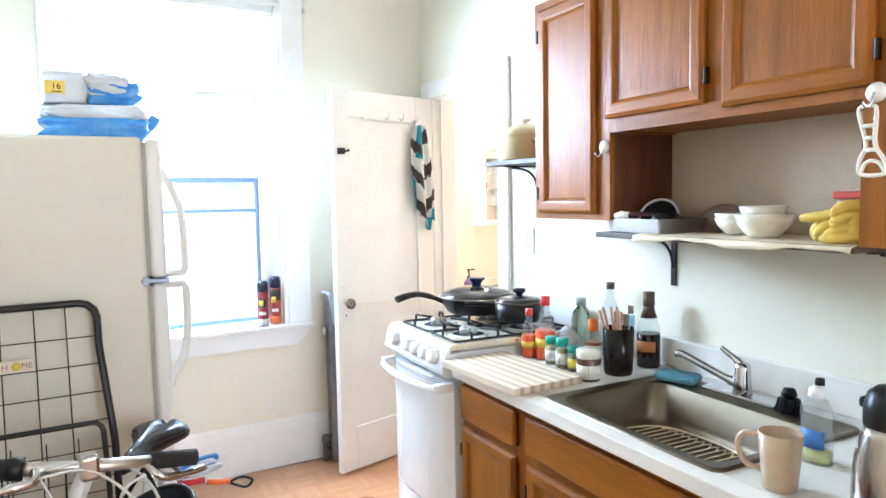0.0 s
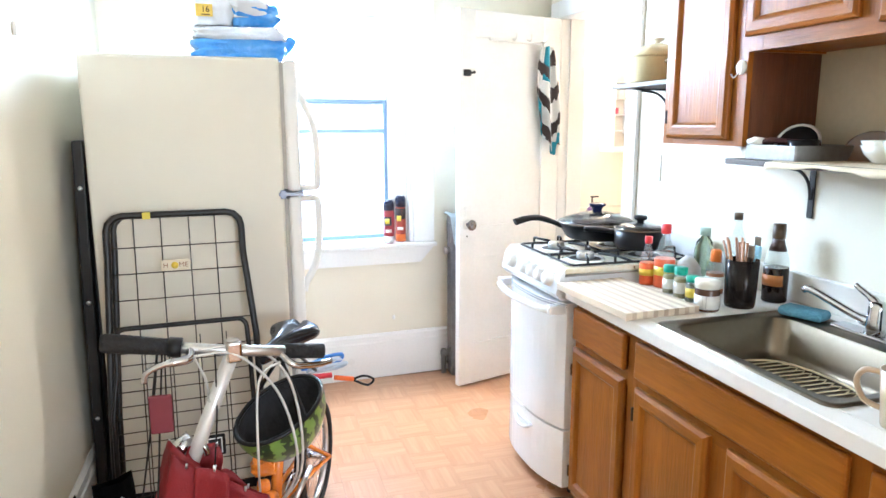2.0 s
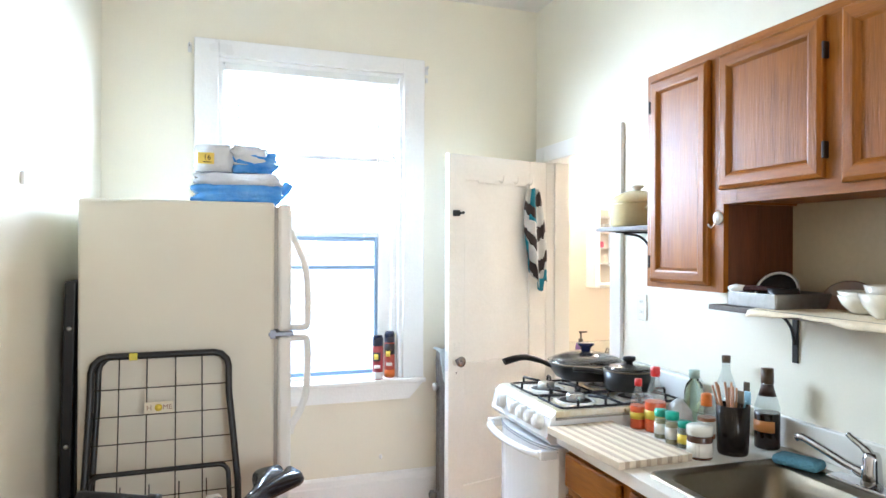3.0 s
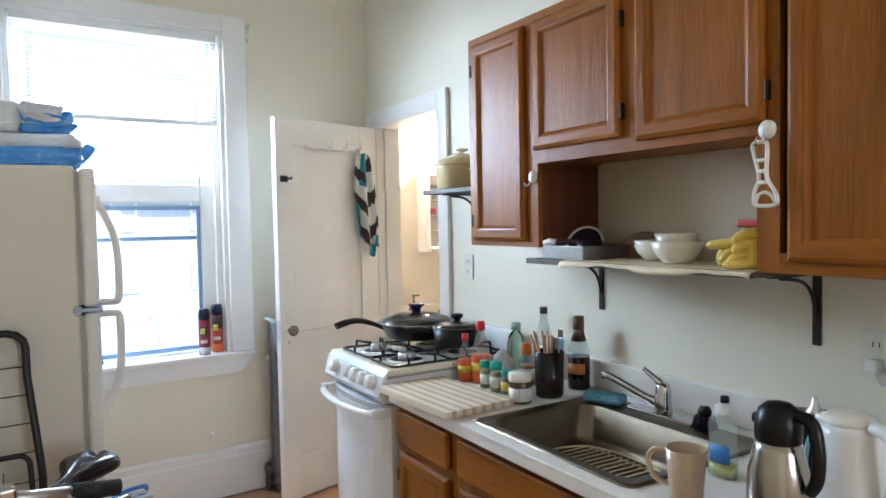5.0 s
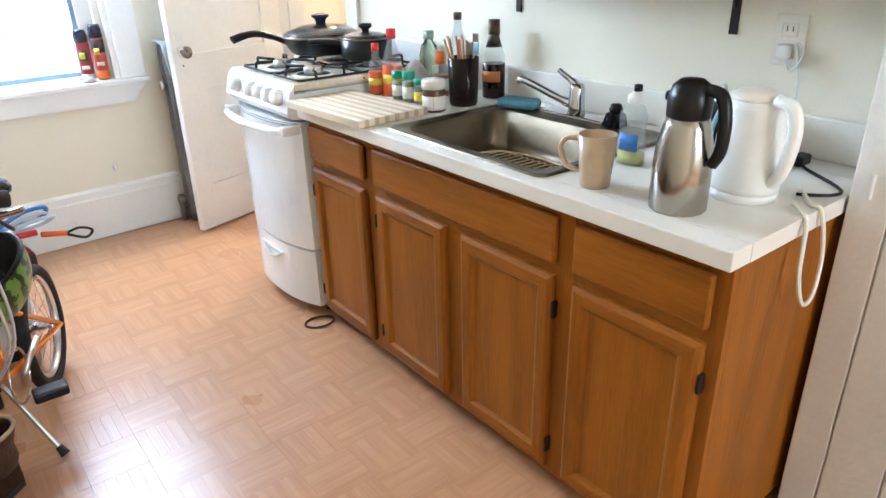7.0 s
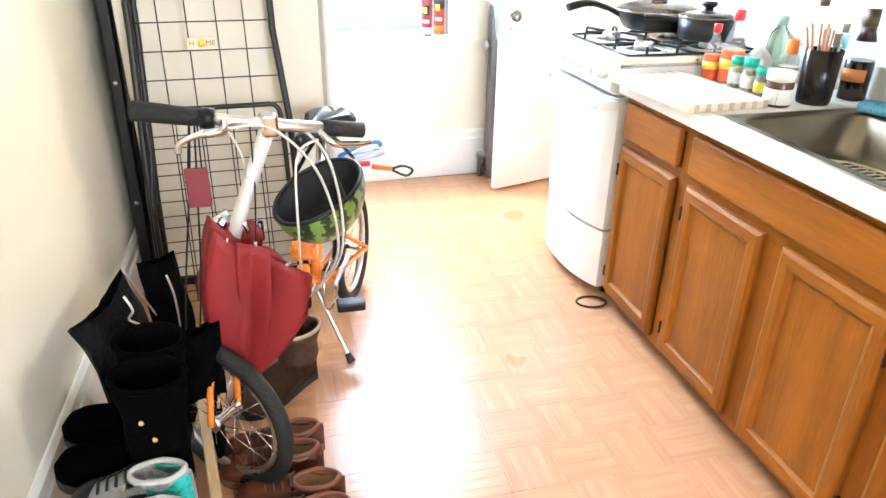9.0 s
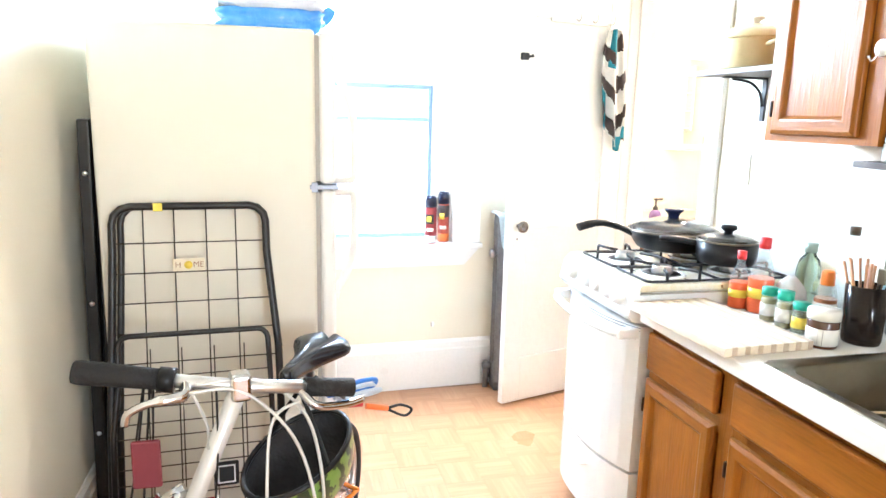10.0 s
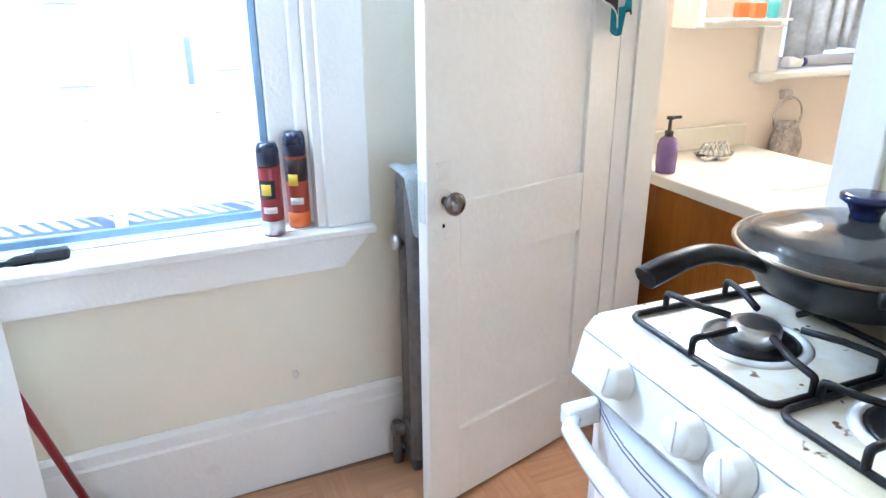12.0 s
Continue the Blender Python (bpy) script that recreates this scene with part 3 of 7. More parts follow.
def framed_door(bm_parent, name, xf, y0, y1, z0, z1, fw, wood=OAK_V, knob=False):
    """A raised frame-and-panel door whose face lies at xf - 0.02."""
    prof = ((0, 0), (0, 0.010), (0.002, 0.014), (0.006, 0.0165), (0.009, 0.0185), (0.012, 0.020), (fw - 0.010, 0.020), (fw - 0.004, 0.018), (fw, 0.0135), (fw + 0.006, 0.0082))

    def corner(k, inset):
        return ((y0 + inset, z0 + inset), (y1 - inset, z0 + inset), (y1 - inset, z1 - inset), (y0 + inset, z1 - inset))[k % 4]

    def member(k):
        """One mitred frame member with a routed outer edge and a sloped inner lip."""
        bm = B()
        rows = [[(xf - dep, *corner(q, ins)) for ins, dep in prof] for q in (k, k + 1)]
        sheet(bm, rows)
        for f in bm.faces:
            f.smooth = False
        return bm
    d = part(name, member(3), wood, bm_parent)
    part("stile", member(1), wood, d)
    part("rail", member(0), OAK_H, d)
    part("rail", member(2), OAK_H, d)
    yi0, yi1, zi0, zi1 = y0 + fw, y1 - fw, z0 + fw, z1 - fw
    part("panel", made(box, xf - 0.009, xf - 0.003, yi0, yi1, zi0, zi1), wood, d)
    return d


def slab_drawer(parent, xf, y0, y1, z0, z1):
    d = part("drawer", made(box, xf - 0.020, xf, y0, y1, z0, z1, 0.0085, 3), OAK_H, parent)
    return d


HINGEB = mat("dark_bronze_hinge", (0.035, 0.022, 0.016), 0.45, 0.4, var=0.2)


def hinge_part(parent, xf, y, z):
    part("hinge", made(box, xf - 0.018, xf + 0.001, y - 0.004, y + 0.004, z - 0.022, z + 0.022, 0.003), HINGEB, parent, "small dark hinge")


BASES = [
    ("base_cabinet", 2.105, 2.497, [(2.157, 2.490)], [(2.162, 2.490)], "honey oak base cabinet with drawer and panel door beside the stove"),
    ("sink_base_cabinet", 1.318, 2.105, [(1.360, 2.098)], [(1.760, 2.096), (1.366, 1.692)], "honey oak sink base cabinet with two panel doors"),
    ("base_cabinet", 0.958, 1.318, [(0.986, 1.310)], [(0.988, 1.310)], "honey oak base cabinet with drawer and panel door at the end"),
]
for name, y0, y1, drawers, doors, lab in BASES:
    c = thing(name, lab, "cabinet", group="kitchen base cabinets")
    if y0 == 0.958:
        part("side_panel", made(box, CX + 0.018, XE - 0.002, y0, y0 + 0.016, CB, 0.788), OAK_V, c)
    else:
        part("side_panel", made(box, CX + 0.018, XE - 0.002, y0 + 0.001, y0 + 0.013, CB, 0.788), OAK_V, c)
    part("side_panel", made(box, CX + 0.018, XE - 0.002, y1 - 0.013, y1 - 0.001, CB, 0.788), OAK_V, c)
    part("bottom_panel", made(box, CX + 0.018, XE - 0.002, y0 + 0.017, y1 - 0.014, CB + 0.01, CB + 0.025), OAK_V, c)
    part("face_frame", made(box, CX, CX + 0.018, y0 + 0.0005, y0 + 0.05, CB, 0.788), OAK_V, c)
    part("face_frame", made(box, CX, CX + 0.018, y1 - 0.055, y1 - 0.0005, CB, 0.788), OAK_V, c)
    for a, b in ((CB, CB + 0.03), (0.60, 0.65), (0.755, 0.7895)):
        part("face_frame", made(box, CX + 0.0005, CX + 0.0175, y0 + 0.05, y1 - 0.055, a, b), OAK_H, c)
    if len(doors) > 1:
        part("face_frame", made(box, CX + 0.0005, CX + 0.0175, 1.675, 1.775, CB + 0.03, 0.60), OAK_V, c)
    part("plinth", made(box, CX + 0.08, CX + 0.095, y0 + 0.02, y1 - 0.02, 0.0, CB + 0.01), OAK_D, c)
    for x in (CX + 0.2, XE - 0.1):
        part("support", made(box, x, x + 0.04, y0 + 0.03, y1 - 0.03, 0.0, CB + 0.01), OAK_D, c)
    for a, b in drawers:
        slab_drawer(c, CX, a, b, 0.646, 0.762)
    for a, b in doors:
        d = framed_door(c, "door", CX, a, b, 0.068, 0.617, 0.046)
        hy = a - 0.004 if (a, b) != (1.760, 2.096) and y0 != 2.105 else b + 0.004
        for z in (0.14, 0.53):
            hinge_part(d, CX, hy, z)

# worktop with a cut-out for the sink
SX0, SX1, SYA, SYB = 1.722, 2.235, 1.425, 2.045
WT = thing("worktop", "white laminate worktop with square front edge and low upstand", "worktop")
bm = B()
box(bm, 1.679, SX0 + 0.02, 0.945, 2.505, 0.790, 0.828, 0.003)
box(bm, SX1 - 0.02, XE - 0.001, 0.945, 2.505, 0.790, 0.828, 0.003)
box(bm, SX0 + 0.02, SX1 - 0.02, 0.945, SYA + 0.02, 0.791, 0.828)
box(bm, SX0 + 0.02, SX1 - 0.02, SYB - 0.02, 2.505, 0.791, 0.828)
part("top", bm, LAMIN, WT)
part("upstand", made(box, XE - 0.022, XE - 0.001, 0.945, 2.505, 0.828, 0.925, 0.004), LAMIN, WT)

# sink
SK = thing("kitchen_sink", "stainless steel single-bowl drop-in sink with faucet deck", "sink")


bm = B()
levels = [
    (SX0, SX1, SYA, SYB, 0.03, 0.8285), (SX0 + 0.003, SX1 - 0.003, SYA + 0.003, SYB - 0.003, 0.03, 0.834), (SX0 + 0.012, SX1 - 0.012, SYA + 0.012, SYB - 0.012, 0.03, 0.834),
    (SX0 + 0.018, SX1 - 0.018, SYA + 0.018, SYB - 0.018, 0.03, 0.831), (SX0 + 0.034, SX1 - 0.095, SYA + 0.034, SYB - 0.034, 0.05, 0.831), (SX0 + 0.040, SX1 - 0.101, SYA + 0.040, SYB - 0.040, 0.05, 0.826),
    (SX0 + 0.048, SX1 - 0.110, SYA + 0.048, SYB - 0.048, 0.05, 0.732), (SX0 + 0.062, SX1 - 0.124, SYA + 0.062, SYB - 0.062, 0.05, 0.708), (SX0 + 0.10, SX1 - 0.16, SYA + 0.10, SYB - 0.10, 0.05, 0.700)]
rows = [[(x, y, z) for x, y in rrect(a, b, c, d, r)] for a, b, c, d, r, z in levels]
sheet(bm, rows, 0.0, True)
bm.faces.new([v for v in bm.verts][-len(rows[-1]):])
part("basin", bm, STEEL, SK)
part("drain", made(lathe, [(0, 0), (0.042, 0), (0.045, 0.003), (0.036, 0.004), (0.0, 0.001)], 20, Matrix.Translation((1.90, 1.56, 0.7005))), CHROME, SK)

# wall cabinets
UX = 2.047
UPPERS = [
    ("wall_cabinet", 2.122, 2.518, 1.325, [(2.180, 2.482, 1.345, 2.052)], "honey oak wall cabinet with one tall panel door"),
    ("bridge_cabinet", 1.345, 2.122, 1.597, [(1.750, 2.130, 1.640, 2.052), (1.318, 1.694, 1.622, 2.052)], "honey oak wall cabinet with two panel doors over an open niche"),
    ("wall_cabinet", 0.952, 1.345, 1.287, [(1.010, 1.266, 1.315, 2.052)], "honey oak wall cabinet with one tall panel door"),
]
for name, y0, y1, z0, doors, lab in UPPERS:
    c = thing(name, lab, "cabinet", group="kitchen wall cabinets")
    # first cabinet: niche-facing side panel is a darker oak than its other side
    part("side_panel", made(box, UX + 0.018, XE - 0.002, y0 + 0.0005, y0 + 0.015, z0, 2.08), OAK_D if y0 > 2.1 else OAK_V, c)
    part("side_panel", made(box, UX + 0.018, XE - 0.002, y1 - 0.015, y1 - 0.0005, z0, 2.08), OAK_V, c)
    part("bottom_panel", made(box, UX + 0.018, XE - 0.002, y0 + 0.015, y1 - 0.015, z0 + 0.006, z0 + 0.02), OAK_H, c)
    part("top_panel", made(box, UX + 0.018, XE - 0.002, y0 + 0.015, y1 - 0.015, 2.06, 2.078), OAK_H, c)
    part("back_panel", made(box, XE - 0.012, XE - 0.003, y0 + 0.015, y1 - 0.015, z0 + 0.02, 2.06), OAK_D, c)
    part("face_frame", made(box, UX, UX + 0.018, y0, y0 + 0.055, z0, 2.08), OAK_V, c)
    part("face_frame", made(box, UX, UX + 0.018, y1 - 0.055, y1, z0, 2.08), OAK_V, c)
    for a, b in ((z0, z0 + 0.045), (2.04, 2.08)):
        part("face_frame", made(box, UX + 0.0005, UX + 0.0175, y0 + 0.055, y1 - 0.055, a, b), OAK_H, c)
    if len(doors) > 1:
        part("face_frame", made(box, UX + 0.0005, UX + 0.0175, 1.68, 1.765, z0 + 0.045, 2.04), OAK_V, c)
    for a, b, e, g in doors:
        d = framed_door(c, "door", UX, a, b, e, g, 0.046)
        for z in (e + 0.07, g - 0.09):
            hinge_part(d, UX, a - 0.005 if y0 < 1.5 else b + 0.004, z)

niche = next(ob for ob in scene.objects if ob.name == "bridge_cabinet")
# thin board over the niche wall, a darker beige than the wall colour
part("niche_back", made(box, XE - 0.008, XE - 0.002, 1.346, 2.122, 1.289, 1.602), mat("niche_back_beige", (0.56, 0.47, 0.33), 0.5, var=0.06, scale=3), niche, "beige niche back board, darker than the wall")

# niche shelf and its brackets
sh = thing("niche_shelf", "dark wooden shelf board on black iron brackets under the cabinets", "shelf")
part("board", made(box, 2.035, XE - 0.001, 1.346, 2.175, 1.272, 1.288, 0.002), SHELFW, sh)


def bracket(name, y, ztop, height, depth, parent=None):
    b = part(name, made(box, XE - 0.006, XE - 0.0005, y - 0.011, y + 0.011, ztop - height, ztop, 0.001), BLACKM, parent, "black iron shelf bracket")
    part("bracket_arm", made(box, XE - depth, XE - 0.006, y - 0.011, y + 0.011, ztop - 0.006, ztop, 0.001), BLACKM, b)
    part("bracket_brace", made(tube, spline([(XE - 0.008, y, ztop - height * 0.66), (XE - 0.022, y, ztop - height * 0.34), (XE - 0.065, y, ztop - height * 0.12), (XE - depth * 0.8, y, ztop - 0.008)], 5), 0.005, 6), BLACKM, b)


bracket("bracket", 2.115, 1.272, 0.172, 0.20, sh)
bracket("bracket", 1.362, 1.272, 0.185, 0.20, sh)
ps = thing("pot_shelf", "narrow dark shelf board on a black bracket beside the wall cabinet", "shelf")
part("board", made(box, 2.10, XE - 0.001, 2.52, 2.975, 1.532, 1.550, 0.002), SHELFW, ps)
bracket("bracket", 2.885, 1.532, 0.150, 0.17, ps)

# white built-in closet front beside the counter end
CL = thing("built_in_closet", "grey-white painted built-in closet with plank doors and cap", "closet")
part("carcass", made(box, 2.10, XE - 0.001, -0.30, 0.940, 0.0, 1.545), GREYW, CL)
part("cap", made(box, 2.075, XE - 0.001, -0.32, 0.943, 1.545, 1.572, 0.005), GREYW, CL)
for y0, y1 in ((0.862, 0.939), (0.745, 0.859), (0.40, 0.742), (0.0, 0.397)):
    part("plank", made(box, 2.090, 2.1005, y0, y1, 0.0, 1.544, 0.003), GREYW, CL)
part("latch", made(box, 2.080, 2.091, 0.898, 0.906, 0.835, 0.885, 0.002), GREYW, CL)
cl2 = thing("wood_ledge", "brown wooden board lying on the closet cap", "board")
part("board", made(box, 2.20, XE - 0.002, -0.25, 0.930, 1.572, 1.60, 0.003), SHELFW, cl2)

# radiator behind the door
R = thing("radiator", "narrow dark silver column radiator behind the open door", "radiator")
for i in range(9):
    x = 1.705 + 0.062 * i
    bm = B()
    for y in (3.873, 3.940):
        tube(bm, spline([(x, y, 0.05), (x, y, 0.12), (x, y, 0.5), (x, y, 0.82), (x, y, 0.875)], 3), [0.026, 0.028, 0.023, 0.022, 0.022, 0.022, 0.022, 0.022, 0.023, 0.026, 0.026, 0.026, 0.024][:13], 10)
    box(bm, x - 0.024, x + 0.024, 3.860, 3.955, 0.855, 0.91, 0.015, 3)
    box(bm, x - 0.024, x + 0.024, 3.855, 3.960, 0.075, 0.15, 0.015, 3)
    part("column", bm, RADM, R)
    if i in (0, 8):
        part("foot", made(box, x - 0.02, x + 0.02, 3.865, 3.95, 0.0, 0.08, 0.01), RADM, R)
bm = B()
lathe(bm, [(0, -0.03), (0.014, -0.03), (0.014, 0.0), (0.022, 0.004), (0.022, 0.02), (0, 0.022)], 14, Matrix.Translation((1.685, 3.935, 0.706)) @ Matrix.Rotation(-math.pi / 2, 4, "Y"))
part("vent_valve", bm, ALU, R, "tarnished round air valve")
bm = B()
tube(bm, [(1.66, 3.935, 0.0), (1.66, 3.935, 0.14)], 0.015, 10)
tube(bm, [(1.645, 3.935, 0.115), (1.715, 3.935, 0.115)], 0.02, 10)
part("supply_pipe", bm, RADM, R)

# ---- on and around the counter ----
TOP = 0.828


def turned(name, label, category, x, y, z, parts, group="", seg=22):
    """A turned thing: parts are (part name, profile, material, label)."""
    t = thing(name, label, category, pose(x, y, z), group)
    for pn, prof, material, lab in parts:
        part(pn, made(lathe, prof, seg), material, t, lab)
    return t


def label_band(t, r, z0, z1, material, a0=0, a1=360, name="label"):
    bm = B()
    n = 18
    rows = [[(r * math.cos(radians(a0 + (a1 - a0) * i / n)), r * math.sin(radians(a0 + (a1 - a0) * i / n)), z) for i in range(n + 1)] for z in (z0, z1)]
    sheet(bm, rows, 0.0006)
    return part(name, bm, material, t)


def thin_clear(name, tint, body, share):
    """Thin-walled clear plastic: mostly see-through, with a glossy skin."""
    m = bpy.data.materials.new(name)
    m.use_nodes = True
    t = m.node_tree
    skin = t.nodes["Principled BSDF"]
    skin.inputs["Base Color"].default_value, skin.inputs["Roughness"].default_value = (*body, 1), 0.08
    clear, both = t.nodes.new("ShaderNodeBsdfTransparent"), t.nodes.new("ShaderNodeMixShader")
    clear.inputs["Color"].default_value = (*tint, 1)
    both.inputs[0].default_value = share
    t.links.new(clear.outputs[0], both.inputs[1])
    t.links.new(skin.outputs[0], both.inputs[2])
    t.links.new(both.outputs[0], t.nodes["Material Output"].inputs["Surface"])
    return m


BOTG = thin_clear("thin_clear_bottle", (0.93, 0.96, 0.97), (0.72, 0.76, 0.78), 0.16)
RED_S = mat("red_chilli_sauce", (0.80, 0.13, 0.035), 0.3, var=0.1, bump=0.0)
REDCAP = plain("red_cap", (0.60, 0.02, 0.02))
LABY = plain("yellow_label", (0.80, 0.60, 0.05))
LABW = plain("off_white_label", (0.78, 0.75, 0.68))
TEALCAP = plain("teal_cap", (0.02, 0.36, 0.24))
ORCAP = plain("orange_cap", (0.85, 0.22, 0.02))
SOY = mat("dark_soy_sauce", (0.018, 0.008, 0.005), 0.15, var=0.1, bump=0.0)
SPICE = mat("ground_spice", (0.42, 0.34, 0.14), 0.6, var=0.15)
SPICE2 = mat("dried_herbs", (0.22, 0.22, 0.10), 0.7, var=0.3)
DKCAP = plain("dark_brown_cap", (0.10, 0.06, 0.03))
GREENB = glass("pale_green_bottle", (0.75, 0.95, 0.80))


def sauce_bottle(x, y, s):
    t = turned("sauce_bottle", "clear bottle of red chilli sauce with red cap", "bottle", x, y, TOP, [
        ("bottle", [(0.0, 0.0), (0.033 * s, 0.0), (0.035 * s, 0.005), (0.035 * s, 0.105 * s), (0.030 * s, 0.13 * s), (0.015 * s, 0.175 * s), (0.013 * s, 0.20 * s), (0.0, 0.20 * s)], BOTG, ""),
        ("sauce", [(0.033 * s, 0.001), (0.0353 * s, 0.005), (0.0353 * s, 0.100 * s), (0.034 * s, 0.103 * s)], RED_S, "red sauce"),
        ("cap", [(0.0145 * s, 0.19 * s), (0.0165 * s, 0.192 * s), (0.0165 * s, 0.222 * s), (0.0, 0.224 * s)], REDCAP, "red cap")], "sauce bottles")
    label_band(t, 0.0366 * s, 0.045 * s, 0.075 * s, LABY)


sauce_bottle(2.018, 2.425, 1.0)
sauce_bottle(1.985, 2.478, 0.78)
for x, y, h, fill in ((1.985, 2.345, 0.085, SPICE), (1.978, 2.275, 0.092, SPICE), (1.990, 2.228, 0.075, SPICE2)):
    t = turned("spice_jar", "small clear spice jar with teal cap", "jar", x, y, TOP, [
        ("jar", [(0, 0), (0.021, 0), (0.022, 0.003), (0.022, h * 0.8), (0.018, h * 0.9), (0.0, h * 0.9)], BOTG, ""),
        ("spice", [(0, 0.002), (0.0205, 0.003), (0.0205, h * 0.72), (0, h * 0.72)], fill, ""),
        ("cap", [(0.020, h * 0.86), (0.0215, h * 0.87), (0.0215, h * 1.12), (0.0, h * 1.13)], TEALCAP, "teal plastic cap")], "spice jars")
    label_band(t, 0.0224, h * 0.2, h * 0.6, LABW if fill is SPICE else LABY, 120, 280)
t = turned("cream_jar", "squat white jar with brown contents and white lid", "jar", 1.968, 2.128, TOP, [
    ("jar", [(0, 0), (0.035, 0), (0.037, 0.004), (0.037, 0.066), (0.033, 0.072), (0, 0.072)], plain("brown_paste", (0.10, 0.045, 0.025), 0.25), ""),
    ("lid", [(0.036, 0.070), (0.039, 0.071), (0.039, 0.093), (0.036, 0.097), (0.0, 0.098)], CERAM, "white screw lid")])
label_band(t, 0.0375, 0.008, 0.05, LABW)
t = turned("orange_cap_bottle", "small sauce bottle with orange cap", "bottle", 2.13, 2.30, TOP, [
    ("bottle", [(0, 0), (0.028, 0), (0.029, 0.004), (0.029, 0.085), (0.022, 0.105), (0.014, 0.115), (0, 0.115)], BOTG, ""),
    ("sauce", [(0.028, 0.001), (0.0293, 0.004), (0.0293, 0.07), (0.028, 0.071)], plain("brown_orange_sauce", (0.35, 0.12, 0.04), 0.3), ""),
    ("cap", [(0.017, 0.108), (0.018, 0.11), (0.017, 0.145), (0.012, 0.15), (0, 0.15)], ORCAP, "orange cap")])
label_band(t, 0.0306, 0.02, 0.06, LABW)
t = turned("clear_bottle", "tall clear glass bottle with dark cap", "bottle", 2.255, 2.355, TOP, [
    ("bottle", [(0, 0), (0.036, 0), (0.038, 0.005), (0.038, 0.13), (0.030, 0.165), (0.015, 0.21), (0.013, 0.245), (0, 0.245)], BOTG, ""),
    ("cap", [(0.0145, 0.238), (0.015, 0.262), (0, 0.263)], DKCAP, "brown cap")])
t = turned("green_bottle", "pale green plastic bottle with white cap", "bottle", 2.19, 2.44, TOP, [
    ("bottle", [(0, 0), (0.032, 0), (0.034, 0.005), (0.034, 0.12), (0.028, 0.15), (0.016, 0.165), (0.015, 0.18), (0, 0.18)], GREENB, ""),
    ("cap", [(0.018, 0.172), (0.019, 0.2), (0, 0.201)], plain("grey_green_cap", (0.35, 0.45, 0.38)), "")])
t = turned("soy_sauce_bottle", "dark soy sauce bottle with brown cap and orange label", "bottle", 2.245, 2.155, TOP, [
    ("bottle", [(0, 0), (0.036, 0), (0.038, 0.004), (0.038, 0.13), (0.031, 0.155), (0.019, 0.19), (0.017, 0.225), (0, 0.225)], BOTG, ""),
    ("sauce", [(0.036, 0.001), (0.0383, 0.004), (0.0383, 0.112), (0.037, 0.113)], SOY, "dark soy sauce"),
    ("cap", [(0.0185, 0.205), (0.02, 0.207), (0.019, 0.252), (0, 0.253)], DKCAP, "olive brown cap")])
label_band(t, 0.0397, 0.055, 0.09, plain("orange_brown_label", (0.55, 0.20, 0.04)), 130, 260)
part("neck_label", made(lathe, [(0.0275, 0.166), (0.0195, 0.191), (0.0178, 0.206)], 20), plain("dark_neck_label", (0.06, 0.03, 0.02), 0.4), t, "dark neck label")
# loose plastic bag between the bottles
bm = B()
rows = []
for i in range(9):
    v = i / 8
    r = 0.045 * math.sin(math.pi * min(0.98, 0.1 + 0.9 * v)) ** 0.6
    rows.append([(r * math.cos(2 * math.pi * k / 14) * (1 + 0.25 * noise.noise((k * 0.9, i * 0.8, 1))), r * math.sin(2 * math.pi * k / 14) * (1 + 0.25 * noise.noise((k * 0.9, i * 0.8, 4))), 0.002 + 0.115 * v) for k in range(14)])
sheet(bm, rows, 0.0005, True)
t = thing("plastic_bag", "small crumpled translucent white plastic bag among the bottles", "bag", pose(2.085, 2.385, TOP))
part("bag", bm, mat("translucent_bag", (0.80, 0.80, 0.80), 0.35, var=0.03, bump=0.2, trans=0.35), t)
# utensil holder
UH = thing("utensil_holder", "dark smoky glass holder full of chopsticks and cutlery", "utensil holder", pose(2.095, 2.135, TOP))
part("cup", made(lathe, [(0.0, 0.0), (0.043, 0.0), (0.046, 0.01), (0.050, 0.150), (0.048, 0.151), (0.044, 0.012), (0.0, 0.008)], 24), thin_clear("smoky_brown_glass", (0.30, 0.22, 0.18), (0.03, 0.022, 0.018), 0.45), UH, "smoky dark brown glass cup")
STICK = plain("brown_bamboo", (0.38, 0.17, 0.06), 0.5)
for i in range(11):
    a = i * 2.4
    r0, r1 = 0.022, 0.040 * (0.5 + 0.5 * ((i * 37) % 10) / 10)
    t = thing("chopstick", "brown wooden chopstick standing in the holder", "chopstick", group="chopsticks in the holder")
    c = Vector((2.095, 2.135, TOP + 0.01))
    part("stick", made(tube, [c + Vector((r0 * math.cos(a) * 0.3, r0 * math.sin(a) * 0.3, 0)), c + Vector((r1 * math.cos(a) * 1.1 - 0.012, r1 * math.sin(a) * 1.1 + 0.02, 0.19 + 0.004 * (i % 5)))], [0.0028, 0.0042], 6), STICK, t)
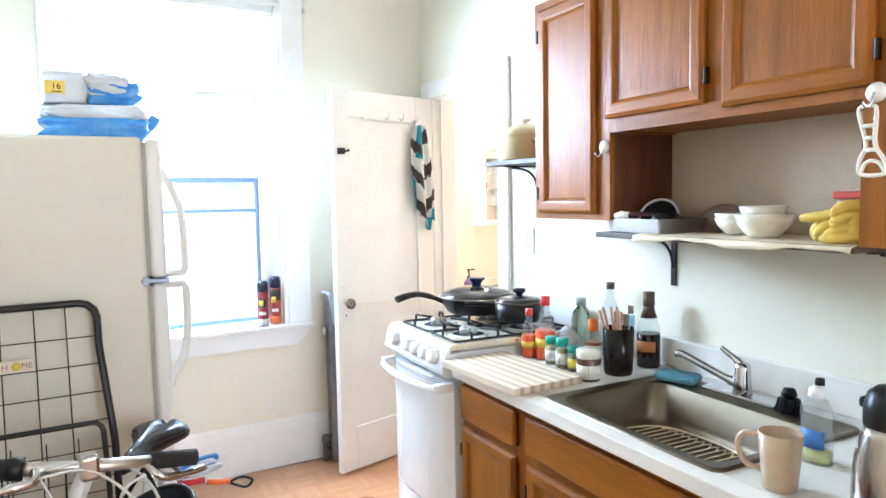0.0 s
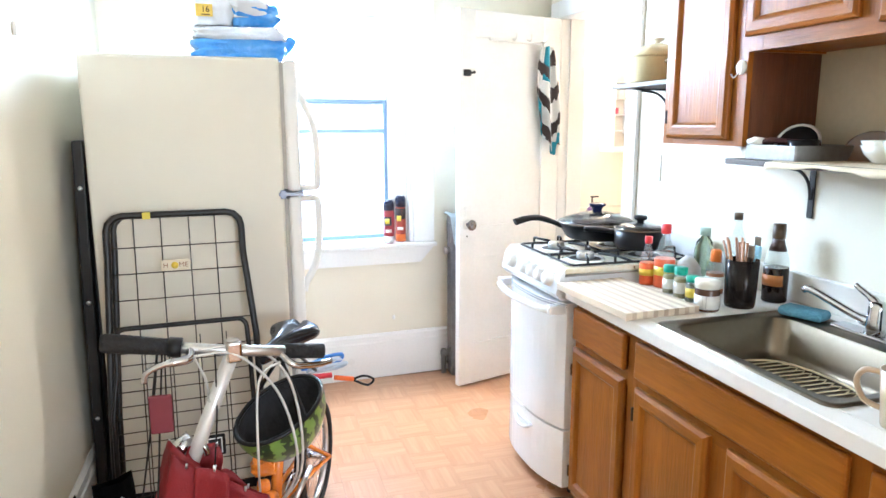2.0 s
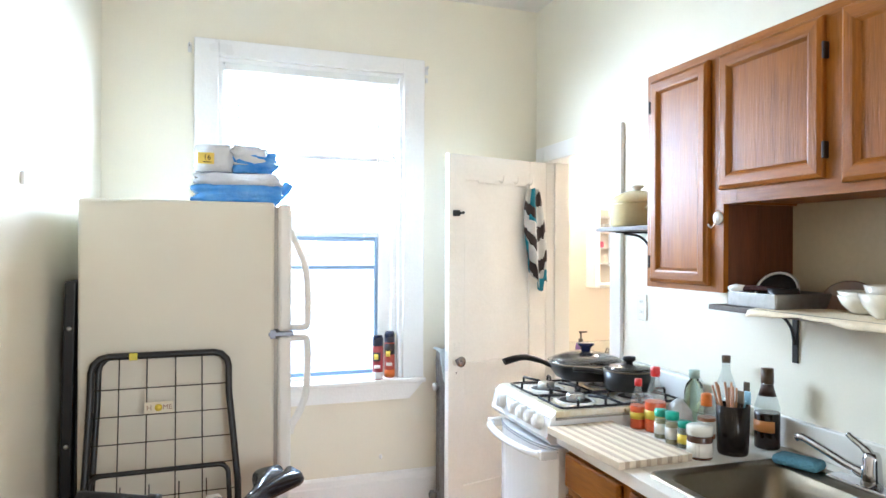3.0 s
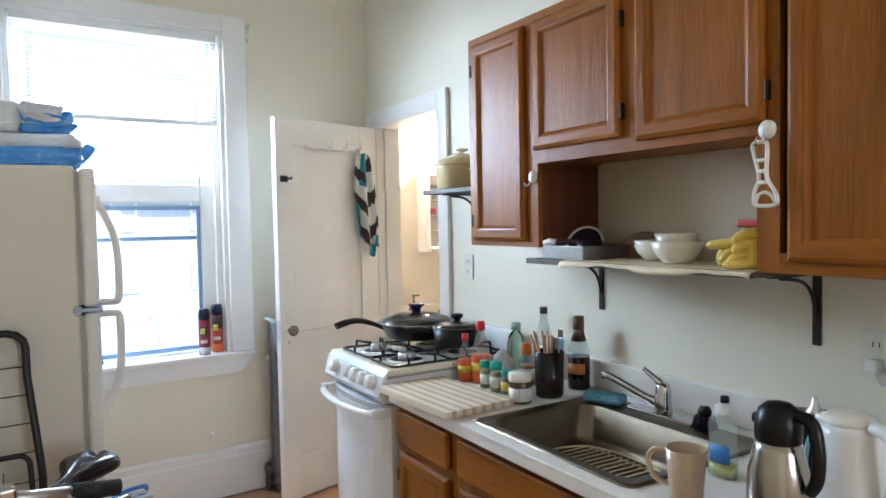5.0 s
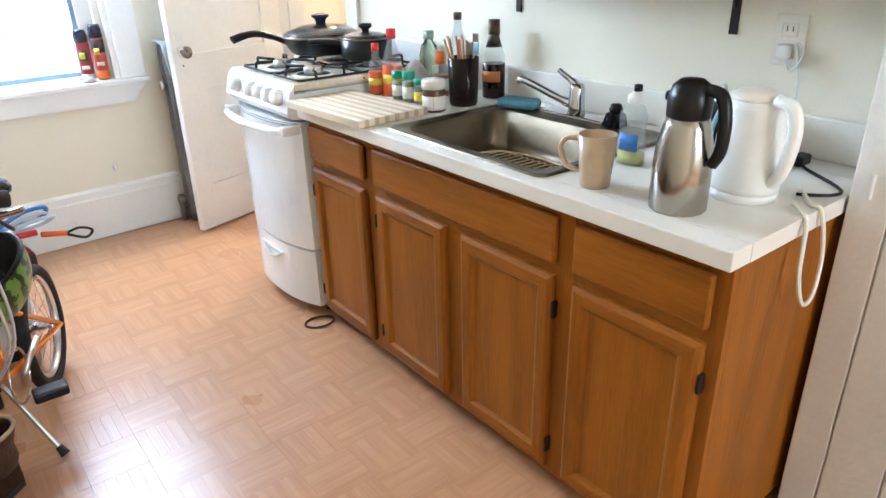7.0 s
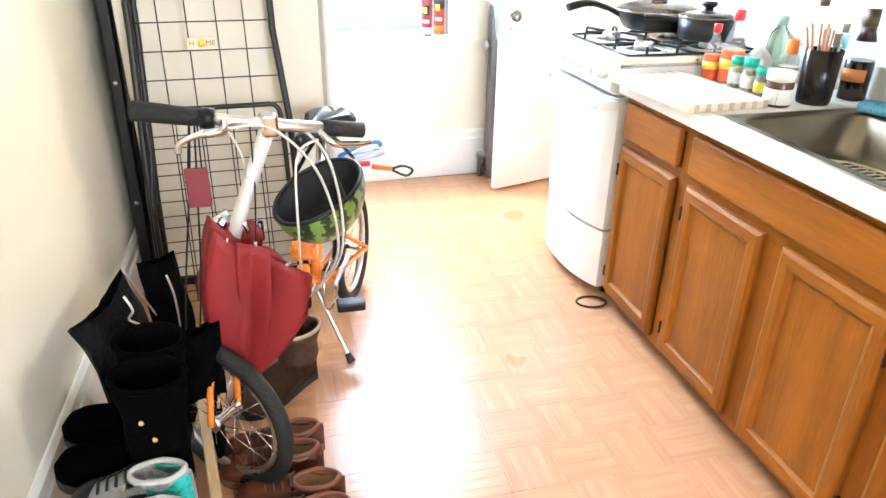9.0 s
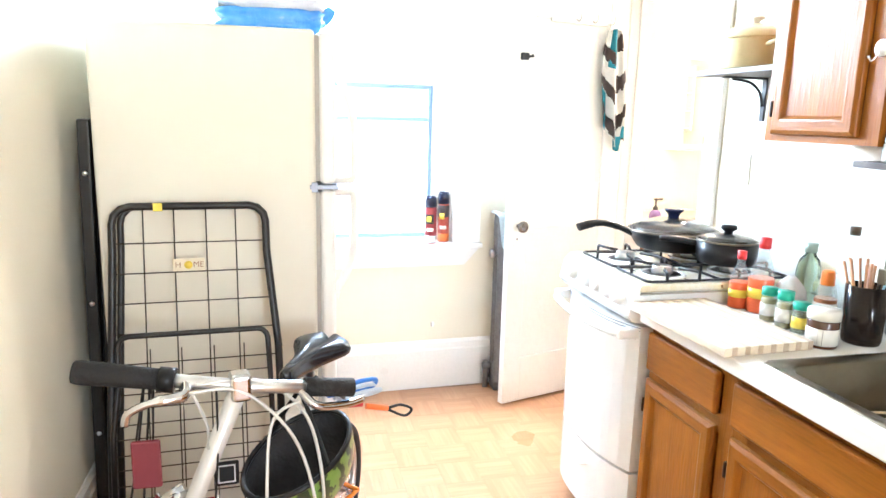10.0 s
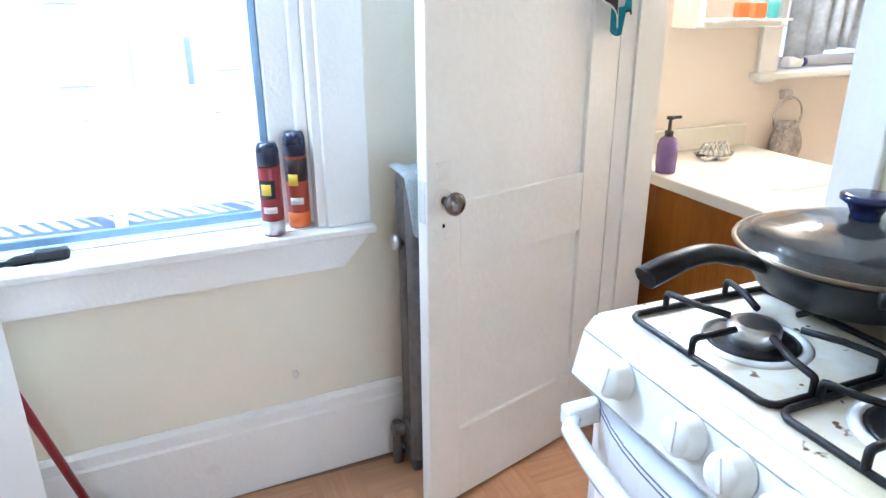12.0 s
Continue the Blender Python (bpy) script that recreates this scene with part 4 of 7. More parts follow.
for dx, dy, material, h, cat in ((0.02, -0.03, BLUEP, 0.185, "blue plastic spoon"), (0.03, -0.015, STEEL, 0.21, "steel fork"), (-0.005, -0.035, STEEL, 0.19, "steel spoon")):
    t = thing(cat.split(" ", 1)[1].replace(" ", "_"), cat + " standing in the utensil holder", cat.split()[-1])
    c = Vector((2.095, 2.135, TOP + 0.012))
    bm = B()
    tube(bm, [c + Vector((dx * 0.3, dy * 0.3, 0)), c + Vector((dx, dy, 0.15)), c + Vector((dx * 1.15, dy * 1.15, h - 0.03))], 0.003, 6)
    box(bm, c.x + dx * 1.2 - 0.003, c.x + dx * 1.2 + 0.003, c.y + dy * 1.2 - 0.012, c.y + dy * 1.2 + 0.012, c.z + h - 0.04, c.z + h, 0.0025)
    part("shank", bm, material, t)
# cutting board: alternating strips
CBD = thing("cutting_board", "striped wooden cutting board of pale and brown strips", "cutting board", pose(1.664, 2.088, TOP + 0.001, 0, 0, 3))
cx = 0.0
for i in range(17):
    w = 0.0215 if i % 2 == 0 else 0.0155
    if cx + w > 0.26:
        break
    part("strip", made(box, cx, cx + w - 0.0003, 0.0, 0.412, 0.0, 0.022, 0.0010), MAPLE if i % 2 == 0 else WALNUT, CBD)
    cx += w

# faucet
FA = thing("kitchen_faucet", "chrome single-lever kitchen faucet with spout swung aside", "faucet", pose(2.205, 1.752, 0.831))
part("base", made(box, -0.028, 0.028, -0.12, 0.12, 0.0, 0.012, 0.005, 3), CHROME, FA)
part("body", made(lathe, [(0, 0.01), (0.027, 0.01), (0.025, 0.03), (0.022, 0.085), (0.018, 0.098), (0, 0.102)], 20), CHROME, FA)
part("spout", made(tube, spline([(0, 0.0, 0.035), (-0.01, 0.06, 0.05), (-0.02, 0.13, 0.072), (-0.028, 0.195, 0.09), (-0.031, 0.215, 0.084)], 5), [0.016] * 4 + [0.012] * 13 + [0.011] * 4, 10), CHROME, FA)
part("lever", made(tube, spline([(0, 0, 0.088), (-0.003, 0.016, 0.104), (-0.006, 0.048, 0.121), (-0.007, 0.066, 0.131)], 4), [0.012] * 5 + [0.009] * 4 + [0.008] * 4, 8), CHROME, FA)
sp = thing("sponge", "rounded pale blue cleaning sponge lying on the sink deck", "sponge", pose(2.17, 1.955, 0.8345, 0, 0, -70))
bm = B()
box(bm, -0.065, 0.065, -0.035, 0.035, 0, 0.03, 0.014, 3)
part("sponge_body", bm, SPONGE, sp)
br = thing("scrub_brush", "round black dish brush on the sink deck", "brush", pose(2.20, 1.605, 0.8345))
part("handle", made(lathe, [(0, 0.03), (0.012, 0.03), (0.02, 0.045), (0.014, 0.06), (0, 0.062)], 16), BLACK, br)
bm = B()
for i in range(60):
    a, r = i * 2.399, 0.026 * math.sqrt((i + 0.5) / 60)
    tube(bm, [(r * math.cos(a), r * math.sin(a), 0.034), (1.35 * r * math.cos(a), 1.35 * r * math.sin(a), 0.0)], 0.0022, 4)
part("bristles", bm, BLACK, br)
# dish soap
DS = thing("dish_soap_bottle", "clear dish soap bottle with blue label and black cap", "bottle", pose(1.961, 1.372, TOP))
part("bottle", made(lathe, [(0, 0), (0.036, 0), (0.038, 0.006), (0.036, 0.05), (0.033, 0.08), (0.036, 0.115), (0.026, 0.135), (0.016, 0.142), (0, 0.142)], 22, None, 0.62, 1.0), BOTG, DS)
part("soap", made(lathe, [(0, 0.002), (0.034, 0.004), (0.0345, 0.03), (0, 0.03)], 22, None, 0.60, 0.98), plain("yellow_green_soap", (0.62, 0.62, 0.18), 0.2), DS)
bm = B()
rows = [[(0.0385 * 0.62 * math.cos(radians(a)), 0.0375 * math.sin(radians(a)), z) for a in range(150, 235, 8)] for z in (0.035, 0.075)]
sheet(bm, rows, 0.0006)
part("label", bm, plain("blue_label", (0.05, 0.20, 0.55)), DS)
part("cap", made(lathe, [(0.015, 0.140), (0.017, 0.142), (0.016, 0.160), (0.008, 0.163), (0.007, 0.168), (0, 0.169)], 16), WPLAS, DS, "white screw cap")
part("nozzle", made(lathe, [(0, 0.1685), (0.010, 0.169), (0.009, 0.183), (0, 0.185)], 14, Matrix.Translation((0, -0.006, 0))), BLACK, DS, "black flip nozzle")
# mug
MG = thing("mug", "tall tapered beige ceramic mug beside the sink", "mug", pose(1.778, 1.323, TOP))
part("cup", made(lathe, [(0, 0), (0.030, 0), (0.032, 0.003), (0.041, 0.112), (0.0385, 0.1125), (0.029, 0.008), (0, 0.007)], 28), MUGM, MG)
part("handle", made(tube, spline([(-0.012, 0.037, 0.098), (-0.022, 0.066, 0.095), (-0.026, 0.078, 0.07), (-0.02, 0.064, 0.036), (-0.01, 0.033, 0.028)], 5), 0.0058, 8), MUGM, MG)
# thermos
TM = thing("thermos_jug", "brushed steel thermos jug with black lid and handle", "thermos", pose(1.792, 1.130, TOP) @ Matrix.Diagonal((0.94, 0.94, 0.985, 1)))
part("flask", made(lathe, [(0, 0), (0.055, 0), (0.058, 0.004), (0.058, 0.085), (0.055, 0.125), (0.046, 0.165), (0.040, 0.185), (0, 0.185)], 32), BSTEEL, TM)
part("lid", made(lathe, [(0.041, 0.180), (0.043, 0.184), (0.043, 0.215), (0.036, 0.240), (0.022, 0.251), (0, 0.254)], 28), BLACK, TM)
part("spout", made(box, -0.012, 0.012, 0.03, 0.052, 0.205, 0.225, 0.006), BLACK, TM)
part("handle", made(tube, spline([(0.0, -0.030, 0.235), (-0.002, -0.066, 0.228), (-0.004, -0.080, 0.185), (-0.003, -0.078, 0.13), (-0.001, -0.062, 0.10)], 5), [0.013] * 21, 8, flat=0.7), BLACK, TM)
# kettle
KT = thing("electric_kettle", "white plastic electric kettle with pale blue gauge", "kettle", pose(1.952, 1.088, TOP, 0, 0, -20) @ Matrix.Diagonal((0.94, 0.94, 0.945, 1)))
part("base", made(lathe, [(0, 0), (0.070, 0), (0.072, 0.012), (0.066, 0.020), (0, 0.020)], 26), WPLAS, KT)
part("jug", made(lathe, [(0, 0.018), (0.066, 0.018), (0.068, 0.03), (0.064, 0.12), (0.058, 0.190), (0.052, 0.205), (0, 0.207)], 30, None, 1.0, 1.12), WPLAS, KT)
part("lid", made(lathe, [(0.050, 0.203), (0.048, 0.214), (0.03, 0.224), (0, 0.226)], 26, Matrix.Translation((0, 0.004, 0)), 1.0, 1.1), CPLAS, KT)
part("handle", made(tube, spline([(0, -0.055, 0.210), (0, -0.095, 0.205), (0, -0.112, 0.165), (0, -0.104, 0.10), (0, -0.088, 0.06), (0, -0.066, 0.045)], 5), 0.014, 8, flat=0.8), WPLAS, KT)
part("spout", made(box, -0.014, 0.014, 0.055, 0.085, 0.175, 0.204, 0.007), WPLAS, KT)
part("gauge", made(tube, spline([(-0.030, 0.060, 0.185), (-0.038, 0.072, 0.14), (-0.040, 0.076, 0.09), (-0.032, 0.078, 0.03)], 5), 0.010, 8, flat=0.5), BLUEP, KT)
kc = thing("kettle_cord", "cream kettle cord looping off the counter end", "cord")
part("cable", made(tube, spline([(1.955, 0.985, 0.836), (1.93, 0.955, 0.834), (1.915, 0.937, 0.82), (1.90, 0.925, 0.72), (1.925, 0.918, 0.655), (1.965, 0.918, 0.665), (1.985, 0.925, 0.74), (1.98, 0.940, 0.825), (1.985, 0.965, 0.8335), (2.06, 1.02, 0.8335)], 8), 0.0048, 6), CPLAS, kc)
kc = thing("black_power_cord", "black power cord with plug lying on the counter", "cord")
part("cable", made(tube, spline([(2.02, 1.01, 0.833), (2.05, 0.97, 0.8335), (2.09, 0.955, 0.833), (2.13, 0.985, 0.833), (2.20, 1.08, 0.834), (2.24, 1.11, 0.845)], 7), 0.0038, 6), BLACK, kc)
part("plug", made(box, 2.205, 2.255, 1.09, 1.12, 0.829, 0.853, 0.006), BLACK, kc)
# pan lid leaning behind the kettle
PL = thing("pan_lid", "dark pan lid with pale knob lying behind the kettle", "lid", pose(2.195, 1.295, TOP))
part("rest", made(lathe, [(0, 0), (0.085, 0), (0.09, 0.01), (0.10, 0.095), (0.10, 0.098), (0, 0.098)], 28), BLACK, PL, "dark round pot under the lid")
part("plate", made(lathe, [(0.108, 0.098), (0.11, 0.102), (0.09, 0.112), (0.04, 0.122), (0, 0.124)], 28), NONST, PL)
part("knob", made(lathe, [(0.022, 0.123), (0.02, 0.128), (0.010, 0.140), (0.008, 0.155), (0.005, 0.162), (0, 0.163)], 18), ALU, PL)
# wire rack in the sink
RACKW = mat("cream_wire_coating", (0.86, 0.74, 0.48), 0.45, var=0.05)
WR = thing("sink_rack", "cream coated wire rack lying in the sink", "rack", pose(1.955, 1.785, 0.702))
part("rim", made(tube, spline([(-0.14, -0.15, 0.012), (0.125, -0.15, 0.012), (0.125, 0.155, 0.012), (-0.14, 0.155, 0.012)], 6, True), 0.0032, 6, True), RACKW, WR)
for i in range(13):
    y = -0.145 + 0.0245 * i
    part("wire", made(tube, spline([(-0.145, y, 0.002), (-0.135, y, 0.014), (0.12, y, 0.014), (0.13, y, 0.002)], 3), 0.0021, 5), RACKW, WR)

# ---- niche shelf ----
ZS = 1.289
ln = thing("shelf_liner", "cream paper shelf liner with wavy overhanging edge", "shelf liner")
bm = B()
rows = []
for i in range(41):
    y = 1.348 + 0.645 * i / 40
    e = 0.005 * math.sin(i * 0.28) + 0.0015 * math.sin(i * 0.9)
    rows.append([(2.31, y, ZS), (2.2, y, ZS + 0.0005), (2.05, y, ZS + 0.001), (2.025 + e * 0.5, y, ZS - 0.004), (2.021 + e, y, ZS - 0.016 + e)])
sheet(bm, rows, 0.001)
part("paper", bm, PAPER, ln)


def bowl(name, label, x, y, z, r, h, tilt=0):
    t = thing(name, label, "bowl", pose(x, y, z, tilt, 0, 0))
    part("bowl", made(lathe, [(0, 0), (r * 0.5, 0), (r * 0.55, h * 0.06), (r * 0.85, h * 0.5), (r, h), (r * 0.95, h), (r * 0.8, h * 0.52), (r * 0.45, h * 0.12), (0, h * 0.1)], 28), CERAM, t)


bowl("stacked_bowl", "large cream ceramic bowl on the shelf liner", 2.135, 1.640, ZS + 0.002, 0.073, 0.060)
bowl("stacked_bowl", "smaller cream bowl nested in a larger bowl", 2.140, 1.648, ZS + 0.022, 0.058, 0.060)
bowl("shallow_bowl", "shallow cream bowl behind the larger bowls", 2.200, 1.768, ZS + 0.002, 0.066, 0.046)
bowl("shallow_bowl", "shallow cream bowl stacked on another", 2.200, 1.768, ZS + 0.014, 0.066, 0.046)
TR = thing("baking_tray", "grey metal baking tray holding dark pans", "tray")
bm = B()
box(bm, 2.06, 2.28, 1.93, 2.11, ZS + 0.0005, ZS + 0.006, 0.002)
part("bottom", bm, DULLM, TR)
for a in ((2.055, 2.06, 1.925, 2.115), (2.28, 2.285, 1.925, 2.115), (2.06, 2.28, 1.925, 1.93), (2.06, 2.28, 2.11, 2.115)):
    part("side", made(box, *a, ZS + 0.0005, ZS + 0.043, 0.002), DULLM, TR)
PN = thing("small_pan", "dark pan with silver rim leaning in the tray", "pan", pose(2.165, 2.035, ZS + 0.046, 0, -62, 24))
part("pan_body", made(lathe, [(0, 0.004), (0.054, 0.0), (0.062, -0.006), (0.050, -0.036), (0.03, -0.040), (0, -0.040)], 26), NONST, PN)
part("rim", made(tube, [(0.061 * math.cos(2 * math.pi * k / 26), 0.061 * math.sin(2 * math.pi * k / 26), -0.002) for k in range(26)], 0.005, 6, True), ALU, PN, "bright silver rim")
PN2 = thing("ladle", "dark ladle with a pale grip lying across the tray", "ladle")
part("handle", made(tube, spline([(2.065, 2.06, ZS + 0.052), (2.08, 2.03, ZS + 0.056), (2.12, 1.98, ZS + 0.05), (2.16, 1.945, ZS + 0.046)], 5), 0.010, 8, flat=0.7), plain("maroon_handle", (0.05, 0.012, 0.016), 0.35), PN2)
part("grip", made(tube, [(2.055, 2.105, ZS + 0.051), (2.06, 2.085, ZS + 0.054), (2.066, 2.055, ZS + 0.053)], [0.008, 0.012, 0.010], 8), WPLAS, PN2, "white plastic grip")
PN3 = thing("small_pan", "small black pan lying in the grey tray", "pan", pose(2.13, 1.975, ZS + 0.008))
part("pan_body", made(lathe, [(0, 0), (0.034, 0), (0.042, 0.05), (0.039, 0.05), (0.03, 0.006), (0, 0.005)], 22), NONST, PN3)
PL3 = thing("brown_platter", "brown oval platter leaning on the niche wall", "platter", pose(2.262, 1.865, ZS + 0.030, 0, -72, 0))
part("dish", made(lathe, [(0, 0), (0.045, 0), (0.07, 0.010), (0.072, 0.014), (0.066, 0.013), (0.043, 0.005), (0, 0.004)], 26, None, 0.72, 1.2), plain("brown_glaze", (0.16, 0.085, 0.045), 0.3), PL3)
GL = thing("rubber_gloves", "pair of yellow rubber gloves heaped at the shelf end", "gloves")
for fingers in (
    (((2.12, 1.362, 0.060), (2.10, 1.41, 0.066), (2.085, 1.452, 0.060), (2.075, 1.490, 0.056)), ((2.11, 1.40, 0.050), (2.09, 1.44, 0.040), (2.08, 1.456, 0.022), (2.078, 1.458, 0.013)), ((2.12, 1.41, 0.054), (2.10, 1.45, 0.050), (2.10, 1.475, 0.030), (2.10, 1.478, 0.015))),
    (((2.10, 1.362, 0.080), (2.075, 1.385, 0.084), (2.06, 1.400, 0.076), (2.055, 1.405, 0.068)), ((2.09, 1.364, 0.058), (2.07, 1.385, 0.060), (2.058, 1.402, 0.052), (2.055, 1.404, 0.045)), ((2.09, 1.364, 0.034), (2.07, 1.39, 0.034), (2.055, 1.41, 0.024), (2.05, 1.418, 0.016)), ((2.085, 1.36, 0.016), (2.065, 1.385, 0.016), (2.05, 1.41, 0.013), (2.046, 1.422, 0.012)))):
    bm = B()
    (cx, cy) = (2.125, 1.388) if len(fingers) == 3 else (2.095, 1.372)
    lathe(bm, [(0, 0.002), (0.026, 0.004), (0.034, 0.020), (0.034, 0.046), (0.028, 0.066), (0.014, 0.078), (0, 0.08)], 14, Matrix.Translation((cx, cy, ZS)), 1.0, 0.72)
    for f in fingers:
        path = spline([(p[0], p[1], ZS + p[2]) for p in f], 4)
        tube(bm, path, [0.014 - 0.004 * (i / (len(path) - 1)) ** 3 for i in range(len(path))], 9)
        bmesh.ops.create_uvsphere(bm, u_segments=9, v_segments=5, radius=0.0102, matrix=Matrix.Translation(path[-1]))
    for fc in bm.faces:
        fc.smooth = True
    part("glove", bm, YELLOW, GL)
tb = thing("food_tub", "clear plastic tub with red lid behind the gloves", "tub")
part("tub", made(box, 2.165, 2.29, 1.350, 1.475, ZS + 0.001, ZS + 0.098, 0.01, 3), mat("frosted_plastic", (0.7, 0.66, 0.55), 0.4, var=0.04, trans=0.4), tb)
part("lid", made(box, 2.160, 2.295, 1.348, 1.480, ZS + 0.098, ZS + 0.116, 0.005), plain("red_lid", (0.60, 0.09, 0.06)), tb)


def stick_hook(y, z, xf):
    t = thing("adhesive_hook", "round white adhesive hook with chrome prong", "hook", group="adhesive hooks")
    bm = B()
    lathe(bm, [(0, 0), (0.021, 0), (0.021, 0.004), (0.014, 0.010), (0, 0.011)], 22, Matrix.Translation((xf, y, z)) @ Matrix.Rotation(-math.pi / 2, 4, "Y"))
    part("pad", bm, WPLAS, t)
    part("prong", made(tube, spline([(xf - 0.009, y, z), (xf - 0.014, y + 0.002, z - 0.02), (xf - 0.022, y + 0.008, z - 0.030), (xf - 0.028, y + 0.012, z - 0.018)], 4), 0.003, 6), CHROME, t)


stick_hook(2.145, 1.555, UX - 0.0005)
stick_hook(1.305, 1.603, UX - 0.0205)
OP = thing("bottle_opener", "cream plastic jar and bottle opener hanging from a hook", "opener")
ox, oy, oz = UX - 0.036, 1.313, 1.572
def opener_pt(u, d):
    return (ox, oy + u * 0.92 - 0.10 * d, oz - d)


loop = [opener_pt(u, d) for u, d in ((-0.017, 0.0), (0.0, -0.004), (0.020, 0.0), (0.017, 0.03), (0.011, 0.06), (0.012, 0.082), (0.024, 0.100), (0.030, 0.118), (0.027, 0.132), (0.0, 0.136), (-0.027, 0.132), (-0.030, 0.118), (-0.024, 0.100), (-0.012, 0.082), (-0.010, 0.06), (-0.015, 0.03))]
part("frame", made(tube, spline(loop, 3, True), 0.0046, 6, True), CPLAS, OP)
for d, h in ((0.036, 0.014), (0.06, 0.011), (0.084, 0.012)):
    part("bar", made(tube, [opener_pt(-h, d), opener_pt(h, d)], 0.0046, 6), CPLAS, OP)
part("arch", made(tube, spline([opener_pt(-0.026, 0.130), opener_pt(-0.016, 0.112), opener_pt(0.0, 0.106), opener_pt(0.016, 0.112), opener_pt(0.026, 0.130)], 4), 0.004, 6), CPLAS, OP)


PAINTPL = mat("cream_painted_plate", (0.76, 0.73, 0.64), 0.4, var=0.03)


def outlet(y, z, w, h, label):
    t = thing("wall_outlet", label, "outlet", group="wall outlets")
    part("plate", made(box, XE - 0.006, XE - 0.0003, y - w / 2, y + w / 2, z - h / 2, z + h / 2, 0.002), PAINTPL, t)
    for dz in (h * 0.2, -h * 0.2):
        f = part("socket", made(box, XE - 0.008, XE - 0.006, y - w * 0.24, y + w * 0.24, z + dz - h * 0.13, z + dz + h * 0.13, 0.002), PAINTPL, t)
        for dy in (-0.007, 0.007):
            part("slot", made(box, XE - 0.0085, XE - 0.0079, y + dy - 0.0012, y + dy + 0.0012, z + dz - 0.004, z + dz + 0.008), BLACK, f)
    return t


outlet(2.953, 1.208, 0.072, 0.112, "white double wall outlet beside the doorway casing")
outlet(1.22, 1.085, 0.075, 0.115, "white double wall outlet with a plug above the counter")
pg = thing("wall_plug", "white plug with thin pale cord in the outlet", "plug")
part("plug_body", made(box, XE - 0.034, XE - 0.0082, 1.205, 1.235, 1.045, 1.078, 0.006), WPLAS, pg)
part("cord", made(tube, spline([(XE - 0.03, 1.215, 1.05), (XE - 0.035, 1.19, 1.02), (XE - 0.03, 1.17, 1.06), (XE - 0.028, 1.19, 1.08), (XE - 0.02, 1.175, 1.0), (XE - 0.012, 1.18, 0.94)], 6), 0.0026, 6), WPLAS, pg)

# ---- stove top and pot shelf ----
FP = thing("frying_pan", "deep black frying pan with domed glass lid on the burner", "pan", pose(2.018, 2.908, 0.9265) @ Matrix.Diagonal((1.17, 1.17, 1.0, 1)))
part("pan_body", made(lathe, [(0, 0), (0.095, 0), (0.105, 0.006), (0.137, 0.062), (0.140, 0.066), (0.136, 0.066), (0.10, 0.010), (0, 0.006)], 36), NONST, FP)
part("handle", made(tube, spline([(-0.125, 0.02, 0.052), (-0.17, 0.015, 0.075), (-0.22, 0.01, 0.092), (-0.265, 0.004, 0.092), (-0.312, 0.0, 0.080)], 5), [0.011] * 6 + [0.013] * 10 + [0.0145] * 5, 10, flat=0.8), BLACK, FP)
lid = part("lid", made(lathe, [(0.136, 0.067), (0.136, 0.0695), (0.11, 0.086), (0.06, 0.104), (0.018, 0.109), (0, 0.109), (0, 0.106), (0.058, 0.1005), (0.108, 0.083), (0.132, 0.067)], 36), LIDG, FP, "domed clear glass lid")
part("lid_rim", made(tube, [(0.137 * math.cos(2 * math.pi * k / 36), 0.137 * math.sin(2 * math.pi * k / 36), 0.068) for k in range(36)], 0.0035, 6, True), STEEL, lid)
part("lid_knob", made(lathe, [(0, 0.108), (0.017, 0.109), (0.016, 0.115), (0.021, 0.128), (0.030, 0.135), (0.030, 0.142), (0.022, 0.144), (0, 0.144)], 22), plain("dark_blue_knob", (0.012, 0.018, 0.06), 0.15), lid)
SP = thing("saucepan", "small black saucepan with glass lid on the stove", "saucepan", pose(2.062, 2.655, 0.9265) @ Matrix.Diagonal((1.16, 1.16, 1.05, 1)))
part("pan_body", made(lathe, [(0, 0), (0.075, 0), (0.08, 0.005), (0.083, 0.068), (0.080, 0.068), (0.076, 0.008), (0, 0.006)], 30), NONST, SP)
part("handle", made(tube, spline([(-0.07, 0.04, 0.055), (-0.11, 0.075, 0.06), (-0.145, 0.11, 0.058)], 5), 0.0095, 8), BLACK, SP)
lid = part("lid", made(lathe, [(0.080, 0.069), (0.081, 0.072), (0.06, 0.083), (0.02, 0.090), (0, 0.091), (0, 0.088), (0.058, 0.080), (0.077, 0.069)], 30), LIDG, SP, "clear glass lid")
part("lid_rim", made(tube, [(0.0815 * math.cos(2 * math.pi * k / 30), 0.0815 * math.sin(2 * math.pi * k / 30), 0.070) for k in range(30)], 0.003, 6, True), STEEL, lid)
part("lid_knob", made(lathe, [(0, 0.090), (0.012, 0.091), (0.011, 0.097), (0.022, 0.106), (0.020, 0.116), (0, 0.118)], 20), BLACK, lid)
EP = thing("enamel_pot", "pale yellow enamel casserole pot with lid on the wall shelf", "pot", pose(2.205, 2.822, 1.550) @ Matrix.Diagonal((1.1, 1.1, 1.05, 1)))
part("pot_body", made(lathe, [(0, 0), (0.085, 0), (0.095, 0.008), (0.102, 0.085), (0.105, 0.092), (0.10, 0.092), (0, 0.088)], 32), POTY, EP)
lid = part("lid", made(lathe, [(0.107, 0.092), (0.108, 0.098), (0.08, 0.122), (0.045, 0.138), (0.03, 0.142), (0, 0.142)], 32), POTY, EP)
part("lid_knob", made(lathe, [(0.012, 0.140), (0.012, 0.150), (0.026, 0.156), (0.024, 0.164), (0, 0.166)], 18), CPLAS, lid)
